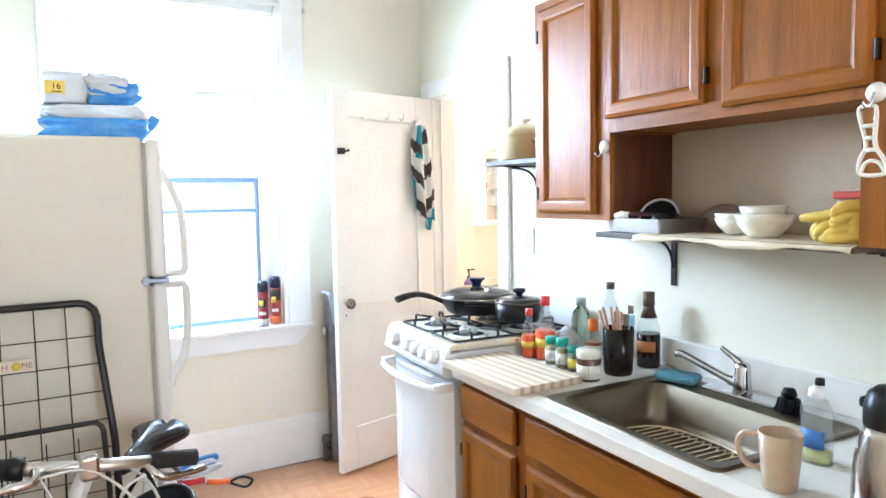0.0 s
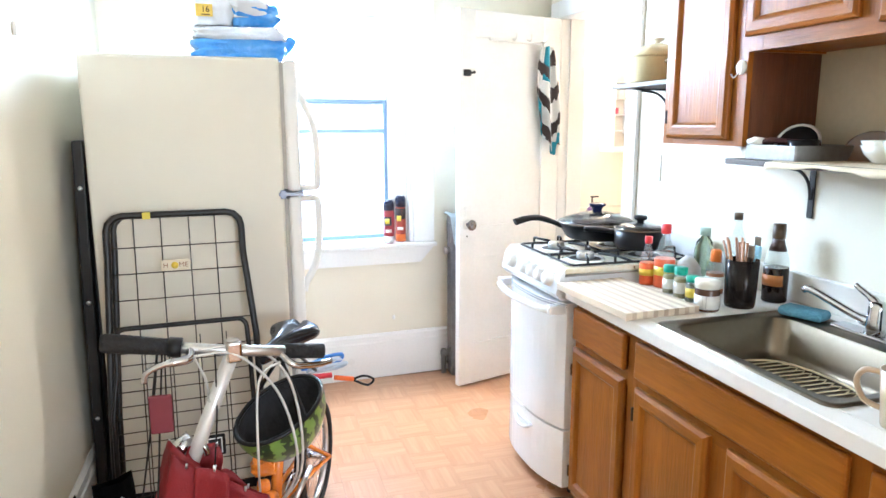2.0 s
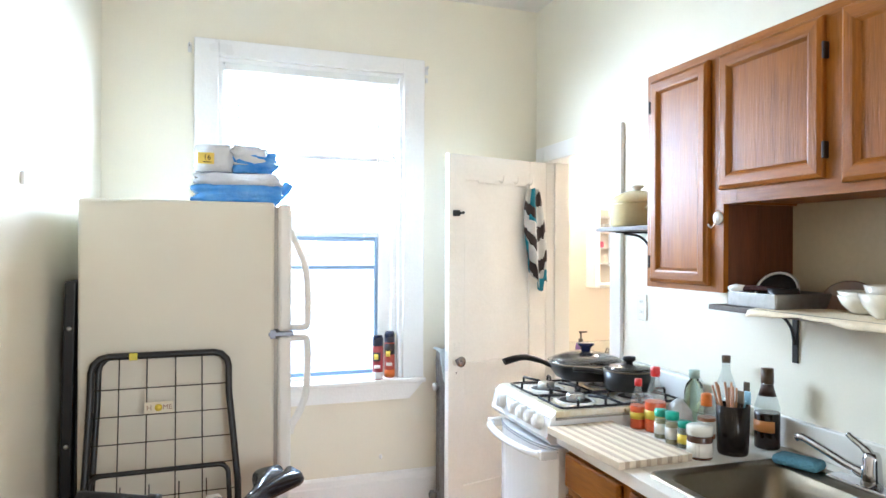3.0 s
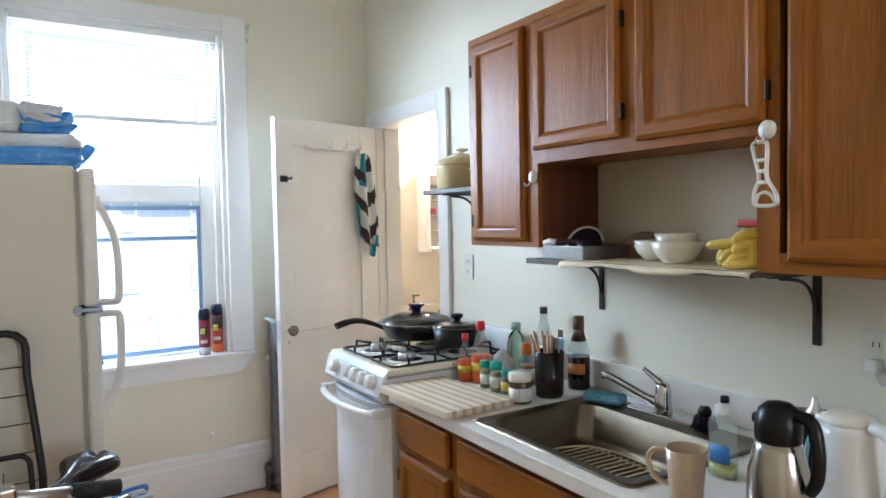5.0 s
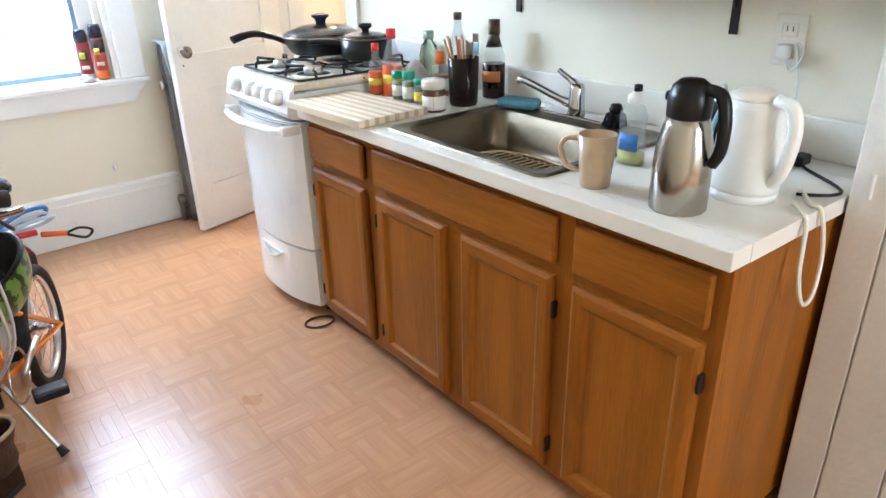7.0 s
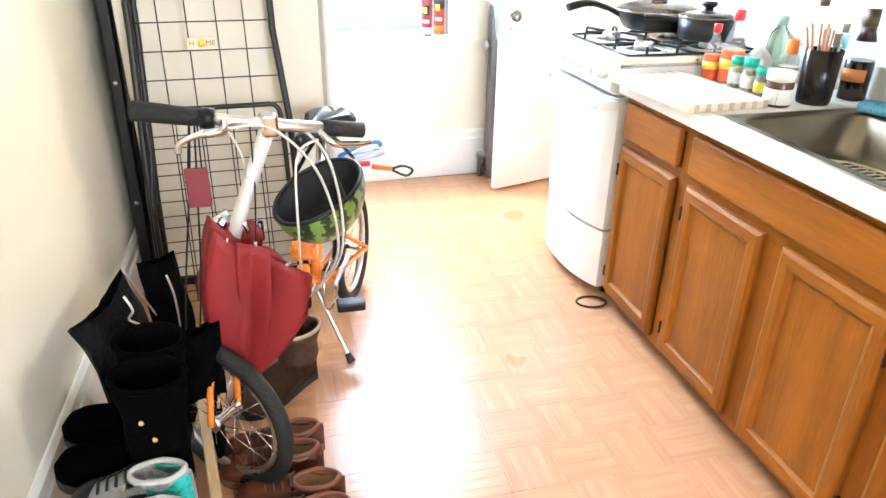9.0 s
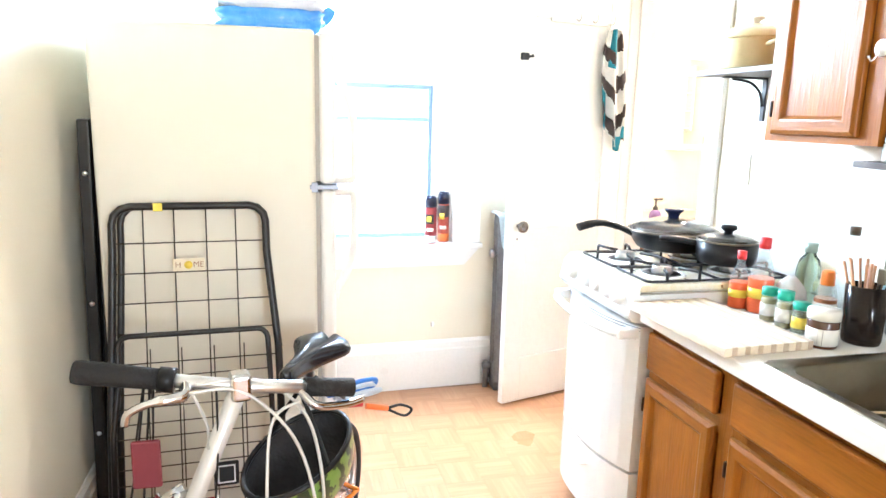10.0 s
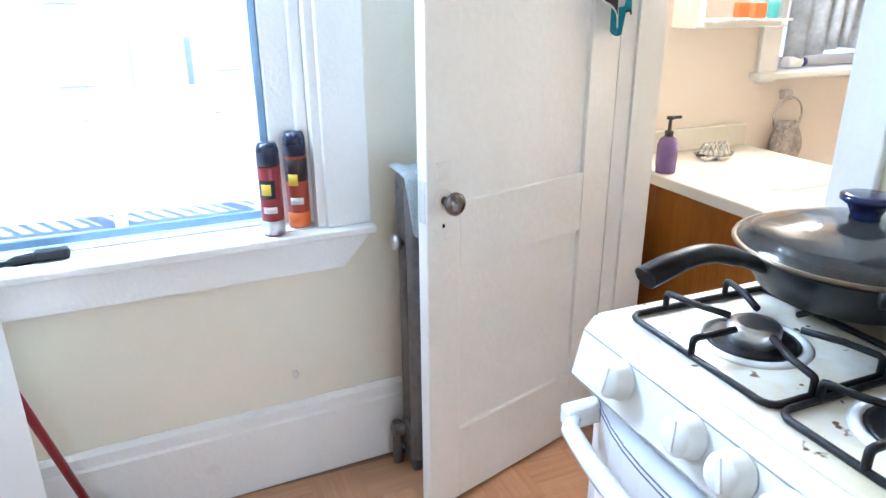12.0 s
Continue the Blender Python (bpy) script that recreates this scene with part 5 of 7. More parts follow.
for s in (-1, 1):
    part("handle", made(tube, spline([(-0.03, s * 0.100, 0.07), (-0.025, s * 0.135, 0.078), (0.025, s * 0.135, 0.078), (0.03, s * 0.100, 0.07)], 4), 0.007, 6), POTY, EP)
pr = thing("hanging_ladle", "old grey metal ladle hook standing by the pot", "ladle")
part("hook", made(tube, spline([(2.285, 2.96, 1.550), (2.285, 2.968, 1.62), (2.28, 2.98, 1.68), (2.27, 3.0, 1.70), (2.265, 3.015, 1.685)], 5), 0.005, 6), ALU, pr)

# ---- on the door ----
HR = thing("hook_rail", "white painted hook rail across the upper door", "hook rail", D.matrix_world)
part("board", made(box, 0.15, 0.48, TH, TH + 0.010, 1.792, 1.808, 0.002), DOORP, HR)
for x in (0.135, 0.24, 0.34):
    part("hook", made(tube, spline([(x, TH + 0.012, 1.81), (x, TH + 0.03, 1.80), (x, TH + 0.045, 1.81), (x, TH + 0.048, 1.835)], 4), 0.004, 6), DOORP, HR)
LT = thing("door_latch", "small dark metal latch on the door edge", "latch", D.matrix_world)
part("plate", made(box, DWID - 0.085, DWID - 0.003, TH, TH + 0.003, 1.600, 1.657, 0.001), DOORP, LT)
part("latch_case", made(box, DWID - 0.058, DWID - 0.018, TH + 0.003, TH + 0.020, 1.613, 1.645, 0.005), IRON, LT, "dark iron latch case")
part("thumb_knob", made(tube, [(DWID - 0.056, TH + 0.012, 1.629), (DWID - 0.070, TH + 0.014, 1.631), (DWID - 0.082, TH + 0.014, 1.634)], [0.007, 0.005, 0.008], 8), IRON, LT)
PATCH = mat("rough_paint_patch", (0.83, 0.81, 0.77), 0.6, var=0.05, bump=0.6, grain=40)
for z0, z1 in ((0.918, 0.962), (0.775, 0.805)):
    t = thing("paint_patch", "rough patch of old filler on the door", "patch", D.matrix_world)
    part("filler", made(box, KX - 0.022, KX + 0.024, TH, TH + 0.0025, z0, z1, 0.001), PATCH, t)
# towel: hangs in folds from one hook, striped in teal, brown and white
TW = thing("striped_towel", "teal brown and white patterned towel hanging on the door", "towel", D.matrix_world)
bands = [plain("towel_teal", (0.02, 0.22, 0.30), 0.9), plain("towel_brown", (0.045, 0.032, 0.03), 0.9), plain("towel_white", (0.62, 0.62, 0.60), 0.9)]


def towel_pt(u, v):
    w = 0.026 + 0.050 * math.sin(math.pi * min(0.72, 0.08 + 0.70 * v)) ** 0.9
    x = 0.112 - 0.018 * v + (u - 0.5) * 2 * w + 0.012 * max(0.0, u - 0.6) * math.sin(5 * v)
    y = TH + 0.030 + 0.020 * math.sin(u * 12 + v * 1.3) * (0.35 + 0.65 * v) + 0.012 * math.sin(math.pi * u)
    low = 0.56 - 0.16 * max(0.0, u - 0.45) / 0.55 - 0.05 * (1 if u < 0.12 else 0)
    z = 1.785 - low * v - 0.02 * abs(u - 0.5) + 0.006 * math.sin(23 * u) * v
    return (x, y, z)


def towel_band(u, v):
    """Woven diamonds: 0 teal, 1 brown, 2 white, with frayed edges."""
    fray = 0.10 * noise.noise((u * 9, v * 22, 3.0))
    lean = -0.9 * u if u < 0.42 else 0.75 * (u - 0.42) - 0.378
    s = (v * 3.1 + lean * 0.6 + fray + (0.5 if u > 0.55 else 0.0)) % 1.0
    if s < 0.40:
        return 1
    blue = (u > 0.42 and v < 0.36 and u < 0.80) or (u > 0.78 and v > 0.62) or (u < 0.5 and v > 0.88)
    if blue:
        return 0
    return 2


NU, NV = 34, 72
bms = [B(), B(), B()]
for i in range(NU):
    for j in range(NV):
        k = towel_band((i + 0.5) / NU, (j + 0.5) / NV)
        q = [bms[k].verts.new(towel_pt(a / NU, b / NV)) for a, b in ((i, j), (i + 1, j), (i + 1, j + 1), (i, j + 1))]
        bms[k].faces.new(q)
for k, nm in enumerate(("teal_band", "brown_band", "white_band")):
    bmesh.ops.remove_doubles(bms[k], verts=bms[k].verts[:], dist=0.0002)
    for f in bms[k].faces:
        f.smooth = True
    bmesh.ops.solidify(bms[k], geom=bms[k].faces[:], thickness=0.004)
    part(nm, bms[k], bands[k], TW)
# rag on the radiator
RG = thing("rag", "grey-blue rag hung over the end of the radiator", "cloth")
bm = B()
rows = []
for i in range(13):
    v = i / 12
    row = []
    for k in range(11):
        u = k / 10
        if v < 0.2:
            p = (1.66 + 0.10 * u, 3.935 - 0.1 * (v / 0.2), 0.918 + 0.006 * math.sin(u * 9))
        else:
            w = (v - 0.2) / 0.8
            p = (1.665 + 0.02 * w * (1 - u) + 0.10 * u, 3.835 - 0.006 - 0.014 * math.sin(u * 10 + w * 2) * w, 0.917 - 0.175 * w * (0.85 + 0.15 * math.sin(u * 5)))
        row.append(p)
    rows.append(row)
sheet(bm, rows, 0.003)
part("cloth", bm, CLOTHG, RG)

# ---- window sill ----
def spray_can(x, y, body, bottom, h, label):
    r = 0.0285
    t = thing("spray_can", label, "spray can", pose(x, y, 0.7655), group="spray cans on the sill")
    part("can", made(lathe, [(0, 0), (r - 0.002, 0), (r, 0.003), (r, h * 0.74), (r - 0.003, h * 0.765), (0, h * 0.77)], 24), body, t)
    part("base_band", made(lathe, [(r + 0.0004, 0.004), (r + 0.0004, h * 0.17), (r - 0.002, h * 0.17)], 24), bottom, t)
    part("cap", made(lathe, [(r - 0.002, h * 0.765), (r + 0.0005, h * 0.767), (r - 0.0005, h * 0.93), (r - 0.006, h), (0, h)], 24), plain("dark_navy_cap", (0.012, 0.014, 0.04), 0.3), t)
    if h > 0.24:
        label_band(t, r + 0.0004, h * 0.50, h * 0.735, plain("black_can_band", (0.03, 0.018, 0.016), 0.35), 0, 360, "dark_band")
    else:
        label_band(t, r + 0.0004, h * 0.42, h * 0.62, plain("black_emblem_field", (0.02, 0.018, 0.02), 0.35), 195, 285, "emblem_field")
    label_band(t, r + 0.0009, h * 0.46, h * 0.58, LABY, 212, 262, "emblem")
    label_band(t, r + 0.0006, h * 0.26, h * 0.33, LABW, 215, 285, "lettering")


spray_can(1.367, 3.957, plain("dark_red_can", (0.30, 0.03, 0.035), 0.3), ALU, 0.235, "red and silver insect spray can with navy cap")
spray_can(1.443, 3.995, plain("red_brown_can", (0.40, 0.06, 0.03), 0.3), plain("orange_band", (0.7, 0.16, 0.02)), 0.25, "red and orange insect spray can with navy cap")
bs = thing("sill_brush", "small dark-handled brush lying on the sill", "brush")
bm = B()
tube(bm, spline([(0.64, 3.985, 0.773), (0.77, 3.990, 0.772), (0.84, 3.993, 0.778)], 5), [0.006] * 6 + [0.013] * 5, 8)
part("handle", bm, BLACK, bs)
part("head", made(box, 0.825, 0.90, 3.978, 4.008, 0.766, 0.792, 0.008), BLACK, bs)
for x in (WX0 - 0.135, WX1 + 0.133):
    t = thing("curtain_bracket", "small dull metal curtain rod bracket beside the window", "bracket", group="curtain brackets")
    part("plate", made(box, x - 0.009, x + 0.009, YN - 0.004, YN, 2.43, 2.475, 0.001), ALU, t)
    part("arm", made(tube, [(x, YN - 0.003, 2.46), (x, YN - 0.03, 2.46), (x, YN - 0.034, 2.472)], 0.004, 6), ALU, t)
t = thing("curtain_bracket", "small dull metal hook under the curtain bracket", "bracket", group="curtain brackets")
part("plate", made(box, WX1 + 0.125, WX1 + 0.139, YN - 0.012, YN, 2.385, 2.41, 0.002), ALU, t)

t = thing("wall_chip", "small white filled nail hole in the cream wall", "wall mark")
part("filler", made(lathe, [(0, 0), (0.011, 0), (0.006, 0.003), (0, 0.004)], 12, Matrix.Translation((1.387, YN, 0.333)) @ Matrix.Rotation(math.pi / 2, 4, "X"), 0.8, 1.3), TRIM, t)

# the window wall is not quite square to the room
NORTH = Matrix.Translation((0.6, YN, -0.010)) @ Matrix.Rotation(radians(2.4), 4, "Z") @ Matrix.Translation((-0.6, -YN, 0))
for ob in list(scene.objects):
    if ob.parent is None and ob.name.split(".")[0] in ("wall_north", "window_1", "window_blind", "spray_can", "sill_brush", "curtain_bracket", "wall_chip", "baseboard") and ob.name != "baseboard.001":
        ob.matrix_world = (Matrix.Translation((0, 0, 0.010)) if ob.name.startswith(("wall", "base")) else Matrix()) @ NORTH @ ob.matrix_world

# ---- fridge top and wall side ----
def lettering(text, size, m, material, parent):
    """Raised letters in the built-in font, as one mesh."""
    cu = bpy.data.curves.new("letters", "FONT")
    cu.body, cu.size, cu.extrude, cu.align_x, cu.align_y = text, size, 0.0004, "CENTER", "CENTER"
    tmp = bpy.data.objects.new("letters", cu)
    me = bpy.data.meshes.new_from_object(tmp)
    bpy.data.objects.remove(tmp)
    me.transform(m)
    me.materials.append(material)
    ob = new("lettering", me)
    ob.parent = parent
    return ob


CLEARW = mat("clear_film", (0.80, 0.83, 0.86), 0.15, var=0.05, bump=0.4, grain=25, trans=0.2)
BLUEW = mat("blue_printed_film", (0.05, 0.27, 0.80), 0.2, bump=0.5, grain=22, scale=16, second=(0.16, 0.44, 0.88))


def soft_pack(bm, x0, x1, y0, y1, z0, z1, amp, seed):
    n, m = 14, 9
    rows = []
    for j in range(m):
        v = j / (m - 1)
        row = []
        for k in range(n * 2):
            a = 2 * math.pi * k / (n * 2)
            ex = 0.34
            cx, sx = math.copysign(abs(math.cos(a)) ** ex, math.cos(a)), math.copysign(abs(math.sin(a)) ** ex, math.sin(a))
            q = 1 - 0.10 * abs(2 * v - 1) ** 4
            w = 1 + amp * noise.noise((cx * 2 + seed, sx * 2, v * 3)) + amp * 0.8 * noise.noise((cx * 5 + seed, sx * 5, v * 7))
            row.append(((x0 + x1) / 2 + (x1 - x0) / 2 * cx * q * w, (y0 + y1) / 2 + (y1 - y0) / 2 * sx * q * w, z0 + (z1 - z0) * v + 0.012 * noise.noise((cx * 3, sx * 3, seed)) * v))
        rows.append(row)
    g = [[bm.verts.new(p) for p in row] for row in rows]
    w = len(g[0])
    for i in range(m - 1):
        for k in range(w):
            bm.faces.new((g[i][k], g[i][(k + 1) % w], g[i + 1][(k + 1) % w], g[i + 1][k])).smooth = True
    bm.faces.new(g[0][::-1])
    bm.faces.new(g[-1])


for z, x1, bandz, lab in ((FH + 0.001, 0.80, (0.0, 0.06), "blue and white plastic pack of paper rolls on the fridge"), (FH + 0.118, 0.775, None, "clear plastic pack of paper rolls with yellow label")):
    t = thing("paper_roll_pack", lab, "paper rolls", group="paper roll packs")
    if bandz:
        part("lower_wrap", made(soft_pack, 0.475, x1, 3.05, 3.30, z, z + 0.070, 0.16, 1.0), BLUEW, t, "blue printed film")
        part("upper_wrap", made(soft_pack, 0.480, x1 - 0.005, 3.055, 3.295, z + 0.060, z + 0.112, 0.18, 2.0), CLEARW, t)
        bm = B()
        tube(bm, spline([(x1 - 0.04, 3.16, z + 0.045), (x1 + 0.005, 3.15, z + 0.06), (x1 + 0.03, 3.15, z + 0.088)], 4), [0.045, 0.042, 0.04, 0.038, 0.035, 0.03, 0.028, 0.025, 0.02], 10, flat=0.6)
        part("twisted_end", bm, BLUEW, t)
    else:
        part("wrap", made(soft_pack, 0.475, 0.62, 3.06, 3.29, z, z + 0.10, 0.10, 3.0), CLEARW, t)
        part("folded_wrap", made(soft_pack, 0.605, x1, 3.07, 3.28, z, z + 0.085, 0.28, 5.0), BLUEW, t, "crumpled blue and white film")
        part("film_fold", made(soft_pack, 0.61, x1 - 0.03, 3.062, 3.18, z + 0.03, z + 0.098, 0.25, 7.0), CLEARW, t)
        lb = part("label", made(box, 0.490, 0.548, 3.052, 3.058, z + 0.026, z + 0.068), plain("yellow_price_label", (0.80, 0.58, 0.08)), t)
        lettering("16", 0.028, Matrix.Translation((0.524, 3.0515, z + 0.049)) @ Matrix.Rotation(math.pi / 2, 4, "X"), BLACK, lb)
        part("print_bar", made(box, 0.510, 0.538, 3.0508, 3.0522, z + 0.031, z + 0.034), BLACK, lb)
BD = thing("folded_table", "black folded table board standing between wall and fridge", "table", pose(0.045, 2.97, 0.0, 0, 1.2, 0))
part("board", made(box, 0.0, 0.035, 0.0, 0.55, 0.03, 1.34, 0.006), BLACKM, BD)
for y in (0.03, 0.5):
    part("leg", made(tube, [(0.045, y, 0.0), (0.045, y, 1.30)], 0.010, 8), BLACKM, BD)
for z in (0.35, 0.78, 1.18):
    part("bolt", made(lathe, [(0, 0), (0.008, 0), (0.006, 0.004), (0, 0.005)], 12, Matrix.Translation((0.018, -0.0005, z)) @ Matrix.Rotation(math.pi / 2, 4, "X")), ALU, BD)
sw = thing("wall_switch_marks", "small white cable clip on the cream wall", "clip")
part("clip", made(box, XW, XW + 0.012, 2.665, 2.69, 1.64, 1.68, 0.003), WPLAS, sw)

# shopping cart, folded flat and leaning on the fridge
CT = thing("folding_shopping_cart", "folded black wire shopping cart leaning on the fridge", "cart", pose(0.402, 2.66, 0.0, -12.3, 0, 4))
WIRE = mat("dark_coated_wire", (0.055, 0.042, 0.032), 0.4, 0.3, var=0.2)


def ubar(bm, x0, x1, z0, z1, y, r, rc=0.05):
    pts = [(x0 - 0.02, y, z0), (x0 - 0.018, y, z0 + 0.4), (x0, y, z1 - 0.14), (x0, y, z1 - rc)]
    pts += [(x0 + rc * (1 - math.cos(a)), y, z1 - rc + rc * math.sin(a)) for a in (0.5, 1.05)]
    pts += [(x0 + rc, y, z1), (x1 - rc, y, z1)]
    pts += [(x1 - rc * (1 - math.cos(a)), y, z1 - rc + rc * math.sin(a)) for a in (1.05, 0.5)]
    if z1 > 0.9:
        pts += [(x1, y, z1 - rc), (x1, y, z1 - 0.14), (x1 + 0.026, y, z0 + 0.62), (x1 + 0.030, y, z0)]
    else:
        pts += [(x1, y, z1 - rc), (x1 + 0.004, y, z1 - 0.14), (x1 + 0.012, y, z0)]
    tube(bm, pts, r, 8)


part("frame", made(ubar, -0.214, 0.218, 0.06, 1.116, 0.0, 0.0115), BLACKM, CT)
part("frame", made(ubar, -0.195, 0.222, 0.06, 1.120, 0.028, 0.010), BLACKM, CT)
part("inner_frame", made(ubar, -0.205, 0.212, 0.06, 0.740, -0.026, 0.0085, 0.03), BLACKM, CT)
for x in (-0.13, -0.045, 0.045, 0.13):
    part("wire", made(tube, [(x, 0.0, 0.09), (x, 0.0, 1.106)], 0.0022, 5), WIRE, CT)
for i in range(11):
    z = 1.008 - 0.088 * i
    part("wire", made(tube, [(-0.216 - 0.016 * min(1.0, (1.01 - z) / 0.5), 0.003, z), (0.218 + 0.026 * min(1.0, max(0.0, 0.97 - z) / 0.3), 0.003, z)], 0.0020, 5), WIRE, CT)
for i in range(7):
    z = 0.10 + 0.0865 * i
    part("basket_wire", made(tube, [(-0.215, -0.030, z), (0.215, -0.030, z)], 0.0020, 5), WIRE, CT)
for x in (-0.118, -0.033, 0.057, 0.142):
    part("basket_wire", made(tube, [(x, -0.033, 0.08), (x, -0.033, 0.70)], 0.0020, 5), WIRE, CT)
lb = part("brand_plate", made(box, -0.052, 0.038, -0.006, -0.003, 0.922, 0.959, 0.001), plain("pale_plate", (0.70, 0.62, 0.45)), CT, "small pale plate with yellow emblem")
part("emblem", made(lathe, [(0, 0), (0.012, 0), (0.012, 0.001), (0, 0.001)], 16, Matrix.Translation((-0.008, -0.006, 0.940)) @ Matrix.Rotation(math.pi / 2, 4, "X")), plain("emblem_yellow", (0.75, 0.55, 0.05)), lb)
PRB = plain("print_brown", (0.25, 0.10, 0.05))
lettering("H", 0.024, Matrix.Translation((-0.037, -0.0062, 0.940)) @ Matrix.Rotation(math.pi / 2, 4, "X"), PRB, lb)
lettering("ME", 0.024, Matrix.Translation((0.020, -0.0062, 0.940)) @ Matrix.Rotation(math.pi / 2, 4, "X"), PRB, lb)
part("tape", made(box, -0.10, -0.075, -0.0135, 0.0, 1.101, 1.124), plain("yellow_tape", (0.75, 0.62, 0.05)), CT)
part("cart_clip", made(box, 0.045, 0.115, -0.048, -0.033, 0.285, 0.355, 0.006), BLACK, CT, "black plastic clip with a white edge")
for a, b, c, d in ((0.055, 0.105, 0.342, 0.346), (0.055, 0.105, 0.294, 0.298), (0.055, 0.059, 0.298, 0.342), (0.101, 0.105, 0.298, 0.342)):
    part("clip_edge", made(box, a, b, -0.0495, -0.0478, c, d), WPLAS, CT)
for s in (-1, 1):
    w = part("wheel", made(tube, [(s * 0.24, 0.02 + 0.075 * math.cos(2 * math.pi * k / 24), 0.085 + 0.075 * math.sin(2 * math.pi * k / 24)) for k in range(24)], 0.010, 6, True), RUBBER, CT)
    for k in range(6):
        a = math.pi * 2 * k / 6
        part("spoke", made(tube, [(s * 0.24, 0.02, 0.085), (s * 0.24, 0.02 + 0.07 * math.cos(a), 0.085 + 0.07 * math.sin(a))], 0.003, 5), BLACKM, w)

# ---- bicycle ----
BK = thing("folding_bicycle", "orange and silver folding bicycle parked by the wall", "bicycle")
SILV = mat("silver_painted_tube", (0.66, 0.65, 0.62), 0.3, 0.25, var=0.05, bump=0.0)
HUB, REAR, BBK = Vector((0.408, 1.880, 0.205)), Vector((0.815, 2.735, 0.212)), Vector((0.665, 2.42, 0.245))


def wheel(c, d, name):
    d = Vector((*d, 0)).normalized()
    n = Vector((-d.y, d.x, 0))
    R = 0.185

    def ring(r):
        return [c + (d * math.cos(2 * math.pi * k / 40) + Vector((0, 0, 1)) * math.sin(2 * math.pi * k / 40)) * r for k in range(40)]
    w = part(name, made(tube, ring(R), 0.0195, 10, True), RUBBER, BK, "black rubber tyre on an alloy rim")
    part("rim", made(tube, ring(R - 0.024), 0.010, 8, True), ALU, w)
    part("hub", made(tube, [c - n * 0.04, c - n * 0.02, c + n * 0.02, c + n * 0.04], [0.020, 0.012, 0.012, 0.020], 12), CHROME, w)
    for k in range(20):
        a = 2 * math.pi * k / 20
        s = 1 if k % 2 else -1
        part("spoke", made(tube, [c + n * 0.025 * s + (d * math.cos(a + 0.5 * s) + Vector((0, 0, 1)) * math.sin(a + 0.5 * s)) * 0.015, c + (d * math.cos(a) + Vector((0, 0, 1)) * math.sin(a)) * (R - 0.028)], 0.0011, 4), CHROME, w)
    return d, n


fd, fn = wheel(HUB, (0.75, -0.66), "front_wheel")
rd, rn = wheel(REAR, (0.36, 0.93), "rear_wheel")
CROWN = Vector((0.432, 1.940, 0.43))
for s in (-1, 1):
    part("fork_blade", made(tube, spline([CROWN + fn * 0.03 * s, HUB + fn * 0.042 * s + Vector((0.01, 0.012, 0.12)), HUB + fn * 0.045 * s], 5), [0.010] * 6 + [0.008] * 5, 8), ORANGE, BK)
part("fork_crown", made(tube, [CROWN - fn * 0.04, CROWN + fn * 0.04], 0.016, 8), ORANGE, BK)
HEADT = Vector((0.440, 1.975, 0.55))
CLAMP = Vector((0.578, 1.935, 0.898))
part("head_tube", made(tube, [CROWN, HEADT], 0.021, 12), ORANGE, BK)
part("main_tube", made(tube, spline([HEADT - Vector((0, 0, 0.05)), Vector((0.52, 2.16, 0.36)), BBK + Vector((-0.01, -0.03, 0.03))], 6), 0.021, 12), ORANGE, BK)
st = part("stem", made(tube, [HEADT, HEADT.lerp(CLAMP, 0.3), CLAMP], [0.021, 0.0165, 0.0165], 12), SILV, BK)
part("stem_clamp", made(tube, [HEADT + Vector((-0.012, -0.004, 0.10)), HEADT + Vector((0.035, 0.01, 0.13))], 0.022, 10), CHROME, st)
part("quick_release", made(tube, spline([HEADT + Vector((0.035, 0.0, 0.12)), HEADT + Vector((0.06, -0.02, 0.125)), HEADT + Vector((0.068, -0.02, 0.10))], 4), 0.007, 8), CHROME, st)
bd = Vector((0.96, 0.22, -0.17)).normalized()
LB, RB = Vector((0.312, 1.945, 0.938)), CLAMP + bd * 0.21
bar = part("handlebar", made(tube, [LB.lerp(CLAMP, 0.1), CLAMP, RB], 0.0125, 10), ALU, BK)
part("grip", made(tube, [LB, LB.lerp(CLAMP, 0.04), LB.lerp(CLAMP, 0.30), LB.lerp(CLAMP, 0.52)], [0.019, 0.021, 0.0195, 0.018], 12), RUBBER, bar)
part("grip", made(tube, [RB.lerp(CLAMP, 0.45), RB], 0.0175, 12), RUBBER, bar)
part("shifter", made(tube, [LB.lerp(CLAMP, 0.50), LB.lerp(CLAMP, 0.60)], 0.022, 12), BLACK, bar)
part("bar_clamp", made(box, -0.018, 0.018, -0.020, 0.020, -0.024, 0.026, 0.008, 3, Matrix.Translation(CLAMP) @ Matrix.Rotation(math.atan2(bd.y, bd.x), 4, "Z")), CHROME, bar)
lv = LB.lerp(CLAMP, 0.66)
part("brake_lever", made(tube, spline([lv, lv + Vector((0.0, -0.030, -0.014)), lv + Vector((-0.045, -0.045, -0.016)), lv + Vector((-0.082, -0.048, -0.030)), lv + Vector((-0.090, -0.046, -0.052))], 5), [0.010] * 10 + [0.007] * 11, 8), CHROME, bar)
rv = RB.lerp(CLAMP, 0.5)
part("brake_lever", made(tube, spline([rv, rv + Vector((0.03, -0.02, -0.03)), rv + Vector((0.085, 0.01, -0.045)), rv + Vector((0.12, 0.04, -0.05))], 5), 0.008, 8), CHROME, bar)
CAB = mat("silver_cable_housing", (0.62, 0.61, 0.58), 0.4, 0.2, var=0.05, bump=0.0)
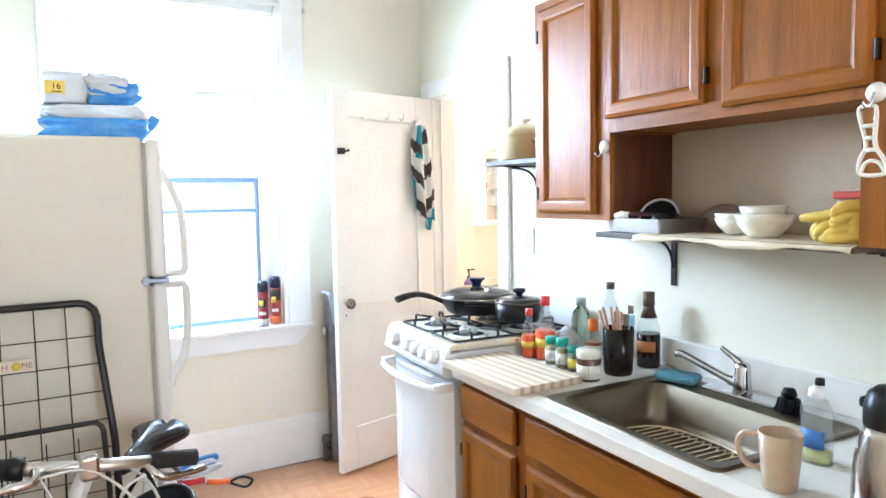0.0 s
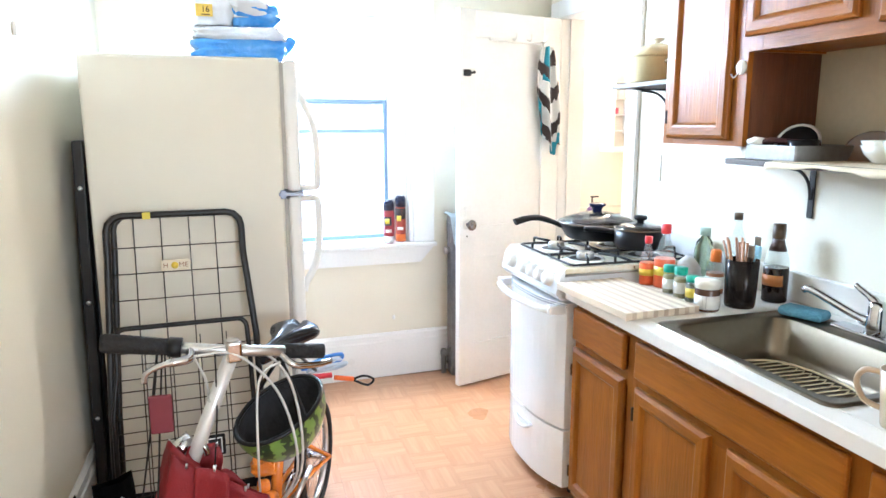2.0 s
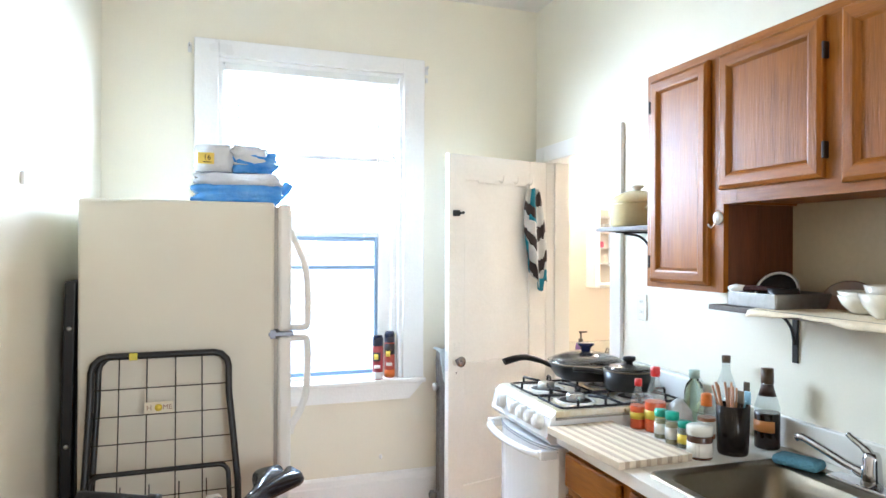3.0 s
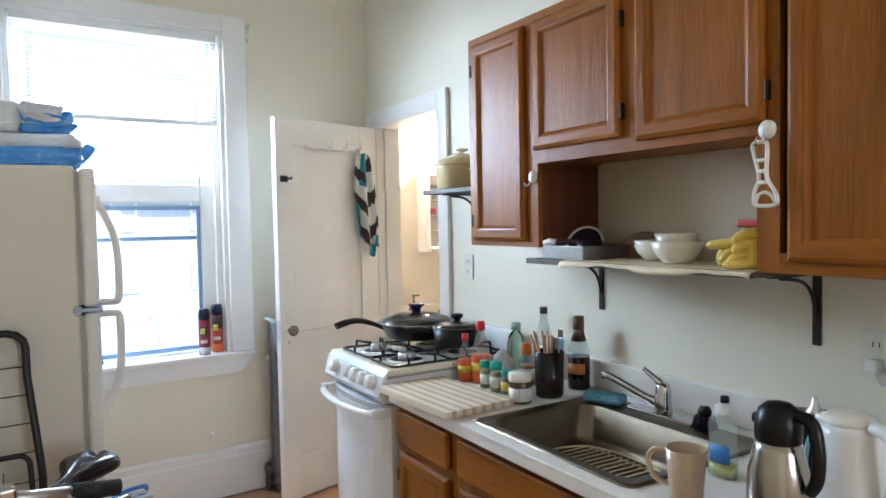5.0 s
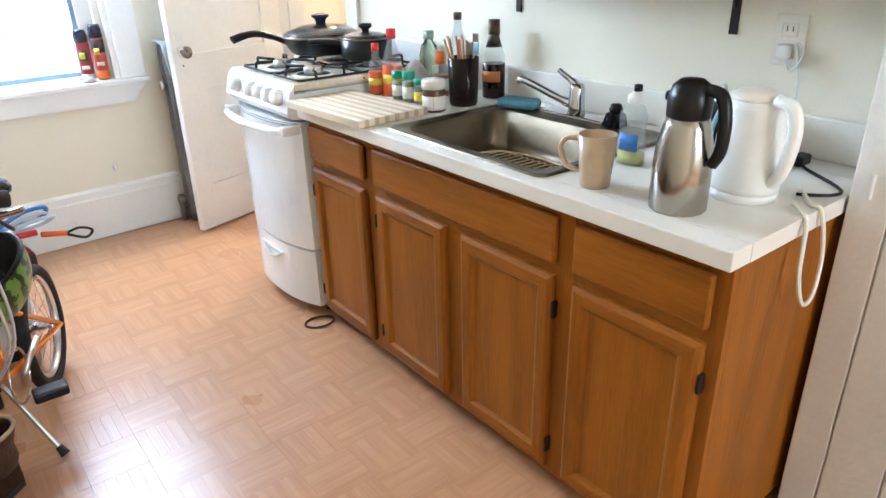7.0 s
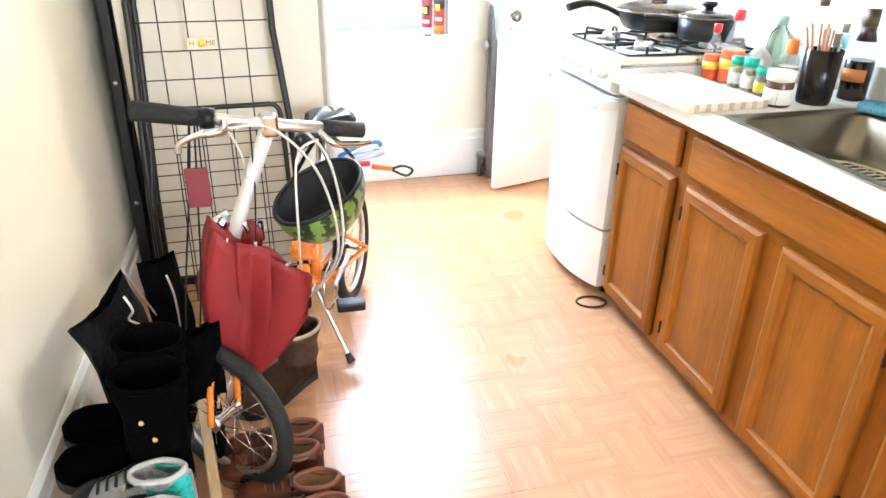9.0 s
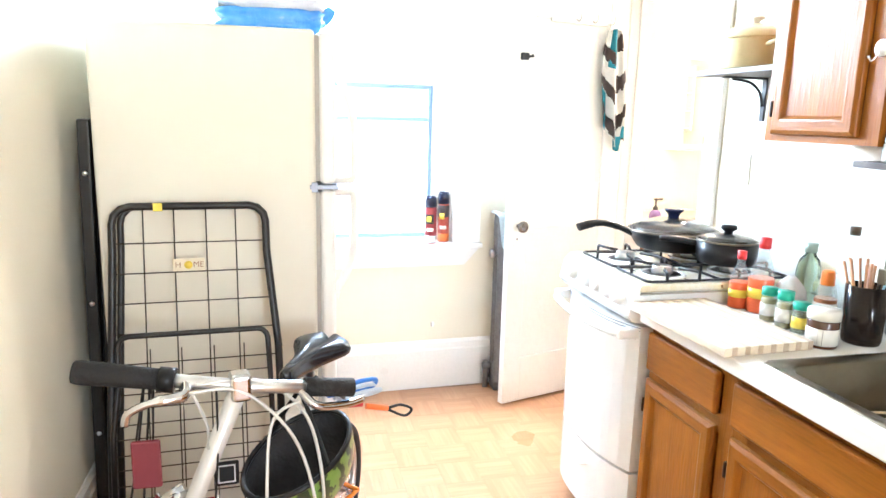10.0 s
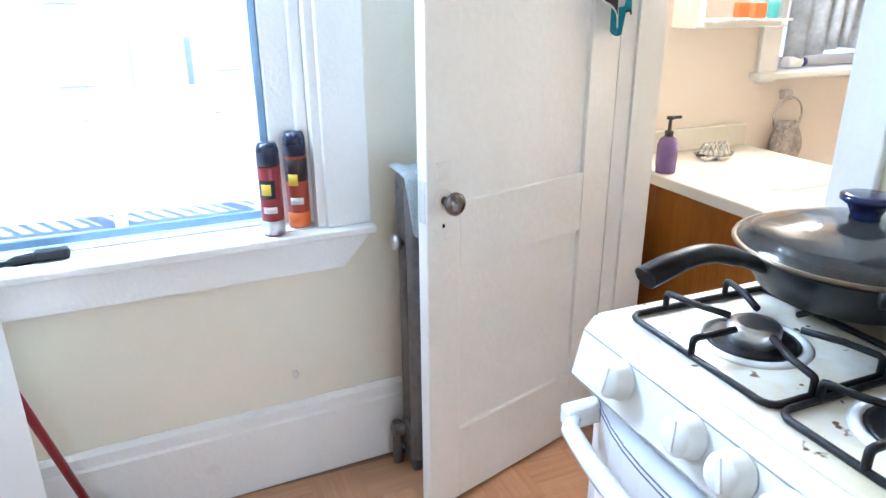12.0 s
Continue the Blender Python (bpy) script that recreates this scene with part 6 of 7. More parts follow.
for p in ([lv + Vector((0.01, -0.03, -0.01)), lv + Vector((0.10, -0.02, -0.02)), lv + Vector((0.19, 0.0, -0.14)), lv + Vector((0.22, 0.03, -0.34)), Vector((0.64, 2.20, 0.33)), Vector((0.66, 2.35, 0.28))],
          [lv + Vector((0.02, -0.02, 0.0)), lv + Vector((0.13, 0.0, -0.01)), lv + Vector((0.215, 0.03, -0.12)), lv + Vector((0.23, 0.06, -0.36)), Vector((0.62, 2.22, 0.30))],
          [rv + Vector((0, -0.02, -0.02)), rv + Vector((-0.05, -0.03, -0.06)), rv + Vector((-0.06, -0.05, -0.25)), Vector((0.62, 2.16, 0.40))],
          [lv + Vector((0, 0.01, -0.01)), lv + Vector((0.03, 0.04, -0.12)), Vector((0.48, 2.08, 0.62)), Vector((0.50, 2.13, 0.50))]):
    part("cable", made(tube, spline(p, 7), 0.0032, 6), CAB, BK)
SEAT = Vector((0.722, 2.61, 0.694))
part("seat_tube", made(tube, [BBK, BBK.lerp(SEAT, 0.45)], 0.018, 10), ORANGE, BK)
sp2 = part("seat_post", made(tube, [BBK.lerp(SEAT, 0.40), SEAT - Vector((0, 0, 0.04))], 0.0145, 10), ALU, BK)
sdir = Vector((0.50, 0.86, 0.02)).normalized()
sside = Vector((-sdir.y, sdir.x, 0)).normalized()
bm = B()
rows = []
for i in range(15):
    t = i / 14
    w = 0.022 + 0.066 * max(0.0, min(1.0, (t - 0.30) / 0.52)) ** 1.5 + 0.006 * t
    w *= math.sqrt(max(0.05, 1 - max(0.0, (t - 0.80) / 0.22) ** 2)) * math.sqrt(max(0.1, 1 - max(0.0, (0.10 - t) / 0.11) ** 2))
    c = SEAT + sdir * (t * 0.27 - 0.15) + Vector((0, 0, -0.008 + 0.018 * t * t))
    th = 0.026 + 0.012 * math.sin(math.pi * min(1.0, t))
    row = []
    for k in range(20):
        a = 2 * math.pi * k / 20
        groove = 0.016 * math.exp(-(math.cos(a) / 0.28) ** 2) * (1 if t > 0.2 and math.sin(a) > 0 else 0)
        lobe = 0.010 * t * abs(math.cos(a)) if math.sin(a) > 0 else 0.0
        row.append(c + sside * w * math.cos(a) + Vector((0, 0, th * (math.sin(a) if math.sin(a) > 0 else 0.7 * math.sin(a)) - groove + lobe)))
    rows.append(row)
g = [[bm.verts.new(p) for p in r] for r in rows]
for i in range(14):
    for k in range(20):
        bm.faces.new((g[i][k], g[i][(k + 1) % 20], g[i + 1][(k + 1) % 20], g[i + 1][k])).smooth = True
bm.faces.new(g[0][::-1])
bm.faces.new(g[-1])
part("saddle", bm, mat("glossy_black_vinyl", (0.016, 0.016, 0.02), 0.22, var=0.2, bump=0.0), BK, "glossy black saddle with a centre groove")
for s in (-1, 1):
    part("chain_stay", made(tube, [BBK + rn * 0.02 * s, REAR + rn * 0.055 * s], 0.009, 8), ORANGE, BK)
    part("seat_stay", made(tube, [BBK.lerp(SEAT, 0.42), REAR + rn * 0.055 * s], 0.008, 8), ORANGE, BK)
    ck = part("crank", made(tube, [BBK + rn * 0.06 * s, BBK + rn * 0.07 * s + Vector((-0.05 * s, -0.09 * s, -0.06 * s))], 0.009, 8), ALU, BK)
    pc = BBK + rn * 0.11 * s + Vector((-0.05 * s, -0.09 * s, -0.06 * s))
    if s > 0:
        part("pedal", made(box, -0.045, 0.045, -0.03, 0.03, -0.011, 0.011, 0.004, 2, Matrix.Translation(pc) @ Matrix.Rotation(0.4, 4, "Z")), BLACK, ck)
part("chainring", made(tube, [BBK - rn * 0.05 + (rd * math.cos(2 * math.pi * k / 30) + Vector((0, 0, 1)) * math.sin(2 * math.pi * k / 30)) * 0.078 for k in range(30)], 0.004, 6, True), CHROME, BK)
part("frame_hinge", made(box, 0.61, 0.65, 2.36, 2.40, 0.30, 0.335, 0.012, 3), ORANGE, BK)
part("pedal", made(box, 0.725, 0.815, 2.37, 2.42, 0.155, 0.185, 0.006, 2), BLACK, BK)
part("kickstand", made(tube, spline([BBK + Vector((0.0, 0.0, -0.02)), Vector((0.70, 2.38, 0.14)), Vector((0.752, 2.318, 0.012))], 5), 0.006, 8), ALU, BK)
part("kickstand_foot", made(tube, [Vector((0.745, 2.328, 0.03)), Vector((0.756, 2.312, 0.006))], [0.010, 0.014], 8), RUBBER, BK)
tg = thing("luggage_tag", "dark red tag hanging by cords from the handlebar", "tag")
part("tag_plate", made(box, 0.400, 0.447, 1.905, 1.915, 0.735, 0.822, 0.004), plain("dark_red_tag", (0.16, 0.02, 0.03), 0.5), tg)
for dx in (-0.015, 0.012):
    part("cord", made(tube, [(0.424 + dx, 1.91, 0.82), (0.43 + dx * 0.6, 1.935, 0.91)], 0.0018, 5), BLACK, tg)
tw = thing("orange_bag", "crumpled orange plastic bag tucked in the bicycle frame", "bag")
part("bag", made(soft_pack, 0.600, 0.660, 2.27, 2.33, 0.405, 0.445, 0.3, 9.0), plain("orange_plastic", (0.85, 0.25, 0.02), 0.35), tw)
# cable lock hung at the rear
LK = thing("cable_lock", "coiled white and blue cable lock with orange end loop", "lock")
part("coil", made(tube, spline([(0.80, 2.40, 0.66), (0.86, 2.42, 0.665), (0.90, 2.45, 0.655), (0.87, 2.47, 0.635), (0.80, 2.46, 0.635), (0.78, 2.43, 0.65), (0.84, 2.42, 0.68), (0.885, 2.45, 0.67)], 6), 0.006, 6), plain("white_blue_cable", (0.55, 0.62, 0.70), 0.3), LK)
part("blue_coil", made(tube, spline([(0.77, 2.40, 0.672), (0.83, 2.41, 0.695), (0.885, 2.44, 0.688), (0.87, 2.46, 0.655), (0.80, 2.45, 0.650), (0.765, 2.42, 0.660)], 6, True), 0.0065, 6, True), plain("blue_cable", (0.05, 0.20, 0.60), 0.3), LK, "blue coiled cable")
part("red_sleeve", made(tube, [(0.79, 2.42, 0.632), (0.85, 2.43, 0.628)], 0.009, 8), plain("red_sleeve_plastic", (0.55, 0.02, 0.03), 0.35), LK)
part("orange_sleeve", made(tube, [(0.86, 2.44, 0.615), (0.92, 2.45, 0.60)], 0.008, 8), plain("orange_sleeve_plastic", (0.85, 0.16, 0.02), 0.35), LK)
part("end_loop", made(tube, spline([(0.92, 2.45, 0.60), (0.955, 2.45, 0.607), (0.985, 2.45, 0.592), (0.965, 2.45, 0.575), (0.92, 2.45, 0.597)], 5), 0.004, 6), BLACK, LK)
part("hanger", made(tube, spline([(0.72, 2.20, 0.80), (0.76, 2.30, 0.73), (0.80, 2.40, 0.66)], 4), 0.005, 6), BLACK, LK)
# helmet, hung upside down by its straps
HM = thing("cycle_helmet", "green watermelon-striped cycle helmet hanging from the handlebar", "helmet", Matrix.Translation((0.676, 2.075, 0.690)) @ Vector((-0.30, -0.24, 0.92)).to_track_quat("Z", "Y").to_matrix().to_4x4())
green = mat("melon_green", (0.17, 0.30, 0.055), 0.35, var=0.12, bump=0.0, coat=0.3)
tree = green.node_tree
bands, edge, rind = tree.nodes.new("ShaderNodeTexWave"), tree.nodes.new("ShaderNodeMapRange"), tree.nodes.new("ShaderNodeMix")
bands.bands_direction = "Y"
for key, val in (("Scale", 7.2), ("Distortion", 4.0), ("Detail", 3.0), ("Detail Scale", 7.0)):
    bands.inputs[key].default_value = val
edge.inputs["From Min"].default_value, edge.inputs["From Max"].default_value = 0.60, 0.68
rind.data_type = "RGBA"
rind.inputs[7].default_value = (0.012, 0.035, 0.014, 1)
spot = tree.nodes.new("ShaderNodeTexCoord")
tree.links.new(spot.outputs["Object"], bands.inputs["Vector"])
tree.links.new(bands.outputs["Fac"], edge.inputs["Value"])
tree.links.new(edge.outputs[0], rind.inputs["Factor"])
skin = tree.nodes["Principled BSDF"].inputs["Base Color"]
tree.links.new(skin.links[0].from_socket, rind.inputs[6])
tree.links.new(rind.outputs[2], skin)
NA, NB = 36, 10
gb = B()


def shell_pt(a, b, r=1.0):
    th = b / NB * math.pi / 2
    an = 2 * math.pi * a / NA
    return (0.100 * r * math.cos(an) * math.cos(th), 0.128 * r * math.sin(an) * math.cos(th), -0.135 * r * math.sin(th))


for a in range(NA):
    for b in range(NB):
        q = [gb.verts.new(shell_pt(*p)) for p in ((a, b), (a + 1, b), (a + 1, b + 1), (a, b + 1))]
        f = gb.faces.new(q)
        f.smooth = True
bmesh.ops.remove_doubles(gb, verts=gb.verts[:], dist=0.0003)
part("shell", gb, green, HM)
bm = B()
rows = [[shell_pt(a, b, 0.93) for a in range(NA)] for b in range(NB)]
sheet(bm, rows, 0.0, True)
bm.faces.new([v for v in bm.verts][-NA:])
part("liner", bm, mat("black_foam", (0.02, 0.02, 0.022), 0.85, var=0.2, bump=0.2), HM)
part("rim", made(tube, [Vector(shell_pt(a, 0, 0.965)) for a in range(NA)], 0.006, 6, True), BLACK, HM)
for s in (-1, 1):
    part("strap", made(tube, spline([(0.095 * s, 0.0, 0.0), (0.05 * s, 0.03, 0.06), (0.0, 0.06, 0.12)], 4), 0.005, 6, flat=0.3), BLACK, HM)
# red umbrella, furled loosely, hung from the handlebar
UM = thing("red_umbrella", "dark red loosely furled umbrella hanging from the handlebar", "umbrella", Matrix.Translation((0.455, 1.935, 0.245)) @ Euler((radians(2), radians(10), 0)).to_matrix().to_4x4())
bm = B()
NR, NL = 96, 14
rows = []
for j in range(NL + 1):
    v = j / NL
    env = 0.010 + 0.122 * math.sin(math.pi * 0.5 * min(1.0, v / 0.72)) ** 0.9 * (1.0 - 0.10 * max(0.0, v - 0.72) / 0.28)
    row = []
    for k in range(NR):
        a = 2 * math.pi * k / NR
        ph = 6 * a / (2 * math.pi) + 0.22 * math.sin(2 * a + 0.6) + 0.14 * math.sin(5 * a) + 0.45 * v
        fold = abs((ph % 1.0) * 2 - 1) ** 0.8
        wide = 1.0 + 0.16 * math.sin(3 * a + 1.1)
        r = env * wide * (0.30 + 0.70 * fold)
        x, y = r * math.cos(a), r * math.sin(a) * 0.42
        y += 0.010 * v * math.sin(40 * x + 1.0)
        drop = 0.085 * max(0.0, x / 0.11) - 0.022 * max(0.0, -x / 0.11)
        z = v * (0.405 - drop * v * v + 0.040 * (fold - 0.5) * v * v) + 0.004 * math.sin(9 * v + 4 * a)
        row.append((x, y, z))
    rows.append(row)
sheet(bm, rows, 0.0012, True)
part("canopy", bm, REDC, UM)
part("shaft", made(tube, [(0, 0, -0.05), (0, 0, 0.40)], 0.004, 6), ALU, UM)
part("tip", made(tube, [(0, 0, -0.07), (0, 0, 0.0)], [0.003, 0.007], 8), BLACK, UM)
part("strap", made(tube, spline([(0, 0, 0.40), (-0.01, 0.02, 0.52), (-0.03, 0.01, 0.66)], 4), 0.002, 6), BLACK, UM, "thin black wrist cord")
for k, col in enumerate((8, 24, 40, 58, 72, 88)):
    p = Vector(rows[NL][col])
    part("rib_tip", made(tube, [p - Vector((0, 0, 0.006)), p + Vector((0, 0, 0.005))], 0.0028, 6), ALU, UM)

# ---- shoe rack and shoes ----
SR = thing("shoe_rack", "low pale pine shoe rack along the wall", "shoe rack", pose(0.345, 2.055, 0.0, 0, 0, 8.6))
for z in (0.085, 0.205):
    for x in (-0.285, -0.216, -0.147, -0.078, -0.022):
        part("slat", made(box, x, x + 0.022, -0.96, 0.0, z - 0.012, z, 0.003), PINE, SR)
for y in (-0.95, -0.03):
    for x in (-0.285, -0.022):
        part("leg", made(box, x, x + 0.022, y, y + 0.022, 0.0, 0.193, 0.002), PINE, SR)
    for z in (0.073, 0.193):
        part("rail", made(box, -0.263, -0.022, y + 0.003, y + 0.018, z - 0.02, z - 0.0005), PINE, SR)


def foot_rows(length, width, height, toe, n=14, m=14):
    """The shell of a shoe along +x from heel to toe, sole flat at z = 0."""
    rows = []
    for i in range(n):
        t = i / (n - 1)
        x = length * t
        w = width * 0.5 * (0.80 + 0.20 * math.cos((t - 0.72) * 5.0)) * (math.sqrt(max(0.02, 1 - max(0, (t - 0.78) / 0.22) ** 2)) if t > 0.78 else 1) * (math.sqrt(max(0.05, 1 - max(0, (0.10 - t) / 0.10) ** 2)) if t < 0.1 else 1)
        h = height if t < 0.42 else toe + (height - toe) * max(0.0, 1 - (t - 0.42) / 0.58) ** 1.7
        if t > 0.85:
            h *= math.sqrt(max(0.1, 1 - ((t - 0.85) / 0.15) ** 2 * 0.8))
        rows.append((x, w, h))
    return rows


def shoe(name, label, category, m, material, sole, length=0.27, width=0.10, height=0.085, toe=0.055, shaft=0.0, group="", lining=None, accent=None):
    t = thing(name, label, category, m, group)
    R = foot_rows(length, width, height, toe)
    bm = B()
    rows = []
    for x, w, h in R:
        rows.append([(x, w * math.cos(a), 0.018 + max(0.0, math.sin(a)) ** 0.7 * (h - 0.018)) for a in [math.pi * k / 12 for k in range(13)]])
    g = [[bm.verts.new(p) for p in r] for r in rows]
    op = set(range(1, 6)) if not shaft else set(range(1, 5))
    for i in range(len(g) - 1):
        for k in range(12):
            if i in op and 3 <= k <= 8:
                continue
            bm.faces.new((g[i][k], g[i][k + 1], g[i + 1][k + 1], g[i + 1][k])).smooth = True
    bm.faces.new(g[0])
    bmesh.ops.solidify(bm, geom=bm.faces[:], thickness=0.004)
    part("upper", bm, material, t)
    bm = B()
    outline = [(x, w * 1.06) for x, w, h in R] + [(x, -w * 1.06) for x, w, h in R[::-1]]
    prism(bm, outline, 2, 0.0, 0.022)
    part("sole", bm, sole, t)
    part("insole", made(box, 0.03, length * 0.5, -width * 0.26, width * 0.26, 0.023, 0.028), lining or sole, t)
    if shaft:
        bm = B()
        rows = []
        for j in range(7):
            v = j / 6
            r = 0.053 + 0.010 * v + 0.004 * math.sin(v * 9)
            rows.append([(0.062 - 0.006 * v + r * 1.12 * math.cos(2 * math.pi * k / 20), r * 0.92 * math.sin(2 * math.pi * k / 20), height * 0.75 + (shaft - height * 0.75) * v) for k in range(20)])
        sheet(bm, rows, 0.006, True)
        part("shaft", bm, material, t)
        part("collar", made(tube, [Vector(p) for p in rows[-1]], 0.006, 6, True), lining or material, t)
    else:
        ring = [Vector((length * 0.255 + length * 0.205 * math.cos(a), width * 0.31 * math.sin(a), height + 0.001 - 0.012 * max(0, math.cos(a)) - 0.008 * abs(math.sin(a)))) for a in [2 * math.pi * k / 28 for k in range(28)]]
        bm = B()
        lo = [Vector((p.x, p.y * 0.8, 0.03)) for p in ring]
        sheet(bm, [ring, lo], 0.0, True)
        part("lining", bm, lining or material, t)
        part("collar", made(tube, ring, 0.0065, 6, True), material, t)
        for q in range(4):
            x = R[6 + q][0]
            h = R[6 + q][2]
            part("lace", made(tube, [(x, -0.024, h - 0.004), (x + 0.008, 0, h + 0.004), (x, 0.024, h - 0.004)], 0.003, 5), accent or sole, t)
    return t


BSOLE = plain("black_sole", (0.02, 0.02, 0.02), 0.7)
BOOT = "black suede ankle boot with gold studs on the shoe rack"
for x, y in ((0.357, 1.678), (0.342, 1.808)):
    t = shoe("ankle_boot", BOOT, "boot", pose(x, y, 0.206, 0, 0, 164), LEATH, BSOLE, 0.30, 0.11, 0.10, 0.065, 0.272, "black ankle boots")
    for k, (a, z) in enumerate(((0.118, 0.20), (0.128, 0.16))):
        part("stud", made(lathe, [(0, 0), (0.006, 0), (0.004, 0.004), (0, 0.005)], 10, Matrix.Translation((0.055 - 0.02 * k, 0.0575, z)) @ Matrix.Rotation(-math.pi / 2, 4, "X")), plain("gold_stud", (0.75, 0.5, 0.18), 0.25), t)
WSOLE = plain("white_teal_sole", (0.55, 0.62, 0.60), 0.6)
for x, y in ((0.372, 1.582), (0.382, 1.480)):
    t = shoe("running_shoe", "teal black and grey running shoe on the shoe rack", "shoe", pose(x, y, 0.206, 0, 0, 166), GREYF, WSOLE, 0.26, 0.098, 0.118, 0.055, 0, "teal running shoes", GREYF, BLACK)
    shell = foot_rows(0.26, 0.104, 0.122, 0.057)
    for nm, i0, i1, a0, a1, m_ in (("heel_counter", 0, 4, 0.16, 0.32, TEAL), ("heel_counter", 0, 4, 0.68, 0.84, TEAL), ("side_panel", 2, 8, 0.04, 0.17, BLACK), ("side_panel", 2, 8, 0.83, 0.96, BLACK), ("side_panel", 0, 3, 0.04, 0.17, TEAL), ("side_panel", 0, 3, 0.83, 0.96, TEAL), ("toe_cap", 10, 13, 0.1, 0.9, BLACK)):
        bm = B()
        sheet(bm, [[(x_, w_ * math.cos(math.pi * (a0 + (a1 - a0) * k / 5)), 0.018 + max(0.0, math.sin(math.pi * (a0 + (a1 - a0) * k / 5))) ** 0.7 * (h_ - 0.018)) for k in range(6)] for x_, w_, h_ in shell[i0:i1 + 1]], 0.0015)
        part(nm, bm, m_, t, "teal heel counter" if m_ is TEAL else "black overlay")
for y in (1.345, 1.235):
    shoe("black_shoe", "plain black shoe on the shoe rack", "shoe", pose(0.42, y, 0.206, 0, 0, 170), LEATH, BSOLE, 0.27, 0.10, 0.085, 0.055, 0, "black shoes")
for i, (x, y, rz) in enumerate(((0.640, 1.945, 176), (0.632, 1.862, 172), (0.675, 1.742, 168), (0.690, 1.655, 165))):
    shoe("leather_shoe", "red-brown leather lace-up shoe on the floor", "shoe", pose(x, y, 0.0, 0, 0, rz), REDL, plain("tan_sole", (0.16, 0.08, 0.04), 0.6), 0.27, 0.10, 0.085, 0.052, 0, "red-brown leather shoes", plain("tan_lining", (0.34, 0.19, 0.10), 0.7), BROWNL)
shoe("brown_boot", "dark brown leather work boot with pale lining on the floor", "boot", pose(0.640, 2.300, 0.0, 0, 0, 218), BROWNL, BSOLE, 0.30, 0.12, 0.10, 0.07, 0.19, "", plain("sheepskin_lining", (0.42, 0.33, 0.22), 0.9))
# black bags and hat by the wall
NYLON = mat("black_nylon", (0.0025, 0.0025, 0.003), 0.6, var=0.3, bump=0.3, grain=40, spec=0.06)


def slumped(bm, corner, along, up, depth, seed, nu=12, nv=9, sag=0.05):
    """A soft flat bag: a padded sheet from a corner along two edges, bulged and sagged."""
    o, u_, w_ = Vector(corner), Vector(along), Vector(up)
    nrm = u_.cross(w_).normalized()
    for side in (1, -1):
        rows = []
        for i in range(nv):
            v = i / (nv - 1)
            row = []
            for k in range(nu):
                u = k / (nu - 1)
                bulge = (max(0.0, math.sin(math.pi * u)) * max(0.0, math.sin(math.pi * min(1.0, v * 0.9 + 0.02)))) ** 0.5
                wob = 0.022 * noise.noise((u * 3 + seed, v * 3, 0.3)) + 0.012 * noise.noise((u * 8 + seed, v * 7, 1.3))
                q = o + u_ * (u + 0.03 * noise.noise((v * 3, seed, 2.0))) + w_ * v + nrm * (side * depth * 0.5 * bulge + wob)
                q.z -= sag * v * math.sin(math.pi * u) * 0.6
                q.x = max(q.x, 0.052)
                q.z = max(q.z, 0.003)
                row.append(q)
            rows.append(row)
        sheet(bm, rows if side > 0 else [r[::-1] for r in rows])


BG = thing("black_tote_bag", "black folded shopping bag slumped against the wall", "bag")
part("bag_body", made(slumped, (0.24, 1.87, 0.0), (0.06, 0.30, 0.0), (-0.125, 0.02, 0.475), 0.07, 11.0), NYLON, BG)
part("cord", made(tube, spline([(0.205, 2.03, 0.475), (0.215, 2.04, 0.43), (0.200, 2.05, 0.40), (0.225, 2.055, 0.375), (0.215, 2.06, 0.345)], 4), 0.0032, 6), WPLAS, BG, "white drawstring")
part("seam", made(tube, spline([(0.178, 2.188, 0.462), (0.20, 2.185, 0.41), (0.235, 2.18, 0.33)], 4), 0.0026, 6), ALU, BG, "grey zip")
BG2 = thing("black_backpack", "black backpack slumped against the wall by the cart", "backpack")
part("bag_body", made(slumped, (0.185, 2.38, 0.0), (0.105, 0.06, 0.0), (-0.035, 0.06, 0.365), 0.11, 13.0, sag=0.03), mat("black_canvas", (0.003, 0.003, 0.003), 0.75, var=0.3, bump=0.3, grain=60, spec=0.05), BG2)
part("strap", made(tube, spline([(0.235, 2.40, 0.335), (0.250, 2.385, 0.27), (0.252, 2.375, 0.16), (0.248, 2.375, 0.06)], 5), 0.0035, 6, flat=0.5), ALU, BG2, "grey zip")
HT = thing("black_drawstring_bag", "small soft black drawstring bag hanging from the handlebar", "bag")
part("bag_body", made(slumped, (0.325, 1.860, 0.275), (0.095, 0.02, 0.0), (0.006, 0.015, 0.19), 0.08, 21.0, sag=0.02), LEATH, HT)
for dx in (0.0, 0.03):
    part("cord", made(tube, spline([(0.355 + dx, 1.885, 0.455), (0.375 + dx, 1.90, 0.60), (0.405 + dx * 0.5, 1.925, 0.78), (0.425 + dx * 0.3, 1.93, 0.925)], 5), 0.0022, 5), BLACK, HT)
GSTR = thing("gold_chain_bag", "small black bag with gold clasp standing by the rack", "bag")
part("pouch", made(soft_pack, 0.368, 0.386, 1.90, 2.02, 0.0, 0.19, 0.1, 17.0), LEATH, GSTR)
part("clasp", made(tube, spline([(0.388, 1.93, 0.19), (0.39, 1.95, 0.205), (0.385, 1.98, 0.19)], 4), 0.004, 6), plain("gold_clasp", (0.75, 0.5, 0.18), 0.25), GSTR)

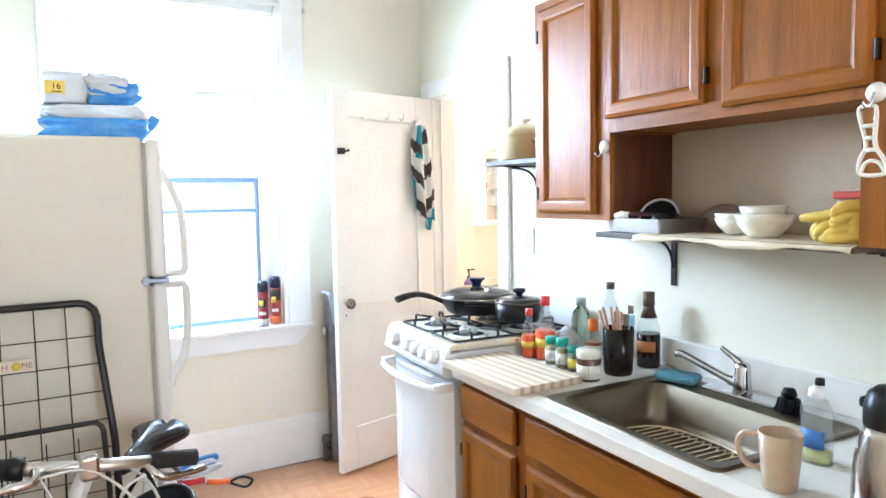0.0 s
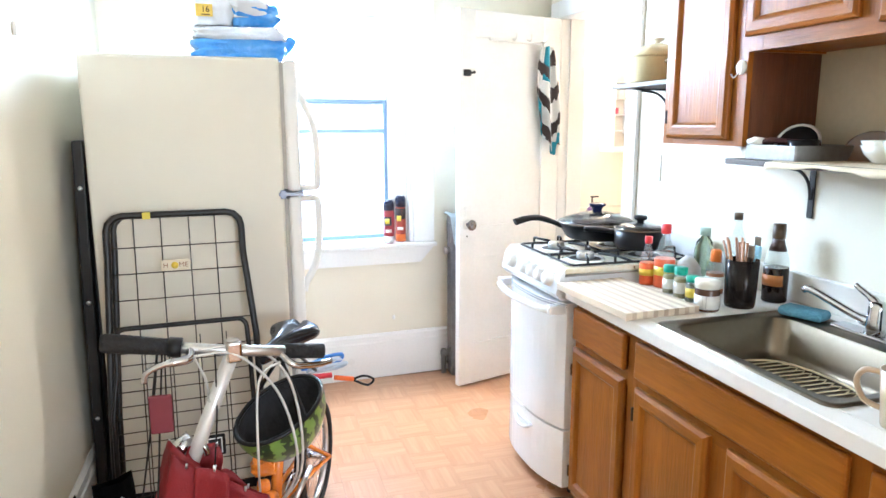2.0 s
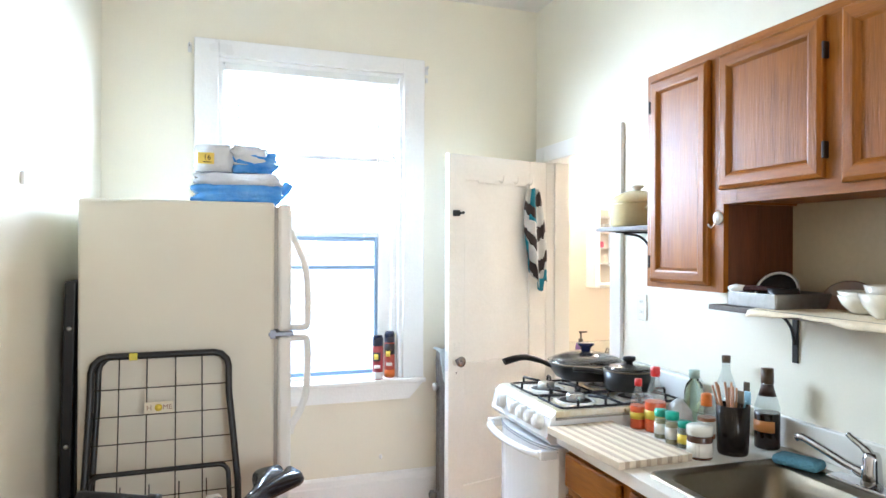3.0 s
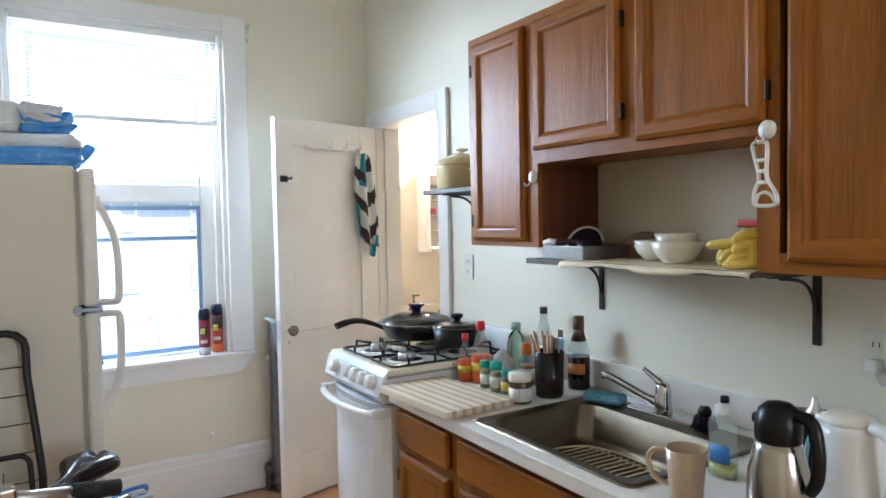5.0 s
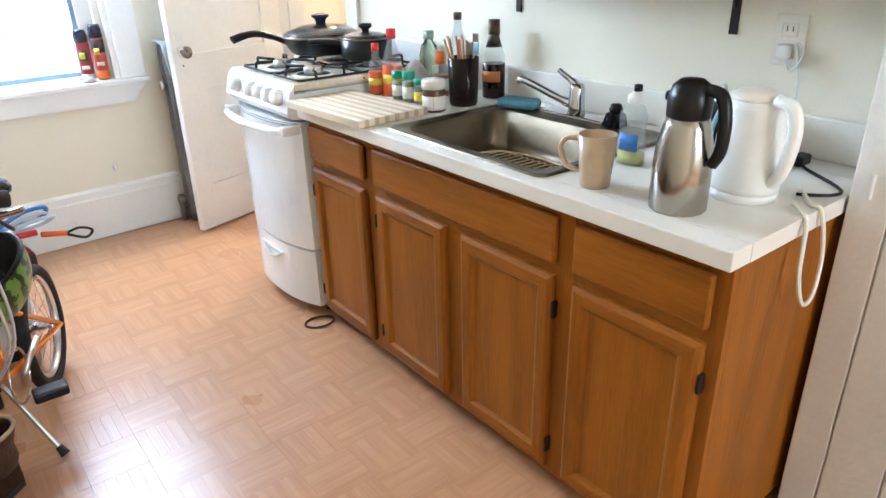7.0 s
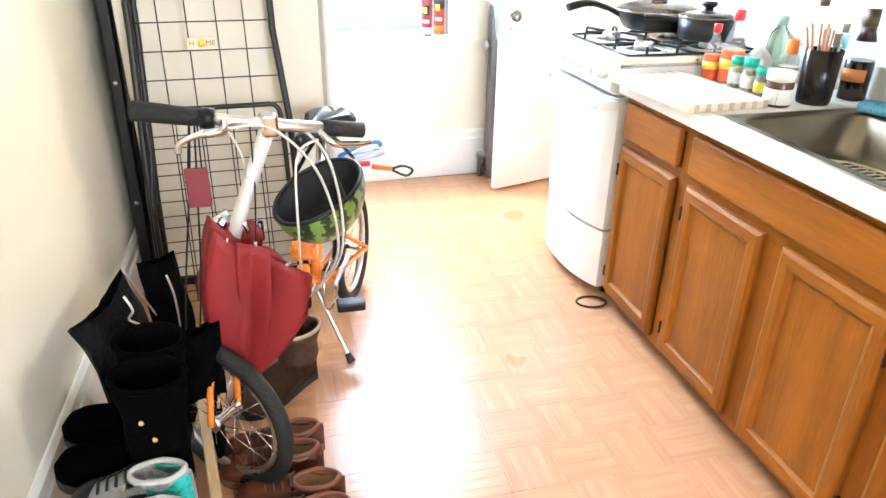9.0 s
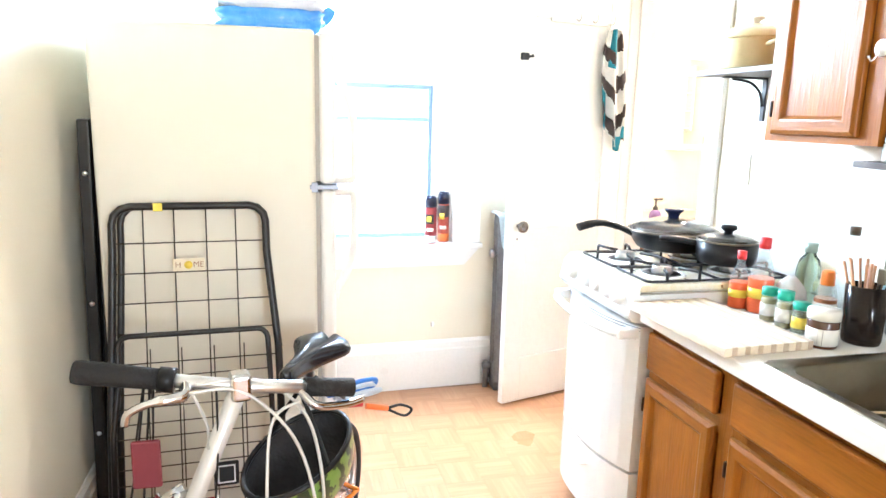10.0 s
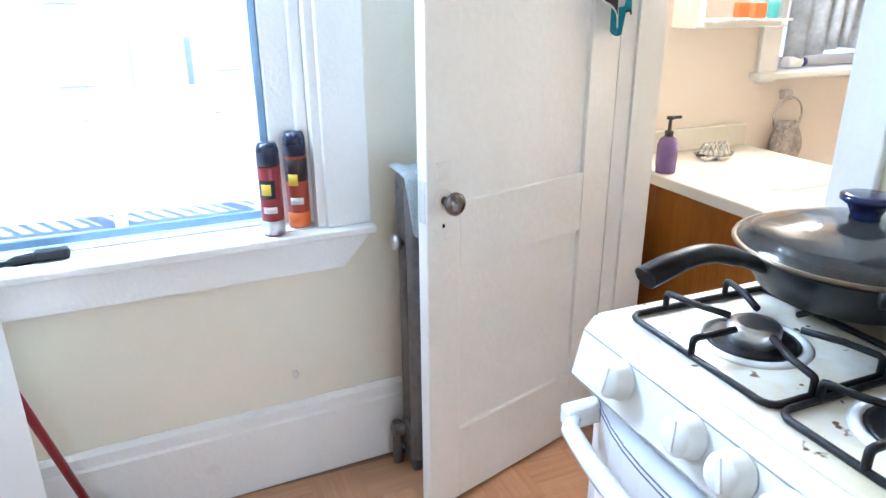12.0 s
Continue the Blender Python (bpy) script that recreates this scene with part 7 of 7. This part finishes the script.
# broom by the fridge front, and the strap on the floor by the stove
BRM = thing("broom", "dark red handled hand broom leaning by the fridge", "broom")
part("handle", made(tube, [(0.768, 3.648, 0.767), (0.865, 3.83, 0.14)], 0.010, 10), BROOMR, BRM)
bm = B()
prism(bm, [(0.86, 0.145), (0.885, 0.145), (0.94, 0.055), (0.815, 0.055)], 1, 3.82, 3.855)
part("head", bm, BROOMR, BRM)
part("bristles", made(box, 0.817, 0.940, 3.822, 3.853, 0.0, 0.056, 0.004), BRISTLE, BRM)
LP = thing("floor_strap", "thin black rubber loop lying on the floor by the stove", "strap")
part("loop", made(tube, [(1.675 + 0.052 * math.cos(a) , 2.500 + 0.040 * math.sin(a) - 0.01 * math.cos(a), 0.006 + 0.004 * math.cos(a)) for a in [2 * math.pi * k / 28 for k in range(28)]], 0.0042, 6, True), BLACK, LP)

# ---- bathroom ----
VN = thing("bathroom_vanity", "oak bathroom vanity with cream basin top", "vanity")
VX, VY = 2.54, 3.52
part("cabinet", made(box, VX + 0.045, 3.12, VY + 0.05, BY - 0.002, 0.0, 0.68), OAK_V, VN)
part("side_panel", made(box, VX + 0.025, VX + 0.044, VY + 0.03, BY - 0.002, 0.0, 0.770), OAK_V, VN)
part("front_panel", made(box, VX + 0.045, 3.12, VY + 0.03, VY + 0.049, 0.0, 0.770), OAK_V, VN)
bm = B()
rows = []
for i in range(29):
    y = VY + (BY - 0.002 - VY) * i / 28
    row = []
    for k in range(33):
        x = VX + (3.135 - VX) * k / 32
        r = math.hypot((x - 2.87) / 0.20, (y - 3.84) / 0.17)
        row.append((x, y, 0.80 - 0.085 * (max(0.0, 1 - r * r) ** 0.6 if r < 1 else 0.0)))
    rows.append(row)
sheet(bm, rows)
part("basin_top", bm, CERAM, VN)
for x0, x1, y0, y1 in ((VX, 3.135, VY - 0.002, VY + 0.022), (VX - 0.002, VX + 0.022, VY + 0.022, BY - 0.003)):
    part("basin_edge", made(box, x0, x1, y0, y1, 0.764, 0.8005, 0.005, 3), CERAM, VN)
part("backsplash", made(box, VX, 3.135, BY - 0.024, BY - 0.002, 0.80, 0.88, 0.006, 3), CERAM, VN)
SB = turned("soap_dispenser", "purple hand soap bottle with dark pump", "soap bottle", 2.585, 3.975, 0.80, [
    ("bottle", [(0, 0), (0.030, 0), (0.032, 0.004), (0.032, 0.085), (0.026, 0.105), (0.012, 0.115), (0, 0.115)], mat("purple_soap", (0.28, 0.16, 0.42), 0.2, var=0.1, bump=0.0, trans=0.3), ""),
    ("pump", [(0.013, 0.113), (0.014, 0.13), (0.006, 0.132), (0.005, 0.165), (0.012, 0.166), (0.012, 0.175), (0, 0.176)], plain("dark_brown_pump", (0.04, 0.025, 0.02)), "dark brown pump")])
part("nozzle", made(box, -0.005, 0.04, -0.005, 0.005, 0.166, 0.175, 0.002), plain("pump_nozzle_brown", (0.04, 0.025, 0.02)), SB)
SD = thing("soap_dish", "small chrome wire soap dish with soap on the vanity", "soap dish", pose(2.86, 4.06, 0.801))
part("dish", made(lathe, [(0, 0), (0.05, 0), (0.062, 0.02), (0.058, 0.021), (0, 0.006)], 24, None, 1.2, 0.8), GLASS, SD)
for k in range(5):
    part("ridge", made(tube, spline([(-0.045 + 0.022 * k, -0.03, 0.012), (-0.045 + 0.022 * k, 0.0, 0.055), (-0.045 + 0.022 * k, 0.03, 0.012)], 4), 0.004, 6), CHROME, SD)
MIRROR = mat("mirror_silver", (0.90, 0.91, 0.91), 0.02, 1.0, var=0.0, bump=0.0, rvar=0.0)
MC = thing("medicine_cabinet", "white framed mirrored medicine cabinet over the vanity", "medicine cabinet")
MX0, MX1, MZ0, MZ1 = 2.755, 3.150, 1.222, 1.735
part("carcass", made(box, MX0, MX1, 4.125, BY - 0.001, MZ0, MZ1), TRIM, MC)
for a in ((MX0, MX0 + 0.035, MZ0, MZ1), (MX1 - 0.035, MX1, MZ0, MZ1), (MX0 + 0.035, MX1 - 0.035, MZ0, MZ0 + 0.03), (MX0 + 0.035, MX1 - 0.035, MZ1 - 0.03, MZ1)):
    part("frame", made(box, a[0], a[1], 4.105, 4.125, a[2], a[3], 0.004), TRIM, MC)
part("mirror", made(box, MX0 + 0.034, MX1 - 0.034, 4.118, 4.1245, MZ0 + 0.029, MZ1 - 0.029), MIRROR, MC)
part("ledge", made(box, MX0 + 0.03, MX1 - 0.03, 4.060, 4.105, MZ0 + 0.02, MZ0 + 0.028), TRIM, MC)
for x, h, w, c, nm in ((2.985, 0.05, 0.025, (0.80, 0.20, 0.05), "orange plastic box on the mirror ledge"), (3.05, 0.055, 0.014, (0.15, 0.60, 0.62), "teal bottle on the mirror ledge"), (3.09, 0.065, 0.012, (0.45, 0.45, 0.45), "grey bottle on the mirror ledge")):
    t = thing("toiletry", nm, "toiletry")
    part("container", made(box, x - w, x + w, 4.068, 4.098, MZ0 + 0.0285, MZ0 + 0.0285 + h, 0.005), plain(nm.split()[0] + "_toiletry_plastic", c), t)
BSH = thing("bathroom_shelf", "white wall shelves with toiletries on the bathroom wall", "shelf")
for x in (3.72, 4.17):
    part("upright", made(box, x - 0.01, x + 0.01, 1.952, 2.09, 1.30, 1.86, 0.003), TRIM, BSH)
for z in (1.32, 1.47, 1.62, 1.77):
    part("shelf", made(box, 3.73, 4.16, 1.952, 2.09, z, z + 0.012, 0.002), TRIM, BSH)
for x, z, w, h, c, nm in ((3.82, 1.482, 0.04, 0.07, (0.55, 0.06, 0.10), "red toiletry box on the bathroom shelf"), (4.00, 1.482, 0.05, 0.06, (0.60, 0.10, 0.16), "pink toiletry box on the bathroom shelf"), (3.92, 1.632, 0.06, 0.06, (0.75, 0.42, 0.12), "amber toiletry roll on the bathroom shelf"), (4.08, 1.632, 0.03, 0.08, (0.7, 0.7, 0.7), "white bottle on the bathroom shelf"), (3.85, 1.332, 0.03, 0.09, (0.2, 0.3, 0.5), "blue bottle on the bathroom shelf")):
    t = thing("toiletry", nm, "toiletry")
    part("container", made(box, x - w, x + w, 1.98, 2.06, z + 0.0003, z + h, 0.008, 3), plain(nm.split()[0] + "_shelf_plastic", c), t)
VL = thing("vanity_light", "lit bulb of a wall lamp above the mirror", "lamp")
part("mount", made(lathe, [(0, 0), (0.05, 0), (0.045, 0.02), (0, 0.025)], 20, Matrix.Translation((2.98, BY - 0.001, 1.93)) @ Matrix.Rotation(math.pi / 2, 4, "X")), TRIM, VL)
gb2 = part("bulb", made(lathe, [(0, 0), (0.02, 0.004), (0.045, 0.035), (0.05, 0.055), (0.04, 0.085), (0, 0.10)], 20, Matrix.Translation((2.98, BY - 0.026, 1.93)) @ Matrix.Rotation(math.pi / 2, 4, "X")), glow("lit_bulb", (1.0, 0.86, 0.62), 30.0), VL)
W2 = thing("window_2", "small white bathroom window with thin gathered curtain", "window", kind="structure")
for a in ((3.15, 3.24, 1.02, 2.08), (3.90, 3.99, 1.02, 2.08), (3.24, 3.90, 2.0, 2.08)):
    part("window_frame", made(box, a[0], a[1], BY - 0.02, BY, a[2], a[3], 0.004), TRIM, W2)
part("window_sill", made(box, 3.13, 4.0, BY - 0.05, BY + 0.14, 1.035, 1.06, 0.005), TRIM, W2)
part("sash_rail", made(box, 3.24, 3.90, BY + 0.09, BY + 0.115, 1.06, 1.10, 0.003), TRIM, W2)
part("sash_rail", made(box, 3.24, 3.90, BY + 0.09, BY + 0.115, 1.50, 1.54, 0.003), TRIM, W2)
p = part("pane", made(box, 3.24, 3.90, BY + 0.10, BY + 0.104, 1.10, 2.0), GLASS, W2)
p.visible_shadow = False
CU = thing("bathroom_curtain", "thin pale grey gathered curtain in the bathroom window", "curtain")
bm = B()
rows = []
for j in range(11):
    v = j / 10
    rows.append([(3.33 + 0.55 * u + 0.03 * v * math.sin(u * 7), BY + 0.03 + 0.018 * math.sin(u * 38 + v * 2) * (0.6 + 0.4 * v), 1.98 - (0.90 - 0.05 * math.sin(u * 3.0)) * v) for u in [k / 60 for k in range(61)]])
sheet(bm, rows, 0.001)
part("cloth", bm, mat("thin_grey_curtain", (0.55, 0.61, 0.70), 0.8, var=0.2, scale=14, bump=0.1, trans=0.05), CU)
part("rod", made(tube, [(3.22, BY + 0.03, 1.985), (3.92, BY + 0.03, 1.985)], 0.006, 8), WPLAS, CU)
sm = thing("sill_bottle", "small white and navy bottle on the bathroom sill", "bottle")
part("bottle", made(tube, [(3.33, BY + 0.03, 1.085), (3.40, BY + 0.03, 1.085)], 0.022, 12), WPLAS, sm)
part("cap", made(tube, [(3.40, BY + 0.03, 1.085), (3.425, BY + 0.03, 1.083)], 0.018, 12), plain("navy_bottle_cap", (0.02, 0.03, 0.12)), sm)
TR2 = thing("towel_ring", "chrome towel ring on the bathroom wall under the window", "towel ring")
part("mount", made(box, 3.29, 3.33, BY - 0.03, BY - 0.001, 0.955, 0.99, 0.004), CHROME, TR2)
part("ring", made(tube, [(3.32 + 0.07 * math.cos(a), BY - 0.03, 0.895 + 0.07 * math.sin(a)) for a in [2 * math.pi * k / 32 for k in range(32)]], 0.004, 6, True), CHROME, TR2)
HTW = thing("hand_towel", "small patterned cream hand towel bunched in the ring", "towel")
bm = B()
rows = []
for j in range(12):
    v = j / 11
    r = 0.035 + 0.035 * math.sin(math.pi * v)
    rows.append([(3.33 + r * math.cos(a) * (1 + 0.25 * math.sin(5 * a + 3 * v)), BY - 0.034 + 0.022 * math.sin(a) * (1 + 0.2 * math.sin(4 * a)), 0.875 - 0.20 * v) for a in [2 * math.pi * k / 24 for k in range(24)]])
sheet(bm, rows, 0.0, True)
part("cloth", bm, mat("patterned_cream_cloth", (0.66, 0.58, 0.50), 0.9, var=0.25, scale=30, bump=0.3, grain=120), HTW)

# ---- outside ----
PALEP = mat("sky_reflecting_pane", (0.58, 0.63, 0.68), 0.15, var=0.1, bump=0.0)
g = thing("ground", "pale ground outside far below the windows", "ground", kind="structure")
part("sheet", made(box, -300, 300, 6.0, 900, -4.2, -4.0), mat("outdoor_ground", (0.30, 0.30, 0.29), 0.9, var=0.15, scale=0.4, bump=0.2), g)
RF = thing("neighbouring_roof", "pale flat neighbouring roof with parapet beyond the window", "roof")
part("roof_slab", made(box, -8, 9, 7.0, 16, -0.9, -0.6), ROOFM, RF)
part("parapet", made(box, -8, 9, 15.8, 16, -0.6, -0.2), VINYL, RF)
part("wall", made(box, -8, 9, 7.2, 15.9, -4.0, -0.9), VINYL, RF)
RL = thing("deck_railing", "white wooden deck railing outside the window", "railing")
for i in range(7):
    part("post", made(box, -3.0 + 1.2 * i, -2.9 + 1.2 * i, 8.6, 8.7, -0.6, 0.45, 0.01), TRIM, RL)
for z in (-0.45, 0.38):
    part("rail", made(box, -3.0, 4.3, 8.61, 8.69, z, z + 0.08, 0.01), TRIM, RL)
for i in range(48):
    part("baluster", made(box, -2.95 + 0.15 * i, -2.91 + 0.15 * i, 8.63, 8.67, -0.37, 0.38), TRIM, RL)
for hx, hy, w, h in ((-9, 30, 9, 7.5), (2.5, 34, 10, 6.5), (15, 32, 8, 8.0)):
    H2 = thing("house", "grey-blue clapboard house beyond the roof", "house", group="neighbouring houses")
    part("wall", made(box, hx, hx + w, hy, hy + 8, -4, h - 4), VINYL, H2)
    bm = B()
    prism(bm, [(hx - 0.4, h - 4), (hx + w + 0.4, h - 4), (hx + w / 2, h - 1)], 1, hy - 0.4, hy + 8.4)
    part("roof", bm, ROOFM, H2)
    for i in range(3):
        for z in (-1.6, 1.2):
            wn = part("window", made(box, hx + 1 + i * (w - 3.2) / 2, hx + 2.1 + i * (w - 3.2) / 2, hy - 0.06, hy, z, z + 1.6), TRIM, H2)
            part("pane", made(box, hx + 1.1 + i * (w - 3.2) / 2, hx + 2.0 + i * (w - 3.2) / 2, hy - 0.075, hy - 0.055, z + 0.1, z + 1.5), PALEP, wn)

# ---- floor: parquet blocks, each of five fingers, laid in basket weave ----
def parquet_material():
    m = bpy.data.materials.new("worn_parquet")
    m.use_nodes = True
    t = m.node_tree
    b = t.nodes["Principled BSDF"]
    info, co = t.nodes.new("ShaderNodeObjectInfo"), t.nodes.new("ShaderNodeTexCoord")
    geo = t.nodes.new("ShaderNodeNewGeometry")
    mp = t.nodes.new("ShaderNodeMapping")
    mp.inputs["Scale"].default_value = (3, 45, 1)
    t.links.new(co.outputs["Object"], mp.inputs["Vector"])
    off = t.nodes.new("ShaderNodeVectorMath")
    off.operation = "SCALE"
    off.inputs[0].default_value = (17, 31, 5)
    t.links.new(info.outputs["Random"], off.inputs["Scale"])
    t.links.new(off.outputs[0], mp.inputs["Location"])
    grain = t.nodes.new("ShaderNodeTexNoise")
    grain.inputs["Scale"].default_value, grain.inputs["Detail"].default_value = 1.6, 5
    t.links.new(mp.outputs[0], grain.inputs["Vector"])
    wear = t.nodes.new("ShaderNodeTexNoise")
    wear.inputs["Scale"].default_value, wear.inputs["Detail"].default_value = 2.5, 4
    t.links.new(geo.outputs["Position"], wear.inputs["Vector"])
    tone = t.nodes.new("ShaderNodeMath")
    tone.operation = "MULTIPLY_ADD"
    tone.inputs[1].default_value = 0.21
    t.links.new(geo.outputs["Random Per Island"], tone.inputs[0])
    half = t.nodes.new("ShaderNodeMath")
    half.operation = "MULTIPLY"
    half.inputs[1].default_value = 0.7
    t.links.new(grain.outputs["Fac"], half.inputs[0])
    t.links.new(half.outputs[0], tone.inputs[2])
    ramp = t.nodes.new("ShaderNodeValToRGB")
    ramp.color_ramp.elements[0].position, ramp.color_ramp.elements[1].position = 0.2, 0.85
    ramp.color_ramp.elements[0].color, ramp.color_ramp.elements[1].color = (0.40, 0.195, 0.092, 1), (0.57, 0.325, 0.178, 1)
    t.links.new(tone.outputs[0], ramp.inputs[0])
    t.links.new(ramp.outputs[0], b.inputs["Base Color"])
    rr = t.nodes.new("ShaderNodeMapRange")
    rr.inputs["To Min"].default_value, rr.inputs["To Max"].default_value = 0.20, 0.42
    t.links.new(wear.outputs["Fac"], rr.inputs["Value"])
    t.links.new(rr.outputs[0], b.inputs["Roughness"])
    bp = t.nodes.new("ShaderNodeBump")
    bp.inputs["Distance"].default_value = 0.0006
    t.links.new(grain.outputs["Fac"], bp.inputs["Height"])
    t.links.new(bp.outputs[0], b.inputs["Normal"])
    return m


PARQ = parquet_material()
BLK = 0.152
NF = 5


def block_geometry(bm, cx=0.0, cy=0.0, turn=False, dz=0.0):
    w = BLK / NF
    for i in range(NF):
        a0, a1 = -BLK / 2 + w * i + 0.00006, -BLK / 2 + w * (i + 1) - 0.00006
        e = BLK / 2 - 0.0002
        c = 0.00015
        lo = [(-e, a0), (e, a0), (e, a1), (-e, a1)]
        hi = [(-e + c, a0 + c), (e - c, a0 + c), (e - c, a1 - c), (-e + c, a1 - c)]
        if turn:
            lo, hi = [(-y, x) for x, y in lo], [(-y, x) for x, y in hi]
        vl = [bm.verts.new((cx + x, cy + y, -0.0035)) for x, y in lo]
        vm = [bm.verts.new((cx + x, cy + y, -0.0008 + dz)) for x, y in lo]
        vh = [bm.verts.new((cx + x, cy + y, dz)) for x, y in hi]
        for q, r in ((vl, vm), (vm, vh)):
            for k in range(4):
                bm.faces.new((q[k], q[(k + 1) % 4], r[(k + 1) % 4], r[k]))
        bm.faces.new(vh)


block_me = []
for turn in (False, True):
    bm = B()
    block_geometry(bm, turn=False)
    me = bpy.data.meshes.new("parquet_block")
    bm.to_mesh(me)
    bm.free()
    me.materials.append(PARQ)
    block_me.append(me)
rest = B()
count = 0
rnd = random.Random(4)
nx, ny = int((XE - XW) / BLK) + 1, int((YN - YS) / BLK) + 1
for iy in range(ny):
    for ix in range(nx):
        cx, cy = XW + BLK * (ix + 0.5), YN - BLK * (iy + 0.5)
        turned_block = (ix + iy) % 2 == 1
        if cx > XE + BLK / 2:
            continue
        if 0.75 < cy and count < 300 and 0.30 < cx < 1.95:
            ob = new("parquet_block", block_me[0])
            ob.parent = floor
            ob.location = (cx, cy, rnd.uniform(-0.0004, 0.0))
            ob.rotation_euler = (rnd.uniform(-0.0012, 0.0012), rnd.uniform(-0.0012, 0.0012), (math.pi / 2 if turned_block else 0) + (math.pi if rnd.random() < 0.5 else 0))
            count += 1
        else:
            block_geometry(rest, cx, cy, turned_block, rnd.uniform(-0.0004, 0.0))
me = bpy.data.meshes.new("far_parquet")
rest.to_mesh(me)
rest.free()
me.materials.append(PARQ)
ob = new("far_parquet", me)
ob.parent = floor
tagged(ob, kind="stuff")
setting("floor_bathroom", made(box, XE, BX, 1.95, BY, -0.003, 0.0), mat("bathroom_floor_tile", (0.55, 0.52, 0.46), 0.4), "pale bathroom floor")
